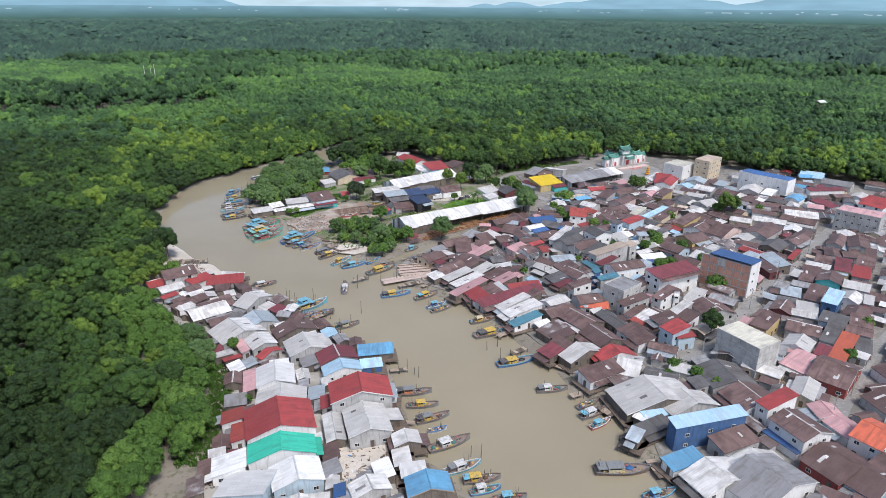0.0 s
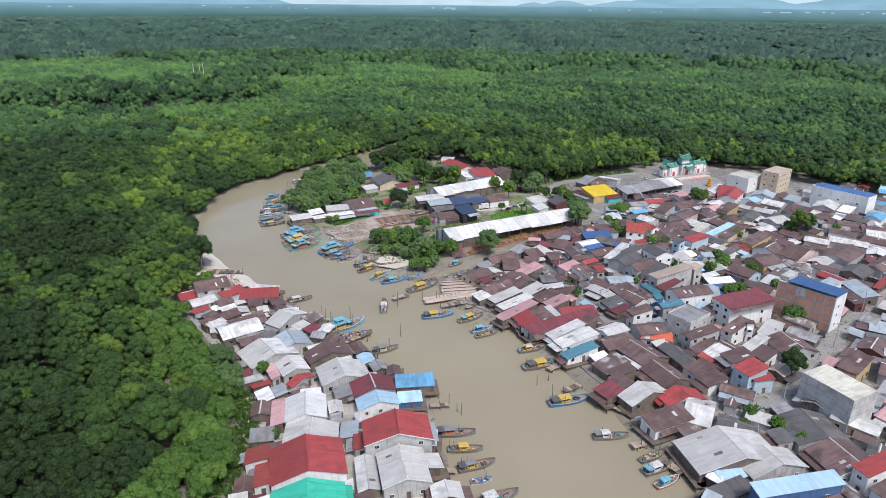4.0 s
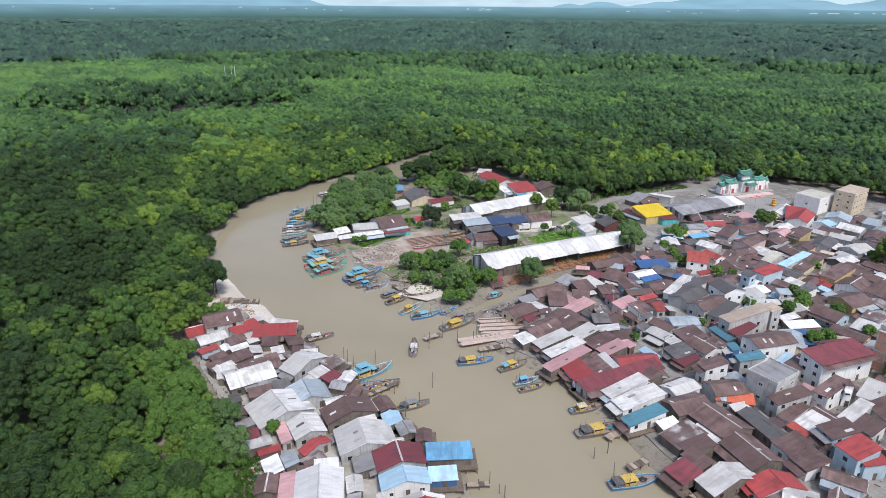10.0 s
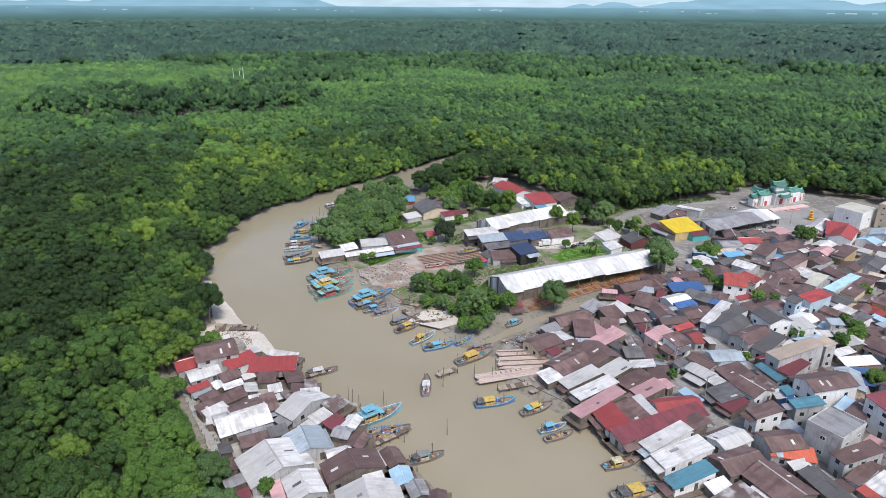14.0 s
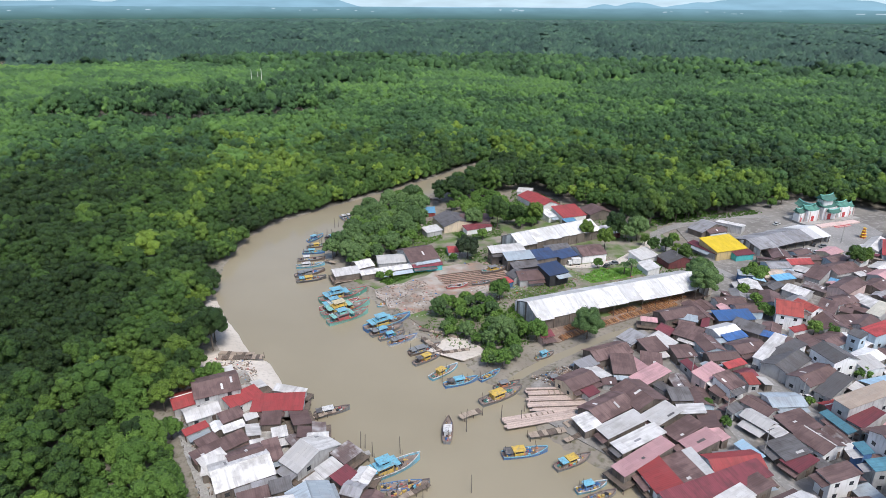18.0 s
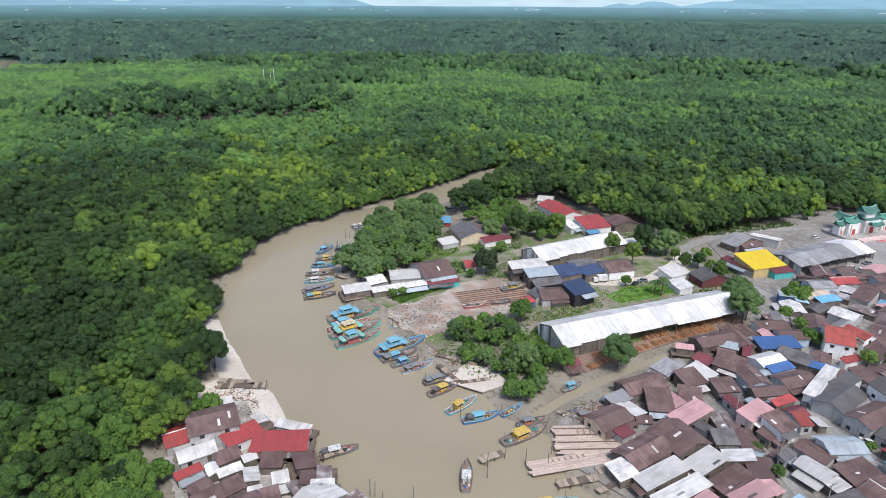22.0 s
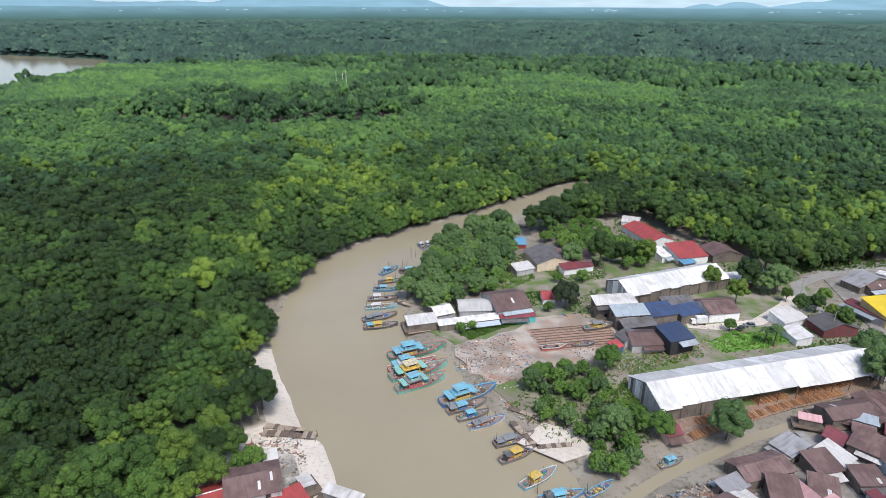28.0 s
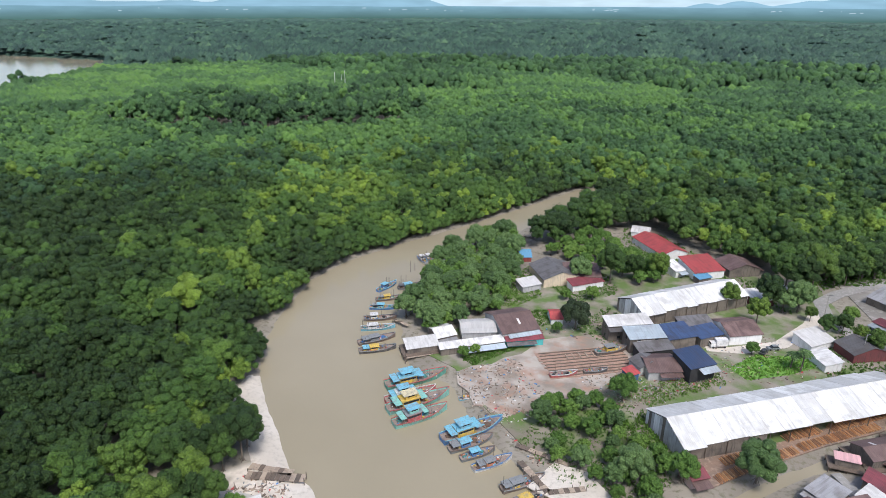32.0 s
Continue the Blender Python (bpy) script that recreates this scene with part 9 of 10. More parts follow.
house("g", 123.1, 189.7, -32, 6.5, 4.9, 3.15, 0.8, "patch", "grey")
house("g", 48.1, 258.8, 31, 5.6, 4.8, 3.12, 0.8, "maroon", "grey")
house("m", 245.2, 271.7, -40, 6.6, 3.9, 3.23, 0.7, "rust", "wood")
house("g", 124.7, 309.2, -52, 6.8, 4.9, 3.06, 0.8, "rust", "grey")
house("g", 116.5, 283.6, 47, 6.1, 4.6, 3.04, 0.8, "red", "wood")
house("g", 62.3, 231.6, -66, 7.0, 4.4, 3.21, 0.8, "patch", "grey")
house("m", 72.8, 332.6, 89, 6.0, 5.0, 3.09, 0.9, "sky", "wood")
house("m", 117.0, 243.0, 43, 6.7, 4.4, 3.07, 0.7, "rust", "wood")
house("g", 53.1, 302.0, 104, 6.6, 4.1, 3.24, 0.7, "pink", "wood")
house("m", 53.7, 152.0, 29, 6.4, 4.6, 3.05, 0.8, "patch", "wood")
house("g", 117.0, 233.9, -128, 6.1, 4.7, 3.25, 0.8, "rust", "wood")
house("m", 229.8, 263.6, -49, 5.6, 4.2, 3.1, 0.7, "dark", "grey")
house("m", 92.6, 103.1, 50, 6.0, 4.5, 3.1, 0.8, "rust", "grey")
house("m", 64.7, 226.7, 11, 5.7, 4.6, 2.96, 0.8, "white", "wood")
house("m", 163.3, 315.4, 122, 6.2, 4.0, 3.04, 0.7, "grey", "grey")
house("m", 85.5, 223.9, 133, 6.9, 4.1, 3.01, 0.7, "rust", "wood")
house("m", 96.3, 237.0, -11, 5.5, 4.2, 3.1, 0.7, "patch", "wood")
house("g", 83.5, 104.1, 46, 5.7, 4.9, 3.01, 0.8, "grey", "wood")
house("g", 173.1, 241.6, 55, 6.6, 5.0, 3.18, 0.8, "white", "grey")
house("m", 37.0, 287.2, -15, 5.5, 4.2, 3.01, 0.7, "rust", "wood")
house("m", 158.1, 196.9, -135, 5.5, 4.9, 3.0, 0.8, "rust", "grey")
house("m", 177.1, 328.9, 38, 6.1, 4.7, 3.06, 0.8, "rust", "wood")
house("m", 177.4, 257.8, 154, 6.8, 4.4, 2.98, 0.7, "rust", "wood")
house("g", 133.8, 319.9, 140, 5.6, 4.0, 3.24, 0.7, "tan", "wood")
house("g", 148.9, 373.6, -24, 6.3, 3.9, 3.04, 0.7, "rust", "wood")
house("g", 126.5, 148.5, 11, 7.0, 4.2, 3.09, 0.7, "rust", "wood")
house("g", 187.7, 335.9, -48, 5.7, 4.8, 3.01, 0.8, "grey", "wood")
house("g", 190.8, 226.4, -129, 6.9, 4.4, 3.07, 0.7, "red", "wood")
house("m", 103.8, 96.0, 44, 6.3, 4.3, 3.07, 0.7, "rust", "wood")
house("m", 73.5, 159.0, -30, 6.5, 4.4, 2.99, 0.8, "pale", "grey")
house("m", 66.8, 222.5, 11, 6.7, 3.9, 3.24, 0.7, "rust", "wood")
house("m", 81.4, 162.4, -81, 6.4, 4.7, 3.01, 0.8, "grey", "wood")
house("m", 65.8, 313.2, 78, 6.3, 4.3, 3.1, 0.7, "grey", "wood")
house("m", 37.0, 186.5, 31, 6.1, 4.1, 3.22, 0.7, "white", "wood")
house("m", 145.4, 287.3, -55, 5.9, 4.5, 3.0, 0.8, "patch", "grey")
house("m", 176.6, 220.6, -130, 6.2, 4.9, 3.05, 0.8, "pale", "wood")
house("m", 247.9, 331.6, -41, 6.0, 4.3, 3.13, 0.7, "grey", "wood")
house("m", 201.1, 280.8, -130, 6.6, 3.9, 3.06, 0.7, "rust", "wood")
house("g", 252.5, 308.6, -140, 5.5, 4.4, 3.0, 0.7, "rust", "wood")
house("m", 129.6, 361.7, 148, 4.9, 3.3, 3.24, 0.6, "tan", "wood")
house("g", 65.1, 190.4, -67, 4.0, 3.6, 3.08, 0.6, "rust", "wood")
house("g", 154.0, 198.9, 55, 4.8, 3.2, 2.97, 0.5, "maroon", "wood")
house("g", 82.1, 240.4, -68, 4.5, 3.2, 2.98, 0.5, "rust", "wood")
house("g", 45.2, 277.7, 32, 3.9, 3.1, 3.11, 0.5, "steel", "grey")
house("g", 121.8, 225.3, 44, 4.7, 2.9, 3.14, 0.5, "rust", "grey")
house("m", 102.2, 334.6, -37, 4.4, 3.1, 3.13, 0.5, "azure", "wood")
house("m", 2.5, 241.6, 44, 4.8, 3.3, 3.08, 0.6, "maroon", "grey")
house("m", 133.3, 298.1, -57, 4.8, 3.7, 2.96, 0.6, "white", "wood")
house("g", 38.7, 261.1, -67, 5.0, 3.4, 2.99, 0.6, "steel", "wood")
house("g", 203.3, 276.2, -40, 4.8, 2.9, 3.19, 0.5, "rust", "wood")
house("m", 241.1, 304.8, -40, 4.9, 3.5, 3.24, 0.6, "patch", "wood")
house("g", 130.6, 244.7, -60, 4.9, 3.4, 3.15, 0.6, "rust", "wood")
house("m", 95.3, 307.7, -30, 4.2, 3.6, 3.05, 0.6, "rust", "wood")
house("g", 234.7, 358.4, 44, 4.6, 2.9, 3.11, 0.5, "grey", "grey")
house("m", 117.7, 363.6, -132, 4.8, 3.3, 3.19, 0.6, "grey", "grey")
house("g", 115.5, 257.4, 44, 5.0, 3.1, 3.21, 0.5, "rust", "grey")
house("m", 90.9, 265.0, 3, 5.0, 3.6, 3.09, 0.6, "pale", "wood")
house("m", 156.9, 267.0, 133, 4.6, 3.5, 3.16, 0.6, "rust", "grey")
house("g", 106.2, 154.0, -36, 4.7, 3.1, 3.17, 0.5, "rust", "grey")
house("m", 162.6, 248.3, 56, 4.0, 3.7, 3.06, 0.6, "tan", "grey")
house("m", 165.0, 372.6, 58, 4.6, 3.2, 3.2, 0.5, "white", "wood")
house("m", 163.6, 201.0, -44, 4.0, 3.4, 3.09, 0.6, "white", "wood")
house("g", 22.9, 247.7, -49, 4.4, 3.7, 3.05, 0.6, "dark", "grey")
house("m", 109.9, 262.6, -53, 4.8, 3.2, 3.16, 0.5, "grey", "grey")
house("g", 110.6, 190.3, 46, 4.6, 3.0, 2.99, 0.5, "tan", "wood")
house("m", 212.6, 257.8, -139, 4.7, 3.7, 3.04, 0.6, "rust", "wood")
house("m", 115.1, 310.7, 42, 4.0, 3.1, 3.21, 0.5, "rust", "grey")
house("m", 131.0, 367.3, -132, 4.0, 3.2, 2.96, 0.6, "maroon", "wood")
house("m", 199.2, 340.6, 136, 4.3, 3.7, 3.14, 0.6, "dark", "wood")
house("m", 216.6, 326.4, -76, 4.6, 3.5, 3.16, 0.6, "rust", "grey")
house("g", 72.3, 233.9, 36, 4.8, 3.2, 3.15, 0.6, "steel", "grey")
house("m", 150.6, 308.3, 119, 4.0, 3.2, 3.16, 0.5, "rust", "wood")
house("m", 117.8, 176.4, 136, 4.0, 3.2, 3.09, 0.5, "red", "grey")
house("m", 109.7, 278.1, 28, 5.1, 3.0, 3.02, 0.5, "pale", "wood")
house("g", 68.5, 165.1, 61, 4.6, 3.5, 3.09, 0.6, "rust", "grey")
house("g", 145.5, 153.9, 43, 4.0, 2.9, 3.07, 0.5, "rust", "grey")
house("m", 215.2, 271.5, 19, 5.1, 3.6, 3.24, 0.6, "rust", "wood")
house("m", 52.4, 255.1, 107, 4.3, 3.0, 3.11, 0.5, "pale", "wood")
house("m", 42.8, 254.3, 129, 4.0, 3.3, 3.06, 0.6, "pale", "grey")
house("m", 82.1, 181.7, -70, 4.6, 3.1, 3.1, 0.5, "rust", "grey")
house("g", 95.8, 189.9, 12, 4.8, 3.1, 3.02, 0.5, "rust", "wood")
house("g", 169.5, 287.4, 59, 4.4, 3.4, 2.96, 0.6, "dark", "wood")
house("m", 129.2, 212.8, -28, 3.9, 3.4, 3.11, 0.6, "rust", "wood")
house("m", 171.2, 204.2, 50, 4.6, 3.7, 2.99, 0.6, "rust", "wood")
house("g", 169.2, 279.1, 128, 4.1, 3.5, 3.04, 0.6, "rust", "wood")
house("m", 165.0, 361.4, 45, 4.7, 3.5, 2.99, 0.6, "dark", "wood")
house("m", 82.5, 124.8, -66, 4.2, 3.0, 3.07, 0.5, "patch", "grey")
house("g", 135.1, 146.2, -43, 4.5, 3.4, 2.97, 0.6, "rust", "grey")
house("m", 223.3, 295.4, 50, 4.4, 3.5, 3.18, 0.6, "rust", "grey")
house("m", 96.3, 151.8, -40, 5.0, 2.9, 3.05, 0.5, "rust", "grey")
house("g", 99.9, 332.1, 45, 4.0, 3.3, 3.09, 0.6, "pink", "wood")
house("g", 67.0, 306.0, 77, 4.4, 3.0, 3.01, 0.5, "rust", "wood")
house("m", 164.7, 286.9, 56, 4.7, 3.3, 3.01, 0.6, "rust", "wood")
house("m", 102.5, 223.5, 111, 4.0, 2.9, 3.0, 0.5, "rust", "wood")
house("m", 107.3, 143.4, -129, 5.0, 3.1, 3.19, 0.5, "rust", "wood")
house("m", 83.6, 186.2, 37, 4.3, 3.2, 3.19, 0.5, "rust", "wood")
house("m", 169.6, 191.7, -40, 3.9, 3.4, 3.22, 0.6, "rust", "wood")
house("m", 56.6, 315.3, 102, 4.3, 3.0, 3.07, 0.5, "rust", "wood")
house("m", 214.7, 292.4, -41, 4.7, 3.6, 3.18, 0.6, "white", "wood")
house("m", 157.5, 181.1, 44, 4.9, 3.1, 2.95, 0.5, "maroon", "wood")
house("m", 8.1, 247.9, 4, 4.4, 3.2, 3.15, 0.5, "rust", "grey")
house("m", 186.0, 254.9, -32, 4.1, 2.9, 3.09, 0.5, "rust", "wood")
house("m", 181.7, 343.6, 145, 4.7, 3.6, 2.99, 0.6, "maroon", "grey")
house("g", 172.7, 258.6, 62, 4.3, 3.6, 3.09, 0.6, "rust", "wood")
house("m", 197.6, 284.3, -131, 4.1, 3.2, 3.01, 0.5, "dark", "wood")
house("m", 115.2, 343.6, 29, 4.6, 3.2, 3.19, 0.6, "pale", "wood")
house("m", 157.2, 255.4, 129, 3.9, 3.6, 3.02, 0.6, "patch", "wood")
house("m", 34.0, 235.8, 3, 4.0, 3.3, 3.11, 0.6, "rust", "wood")
house("m", 135.5, 267.5, -37, 4.3, 3.7, 3.04, 0.6, "pale", "grey")
house("g", 90.6, 226.0, 29, 4.7, 3.0, 3.2, 0.5, "pale", "wood")
house("m", 126.2, 313.7, 40, 4.2, 3.1, 2.95, 0.5, "rust", "wood")
van(1.9, 340.3, 200)
jetty(-74.4, 217.9, -65.9, 224.8, 1.6)
jetty(-61.6, 203.9, -52.2, 209.5, 1.6)
jetty(-46.7, 190.4, -35.9, 201.1, 1.4)
jetty(-13.4, 161.2, -8.0, 162.2, 1.5)
jetty(-10.2, 125.6, -4.8, 126.0, 2.0)
jetty(-10.3, 136.4, -5.1, 135.6, 1.4)
jetty(26.0, 185.9, 20.9, 182.0, 2)
jetty(29.3, 174.5, 24.3, 171.0, 2)
jetty(37.4, 164.3, 40.1, 162.0, 2.5)
jetty(48.0, 138.5, 45.1, 142.4, 2)
jetty(52.3, 121.1, 53.5, 114.6, 2.5)
jetty(41.9, 149.1, 38.4, 147.8, 2)
jetty(-27.2, 231.1, -32.3, 227.0, 2)
jetty(-13.8, 222.2, -4.6, 226.3, 2.2)
jetty(-4.6, 228.1, 5.2, 235.7, 2.2)
jetty(4.7, 229.7, -4.8, 221.5, 1.6)
jetty(-42.1, 259.4, -50.0, 267.8, 1.6)
jetty(-34.1, 262.9, -42.1, 259.4, 1.5)
jetty(-38.4, 269.9, -51.9, 273.7, 1.4)
jetty(-106.2, 355.4, -101.3, 363.1, 1.4)
jetty(-106.9, 343.4, -97.9, 351.9, 1.3)
jetty(-104.8, 328.0, -98.2, 325.1, 1.3)
jetty(-92.4, 305.5, -79.3, 314.8, 2.6)
jetty(-83.6, 426.0, -69.1, 424.1, 1.8)
jetty(-110.3, 245.0, -96.6, 247.9, 2.5)
jetty(-111.2, 247.9, -100.2, 248.7, 2.0)
jetty(-106.5, 214.9, -88.1, 193.0, 1.8)
jetty(-88.1, 193.0, -75.7, 180.3, 1.8)
jetty(-75.7, 180.3, -66.3, 173.7, 1.8)
jetty(-63.0, 174.8, -54.0, 162.3, 1.6)
jetty(-64.6, 161.4, -55.9, 161.7, 1.5)
mooring_post(-30.0, 222.8, 4.8)
mooring_post(-55.4, 212.2, 4.9)
mooring_post(-53.1, 207.4, 2.5)
mooring_post(-50.0, 205.6, 4.3)
mooring_post(-45.1, 211.7, 5.0)
mooring_post(17.0, 175.0, 3.5)
mooring_post(20.7, 168.1, 5.0)
mooring_post(23.7, 165.4, 3.0)
mooring_post(-5.8, 160.5, 2.7)
mooring_post(-8.2, 162.0, 4.8)
mooring_post(-4.7, 159.2, 3.7)
mooring_post(8.9, 123.7, 3.4)
mooring_post(11.3, 122.9, 4.6)
mooring_post(13.1, 116.3, 2.6)
mooring_post(-54.3, 212.2, 4.2)
mooring_post(-51.6, 209.4, 4.4)
mooring_post(-39.6, 244.7, 4.3)
mooring_post(-30.5, 226.6, 4.2)
mooring_post(-26.6, 230.4, 3.8)
mooring_post(-118.9, 357.9, 2.8)
mooring_post(-112.6, 363.0, 2.6)
mooring_post(-112.2, 373.2, 3.6)
mooring_post(-113.5, 371.4, 5.1)
mooring_post(-113.4, 359.5, 3.7)
mooring_post(-51.6, 257.2, 2.5)
mooring_post(-48.5, 263.9, 3.0)
mooring_post(-88.4, 296.7, 2.8)
mooring_post(-91.7, 303.3, 4.6)
mooring_post(-15.4, 234.1, 3.7)
mooring_post(-21.5, 229.4, 4.6)
mooring_post(-16.0, 229.1, 3.9)
mooring_post(20.5, 177.5, 4.1)
mooring_post(52.3, 148.2, 2.6)
mooring_post(40.6, 148.3, 4.9)
mooring_post(-56.5, 267.7, 4.5)
mooring_post(-63.1, 280.9, 2.7)
mooring_post(-26.2, 201.0, 5.1)
mooring_post(-36.7, 196.7, 3.3)
mooring_post(-31.7, 186.4, 4.4)
mooring_post(-28.8, 192.4, 4.0)
utility_pole(168.9, 260.4)
utility_pole(137.4, 227.8)
utility_pole(114.6, 202.1)
utility_pole(82.7, 166.3)
utility_pole(105.7, 136.2)
utility_pole(118.3, 147.9)
utility_pole(43.0, 223.5)
utility_pole(37.7, 237.8)
utility_pole(59.7, 247.6)
utility_pole(32.2, 255.2)
utility_pole(40.5, 374.7)
utility_pole(44.1, 345.9)
utility_pole(125.8, 388.0)
palm(23.9, 331.3, 7.5, "green feathery palm beside the yard")
palm(21.5, 332.9, 5.5, "green feathery palm beside the yard")
palm(-72.0, 166.7, 5.0, "green feathery palm beside the yard")

# ---- roads and yards ----
CONCRETE_YARD = [(-26.3, 127.0), (-18.5, 128.7), (-11.4, 129.1), (-9.4, 119.2), (-16.3, 114.4), (-23.5, 114.5)]
ribbon("main_road", [(230, 326), (186.2, 279), (152.4, 243.8), (125.3, 215.6), (108, 197), (86.6, 171.4), (72, 164), (66, 158)], 4.6, 1.1, ROAD, "worn pale concrete village road", "road")
ribbon("lane", [(22, 285), (26.9, 275), (33, 255.3), (36.9, 240), (41, 225), (45, 214), (54, 200)], 2.4, 1.104, ROAD, "narrow concrete lane between houses", "road")
ribbon("side_lane", [(66, 300), (53.1, 269.3), (54.2, 258.8), (60, 247), (66, 236)], 4.5, 1.108, ROAD, "pale concrete lane with parked cars", "road")
ribbon("east_lane", [(190, 215), (150.5, 180.3), (134, 166), (112.6, 142.5), (100, 128), (88, 112)], 4.0, 1.112, ROAD, "grey concrete lane between shophouses", "road")
ribbon("yard_road", [(84, 334), (68, 333), (60, 345), (48.2, 356), (41, 372.3), (41.8, 386), (50, 396), (63, 407), (83, 419), (104, 424)], 5.0, 1.14, ROAD, "dusty track curving behind the yard", "road")
ribbon("yard_lane", [(-2, 352), (0, 338), (8, 340), (21.7, 347.7), (33.9, 365), (40, 380)], 4.5, 1.06, SAND, "pale gravel lane in the timber yard", "road")
sheet("temple_square", [(96, 385), (112, 372), (138, 382), (152, 406), (150, 420), (112, 414), (100, 402)], 1.13, ROAD, "open grey concrete square before the temple", "square")
sheet("log_yard", [(-14, 273), (-6, 272), (6.6, 283), (22.5, 295.5), (38, 306), (52, 318), (46, 320), (12, 294), (-12, 279)], 1.08, BARE, "rust-brown bark and sawdust on bare earth", "ground")
ribbon("village_lane", [(-36, 176), (-32, 165), (-27, 150), (-24, 135), (-21, 120), (-19, 100)], 2.6, 1.0, PALE_GROUND, "narrow concrete footpath between stilt houses", "path")


def tufts(name, poly, count, size, seed, label, z=1.0, mat=None):
    """Grass or weeds: many small blades in one mesh."""
    r = random.Random(seed)
    xs, ys = [p[0] for p in poly], [p[1] for p in poly]
    vs, fs = [], []
    while len(fs) < count:
        x, y = r.uniform(min(xs), max(xs)), r.uniform(min(ys), max(ys))
        if not bool(inside(x, y, poly)):
            continue
        for _ in range(6):
            a, s = r.uniform(0, 6.28), size * r.uniform(0.5, 1.3)
            bx, by = x + r.uniform(-0.5, 0.5), y + r.uniform(-0.5, 0.5)
            k = len(vs)
            vs += [(bx - math.cos(a) * s * 0.4, by - math.sin(a) * s * 0.4, z), (bx + math.cos(a) * s * 0.4, by + math.sin(a) * s * 0.4, z), (bx + r.uniform(-0.4, 0.4) * s, by + r.uniform(-0.4, 0.4) * s, z + s)]
            fs.append((k, k + 1, k + 2))
    return tagged(new(name, mesh_from(name, vs, fs, mat or WEED_BLADE)), label, "grass", kind="stuff")


WEED_BLADE = foliage_material("weed_blades", (0.09, 0.2, 0.03), (0.13, 0.27, 0.04), (0.19, 0.36, 0.055))
GRASS_BLADE = foliage_material("grass_blades", (0.16, 0.34, 0.05), (0.2, 0.42, 0.06), (0.27, 0.5, 0.08))
YARD_GRASS = [(3.4, 328), (13, 338.5), (27.6, 341), (30, 336), (20, 328.5), (8, 322)]
sheet("grass_plot", YARD_GRASS, 1.07, GRASS, "bright green overgrown grass plot", "grass")
tufts("grass", YARD_GRASS, 2600, 0.55, 1, "tall bright green grass in the yard", 1.0, GRASS_BLADE)
tufts("weeds", [(-76, 310), (-65, 322), (-58, 323), (-63, 317), (-71, 307)], 3600, 0.5, 2, "green weeds by the boat slip")
tufts("weeds", [(-80, 345), (-66, 350), (-58, 362), (-66, 392), (-74, 370)], 5000, 0.5, 3, "green weeds behind the point")
tufts("weeds", [(-64, 150), (-72, 166), (-88, 184), (-84, 186), (-66, 168), (-57, 150), (-55, 120), (-62, 118)], 5200, 0.9, 4, "green weeds at the forest edge")
tufts("weeds", [(82, 165), (92, 155), (86, 150), (72, 162), (76, 168)], 900, 0.6, 5, "green weeds by the road")
tufts("weeds", [(-20, 272), (-30, 292), (-14, 296), (-12, 280)], 1500, 0.8, 6, "green weeds beside the shed")


def debris(name, poly, count, seed, label, z=1.0, big=0.5):
    """Litter, scrap and broken boards in one mesh."""
    r = random.Random(seed)
    xs, ys = [p[0] for p in poly], [p[1] for p in poly]
    mats = [PALE_TIMBER, TIMBER, PAINT["white"], PAINT["grey"], BARE, PAINT["blue"], PAINT["red"], CONCRETE]
    vs, fs, mi = [], [], []
    n = 0
    while n < count:
        x, y = r.uniform(min(xs), max(xs)), r.uniform(min(ys), max(ys))
        if not bool(inside(x, y, poly)):
            continue
        n += 1
        l, w, h, a = r.uniform(0.2, big * 3), r.uniform(0.1, big), r.uniform(0.05, big * 0.6), r.uniform(0, 6.28)
        m = pose(x, y, z, r.uniform(-12, 12), r.uniform(-12, 12), math.degrees(a))
        fs += [tuple(i + len(vs) for i in f) for f in BOX_FACES]
        vs += [tuple(m @ Vector(p)) for p in box_verts(-l / 2, -w / 2, -0.05, l / 2, w / 2, h)]
        mi += [r.choice((0,) * 8 + (1,) * 8 + (4,) * 9 + (7,) * 6 + (2, 3, 3, 5, 6))] * 6
    me = mesh_from(name, vs, fs, None)
    for m in mats:
        me.materials.append(m)
    me.polygons.foreach_set("material_index", mi)
    return tagged(new(name, me), label, "debris", kind="stuff")


debris("scrap", [(-75.8, 302), (-59.7, 315), (-45.9, 298), (-46, 288), (-56, 281), (-66, 286)], 520, 1, "scattered broken boards and rubble on the slip", 1.06, 0.36)
debris("yard_clutter", [(-66, 328), (-44, 346), (-20, 352), (0, 352), (40, 352), (36, 330), (4, 318), (-20, 300), (-30, 306), (-22, 330), (-50, 332)], 650, 31, "offcuts, drums and rubbish about the yard", 1.04, 0.4)
debris("shore_clutter", [(-62, 284), (-54, 276), (-46, 268), (-36, 258), (-30, 256), (-38, 270), (-50, 282), (-60, 290)], 260, 32, "driftwood and scrap along the muddy bank", 0.75, 0.4)
debris("litter", [(-110, 240), (-104, 214), (-90, 194), (-78, 178), (-66, 160), (-58, 148), (-54, 132), (-56, 112), (-50, 112), (-48, 134), (-56, 154), (-76, 184), (-92, 206), (-100, 236)], 1100, 2, "litter and scrap on the mud behind houses", 0.98, 0.4)
debris("yard_scrap", [(-14, 320), (6, 332), (2, 322), (-22, 300), (-32, 296), (-40, 310), (-24, 322)], 500, 3, "timber offcuts and rubbish in the yard", 1.02, 0.4)
debris("fishing_gear", [(-14, 250), (2, 262), (10, 262), (6, 252), (-8, 246)], 420, 4, "crates, nets and drums on the landing", 1.1, 0.45)
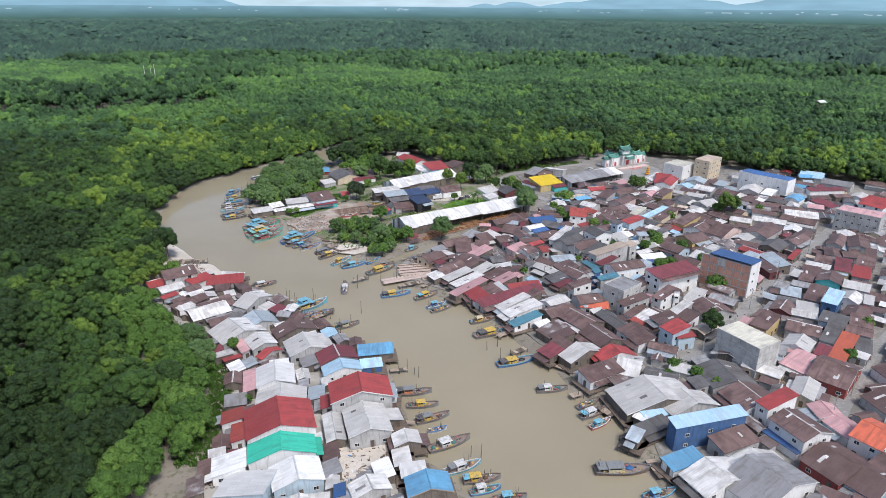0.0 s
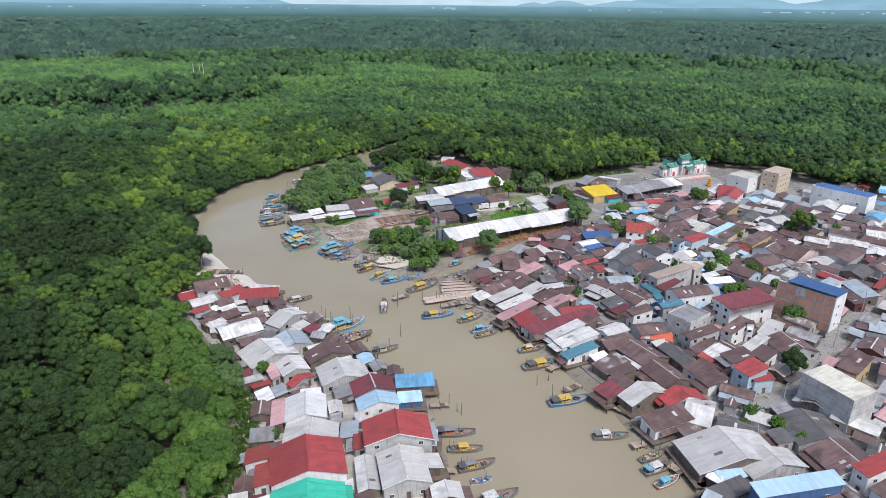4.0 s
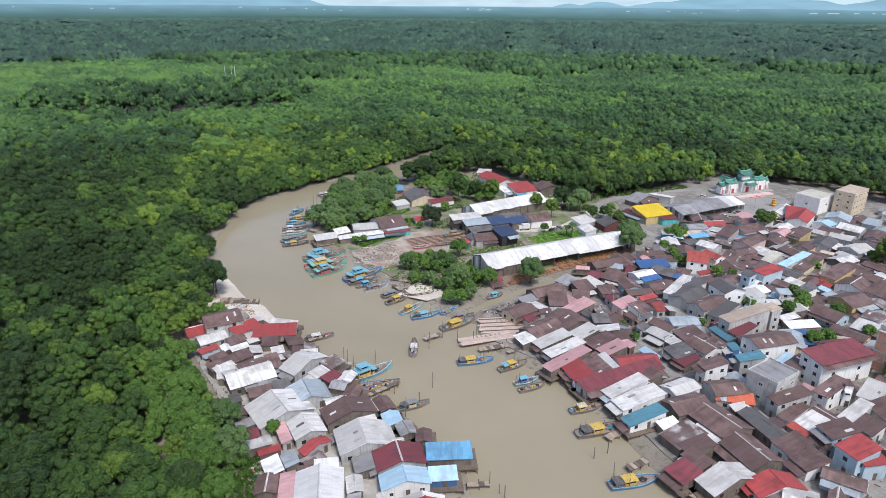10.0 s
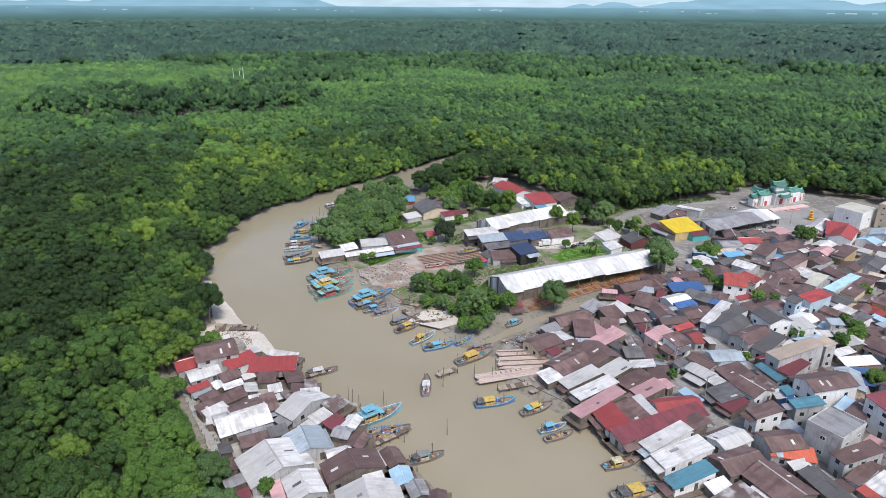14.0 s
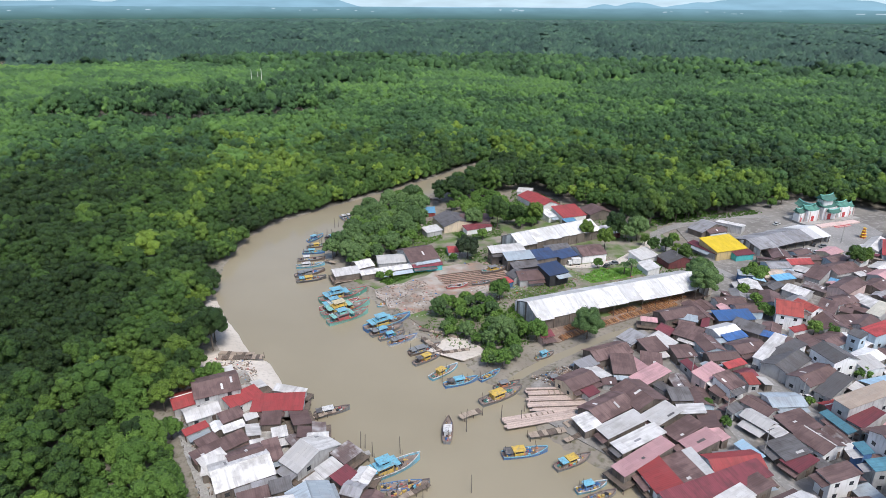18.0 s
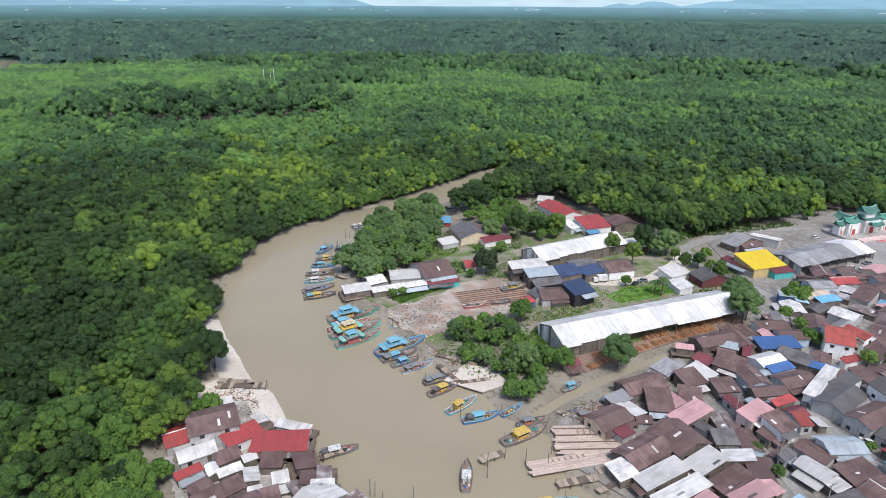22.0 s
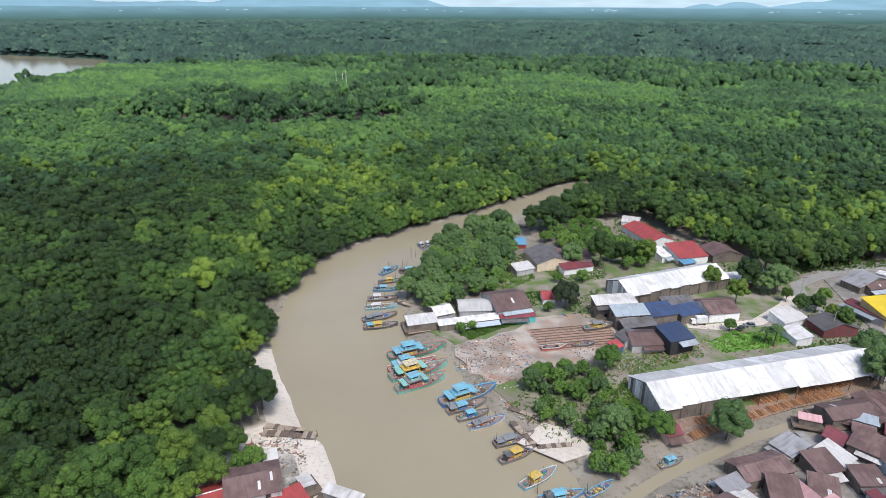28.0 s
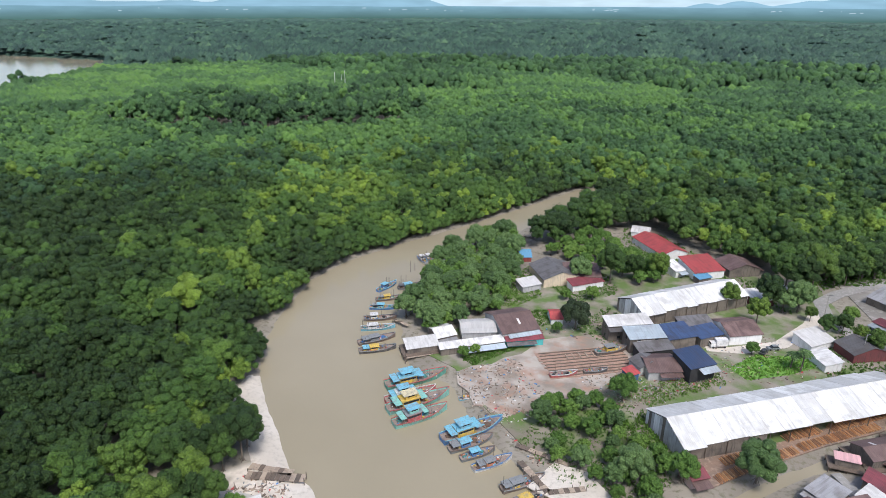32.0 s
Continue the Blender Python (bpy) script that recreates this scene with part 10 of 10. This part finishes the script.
debris("street_litter", [(60, 130), (100, 150), (140, 190), (180, 240), (150, 280), (100, 260), (60, 220), (50, 180)], 1400, 5, "pots, boards and odds between the houses", 1.1, 0.4)
debris("square_litter", [(-24, 132), (-12, 128), (-10, 142), (-14, 158), (-22, 150)], 300, 6, "boxes and nets in a concrete yard", 1.0, 0.4)


tufts("weeds", [(-30, 398), (-12, 400), (10, 388), (30, 372), (26, 392), (4, 420), (-12, 446), (-30, 452)], 3600, 0.7, 27, "green undergrowth behind the yard houses")
tufts("weeds", [(-34, 360), (-22, 344), (-30, 330), (-44, 340)], 1600, 0.5, 28, "green undergrowth beside the yard sheds")
tufts("weeds", [(30, 330), (46, 336), (60, 352), (52, 372), (40, 360)], 2200, 0.6, 29, "green verge beside the dusty track")
tufts("weeds", [(56, 404), (80, 416), (104, 430), (100, 434), (76, 422), (52, 410)], 2400, 0.7, 30, "green verge at the foot of the forest")


# ---- timber slips ----
PINK_BOARD = wall_material("pink_board", (0.58, 0.46, 0.39), (0.42, 0.33, 0.28))
SLIP_BOARD = wall_material("slip_board", (0.4, 0.265, 0.2), (0.26, 0.17, 0.125))
SLIP_EARTH = earth_material("slip_earth", (0.42, 0.375, 0.325), (0.25, 0.215, 0.175), (0.36, 0.22, 0.155), 0.14, 0.2, 0.9, 0.5)
SLIP_EDGE = [(-75, 302), (-71, 307), (-66, 309), (-63, 314), (-58, 318), (-53, 329), (-44, 334), (-26, 341), (-24, 318), (-31, 309), (-36, 301), (-43, 297), (-47, 290), (-53, 288), (-57, 284), (-63, 288), (-66, 287), (-69, 293), (-73, 296)]
sheet("slip_earth", SLIP_EDGE, 1.04, SLIP_EARTH, "pale pinkish sand and rubble round the boat slip", "ground")
tufts("weeds", [(-52, 276), (-47, 290), (-36, 300), (-20, 298), (-12, 280), (-18, 262), (-40, 264)], 5200, 0.5, 21, "green undergrowth by the creek")
tufts("weeds", [(-78, 326), (-70, 340), (-58, 350), (-48, 352), (-52, 340), (-66, 324)], 4600, 0.5, 22, "green undergrowth on the point")
tufts("weeds", [(-46, 360), (-30, 372), (-34, 390), (-52, 392), (-60, 376)], 4600, 0.5, 23, "green undergrowth behind the point houses")
tufts("weeds", [(44, 396), (56, 408), (78, 424), (84, 432), (60, 420), (36, 404)], 2600, 0.6, 25, "green undergrowth at the forest edge")
tufts("weeds", [(-20, 300), (-8, 310), (2, 318), (0, 324), (-14, 316), (-26, 304)], 2600, 0.45, 26, "green undergrowth between sheds")
def slip(name, x, y, turn, length, width, rails, label):
    s = tagged(empty_at(name, pose(x, y, 0, 0, 0, turn)), label, "slipway")
    r, n = random.Random(int(x * 3)), int(width / 0.8)
    for i in range(n):
        y0 = -width / 2 + i * width / n
        child("plank", boxes("plank", [(-length / 2 + r.uniform(-1.2, 0.3), y0 + 0.02, 1.1, length / 2 + r.uniform(-0.5, 0.4), y0 + width / n - 0.05, 1.2 + r.uniform(0, 0.04))], SLIP_BOARD if x < -20 else PINK_BOARD), s)
    for i in range(rails):
        y0 = -width / 2 + (i + 0.5) * width / rails
        v, f = tube((-length / 2, y0, 1.36), (length / 2, y0 + r.uniform(-0.3, 0.3), 1.4), 0.17, 0.15, 6)
        child("rail_log", mesh_from("rail_log", v, f, TIMBER), s)
    for i in range(6):
        px = -length * 0.2 + i * length * 0.08
        child("sleeper", boxes("sleeper", [(px, width * 0.12, 1.38, px + 0.25, width * 0.32, 1.6)], PALE_TIMBER), s)
    return s


slip("boat_slip", -38, 319, 27, 27, 15, 9, "rust-brown plank boat slip with log rails")
slip("boat_slip", -4.5, 240.5, 12, 20, 11, 4, "pale plank boat slip with log rails")
slip("landing_stage", -11, 230.5, 24, 20, 5, 0, "bare pale plank landing stage")

boat(-44, 309, 27, 8.5, "red", "none", 1.3)
boat(-35, 313.5, 25, 7.5, "dark", "none", 1.3)
boat(-31, 327, 35, 11.5, "brown", "yellow", 1.4)
sheet("concrete_yard", CONCRETE_YARD, 1.02, SAND, "pale concrete and rubble yard by the water", "yard")
debris("yard_rubbish", CONCRETE_YARD, 80, 8, "nets, boards and sheets lying in the pale yard", 1.05, 0.45)
debris("spit_rubble", [(-112, 226), (-112, 244), (-103, 250), (-94, 238), (-96, 226)], 500, 9, "pale rubble and boards on the sand spit", 0.85, 0.45)

LOG_V, LOG_F = tube((0, -1.3, 0), (0, 1.3, 0), 0.16, 0.13, 7)
LOGS = [mesh_from("log", LOG_V, LOG_F, m) for m in (flat_material("cut_log", (0.5, 0.24, 0.1), 0.9), flat_material("old_log", (0.3, 0.16, 0.09), 0.9), flat_material("pale_log", (0.58, 0.34, 0.17), 0.9))]


def log_row(line, turn, label, step=0.55, high=2):
    """A long row of logs laid side by side."""
    row = tagged(empty_at("log_pile", pose(line[0][0], line[0][1], 1.1)), label, "log pile", "log piles in the yard")
    r = random.Random(int(line[0][0] * 11 + 5))
    for (x0, y0), (x1, y1) in zip(line, line[1:]):
        d = math.hypot(x1 - x0, y1 - y0)
        for k in range(int(d / step)):
            for lv in range(high):
                s = (k + 0.5 * lv + r.uniform(-0.2, 0.2)) * step / d
                child("log", r.choice(LOGS), row, pose(x0 + (x1 - x0) * s - line[0][0], y0 + (y1 - y0) * s - line[0][1], 0.16 + lv * 0.27, r.uniform(-3, 3), 0, turn + r.uniform(-7, 7)))
    return row


log_row([(-5, 274.5), (6.6, 285), (15, 291.5)], 30, "orange-brown cut logs laid along the creek")
log_row([(16, 292.5), (22.5, 297.5), (37.6, 308)], 30, "orange-brown cut logs laid along the creek")
log_row([(-3, 281.5), (5, 287)], 30, "stack of brown cut logs beside the shed", 0.6, 3)
log_row([(13, 295.5), (22, 301.5)], 30, "stack of pale cut logs beside the shed", 0.6, 3)
log_row([(25, 303), (42, 315)], 30, "stack of pale cut logs beside the shed", 0.6, 3)


# ---- temple ----
def sweep_roof(parent, x, y, z, length, width, rise, mat, turn=0):
    """A tiled roof whose eaves and ridge ends curve up."""
    g = empty_at("roof", pose(x, y, z, 0, 0, turn))
    n, vs, fs = 8, [], []
    for i in range(n + 1):
        s = 2 * i / n - 1
        lift = 0.9 * abs(s) ** 3
        px = s * length / 2
        prof = [(-width / 2, lift), (-width / 4, rise * 0.36 + lift * 0.6), (0, rise + lift), (width / 4, rise * 0.36 + lift * 0.6), (width / 2, lift), (0, rise * 0.3)]
        vs += [(px, a, b) for a, b in prof]
    for i in range(n):
        fs += [(6 * i + j, 6 * i + (j + 1) % 6, 6 * i + 6 + (j + 1) % 6, 6 * i + 6 + j) for j in range(6)]
    fs += [tuple(range(5, -1, -1)), tuple(range(6 * n, 6 * n + 6))]
    me = mesh_from("roof", vs, fs, mat)
    bpy.data.objects.remove(g)
    ob = child("roof", me, parent, pose(x, y, z, 0, 0, turn))
    rv = []
    for i in range(n):
        p, q = vs[6 * i + 2], vs[6 * i + 8]
        rv.append(tube((p[0], 0, p[2] + 0.1), (q[0], 0, q[2] + 0.1), 0.22, 0.22, 5))
    child("ridge", joined("ridge", rv, PAINT["teal"]), ob)
    return ob


JADE = roof_material("roof_jade", (0.075, 0.215, 0.165), (0.05, 0.14, 0.11), 0.4)
temple = tagged(empty_at("temple", pose(131, 424, 1.1, 0, 0, 28)), "white and red temple with curved green tiled roofs", "temple")
child("platform", boxes("platform", [(-18, -7, -0.3, 18, 8, 1.0)], CONCRETE), temple)
child("terrace", boxes("terrace", [(-13, -11, -0.3, 13, -7.02, 0.7)], WALL["pinkw"]), temple)
for i in range(5):
    child("step", boxes("step", [(-5, -13.5 + i * 0.5, -0.3, 5, -13 + i * 0.5, -0.1 + i * 0.18)], PAINT["red"] if i % 2 else WALL["pinkw"]), temple)
for px, w, h, dep in ((0, 9, 6.2, 7), (-10.5, 7, 5.4, 6), (10.5, 7, 5.4, 6), (-16.6, 3.4, 4.2, 3.4), (16.6, 3.4, 4.2, 3.4)):
    child("hall", boxes("hall", [(px - w / 2, -dep / 2, 1.0, px + w / 2, dep / 2, 1.0 + h)], WALL["white"]), temple)
    child("doorway", boxes("doorway", [(px - w * 0.13, -dep / 2 - 0.08, 1.0, px + w * 0.13, -dep / 2 - 0.01, 1.0 + h * 0.5)], PAINT["red"]), temple)
    for s in (-1, 1):
        v, f = tube((px + s * w * 0.42, -dep / 2 - 0.8, 1.0), (px + s * w * 0.42, -dep / 2 - 0.8, 1.0 + h), 0.2, 0.2, 8)
        child("pillar", mesh_from("pillar", v, f, WALL["pinkw"]), temple)
    sweep_roof(temple, px, 0.4, 1.0 + h, w + 1.0, dep + 0.8, 1.8, JADE)
child("upper_hall", boxes("upper_hall", [(-3, -1.5, 7.5, 3, 2.5, 10.5)], WALL["white"]), temple)
sweep_roof(temple, 0, 0.5, 10.5, 9, 6, 2.2, JADE)
sweep_roof(temple, -7.5, 4.5, 6.2, 10, 6, 2.0, JADE, 90)
sweep_roof(temple, 7.5, 4.5, 6.2, 10, 6, 2.0, JADE, 90)
sweep_roof(temple, 0, -5.2, 5.2, 7.5, 3.6, 1.4, JADE)

burner = tagged(empty_at("incense_tower", pose(139, 397, 1.1)), "small orange tiered incense tower on the square", "tower")
for i in range(4):
    v, f = tube((0, 0, i * 1.3), (0, 0, i * 1.3 + 1.0), 1.3 - 0.2 * i, 1.2 - 0.2 * i, 8)
    child("tier", mesh_from("tier", v, f, PAINT["orange"]), burner)
    v, f = tube((0, 0, i * 1.3 + 1.0), (0, 0, i * 1.3 + 1.3), 1.6 - 0.22 * i, 0.9 - 0.2 * i, 8)
    child("eave", mesh_from("eave", v, f, PAINT["yellow"]), burner)

# bare dead trunks standing over the far canopy
for dx, h in ((0, 22), (9, 19), (14, 24)):
    v, f = tube((0, 0, 0), (0.3, 0, h), 0.5, 0.25, 6)
    d = new("dead_tree", mesh_from("dead_tree", v, f, PAINT["white"]))
    d.matrix_basis = pose(-398 + dx, 900, 0.5)
    tagged(d, "bare white dead trunk above the canopy", "tree", "dead trees")

# a lookout tower and huts that stand out of the forest behind the town
tower = tagged(empty_at("lookout_tower", pose(356, 584, 0.8, 0, 0, 20)), "tall timber lookout tower with white roof in the forest", "tower")
for px in (-2.6, 2.6):
    for py in (-2.2, 2.2):
        v, f = tube((px, py, -0.3), (px * 0.92, py * 0.92, 21.5), 0.28, 0.24, 6)
        child("leg", mesh_from("leg", v, f, TIMBER), tower)
for z in (7.0, 12.5, 18.0):
    child("landing", boxes("landing", [(-3.2, -2.8, z, 3.2, 2.8, z + 0.25)], TIMBER), tower)
    for py in (-2.75, 2.7):
        child("railing", boxes("railing", [(-3.2, py, z + 0.9, 3.2, py + 0.06, z + 1.0), (-3.2, py, z + 0.25, -3.1, py + 0.06, z + 0.9), (3.1, py, z + 0.25, 3.2, py + 0.06, z + 0.9), (-0.05, py, z + 0.25, 0.05, py + 0.06, z + 0.9)], TIMBER), tower)
for sgn in (-1, 1):
    vs, fs = slope_panel(-4.3, 4.3, sgn * 3.8, 21.3, 0.0, 23.0)
    child("roof_slope", mesh_from("roof_slope", vs, fs, ROOF["white"]), tower)
house("g", 350, 577, 10, 10, 7, 8.2, 1.4, "red", "wood")
house("g", 376.0, 565.3, 25, 14, 8, 8.0, 1.6, "tile", "cream")
house("g", 357.7, 572.6, 15, 8, 6, 7.6, 1.2, "pale", "white")
house("m", 78.9, 397.9, 150, 13, 8, 4.0, 1.2, "pale", "grey")
house("g", 69.0, 388.5, 30, 11, 7, 3.6, 1.3, "rust", "wood")
grove([(50, 402), (84, 427), (94, 440), (72, 436), (40, 412)], PROTO, 5.4, 41, "full green tree at the forest edge", "trees behind the yard", 0.8, 1.15)
grove([(30, 372), (38, 352), (46, 344), (50, 350), (40, 366), (36, 392)], PROTO, 7.0, 42, "dark green tree beside the track", "trees behind the yard", 0.6, 0.9)
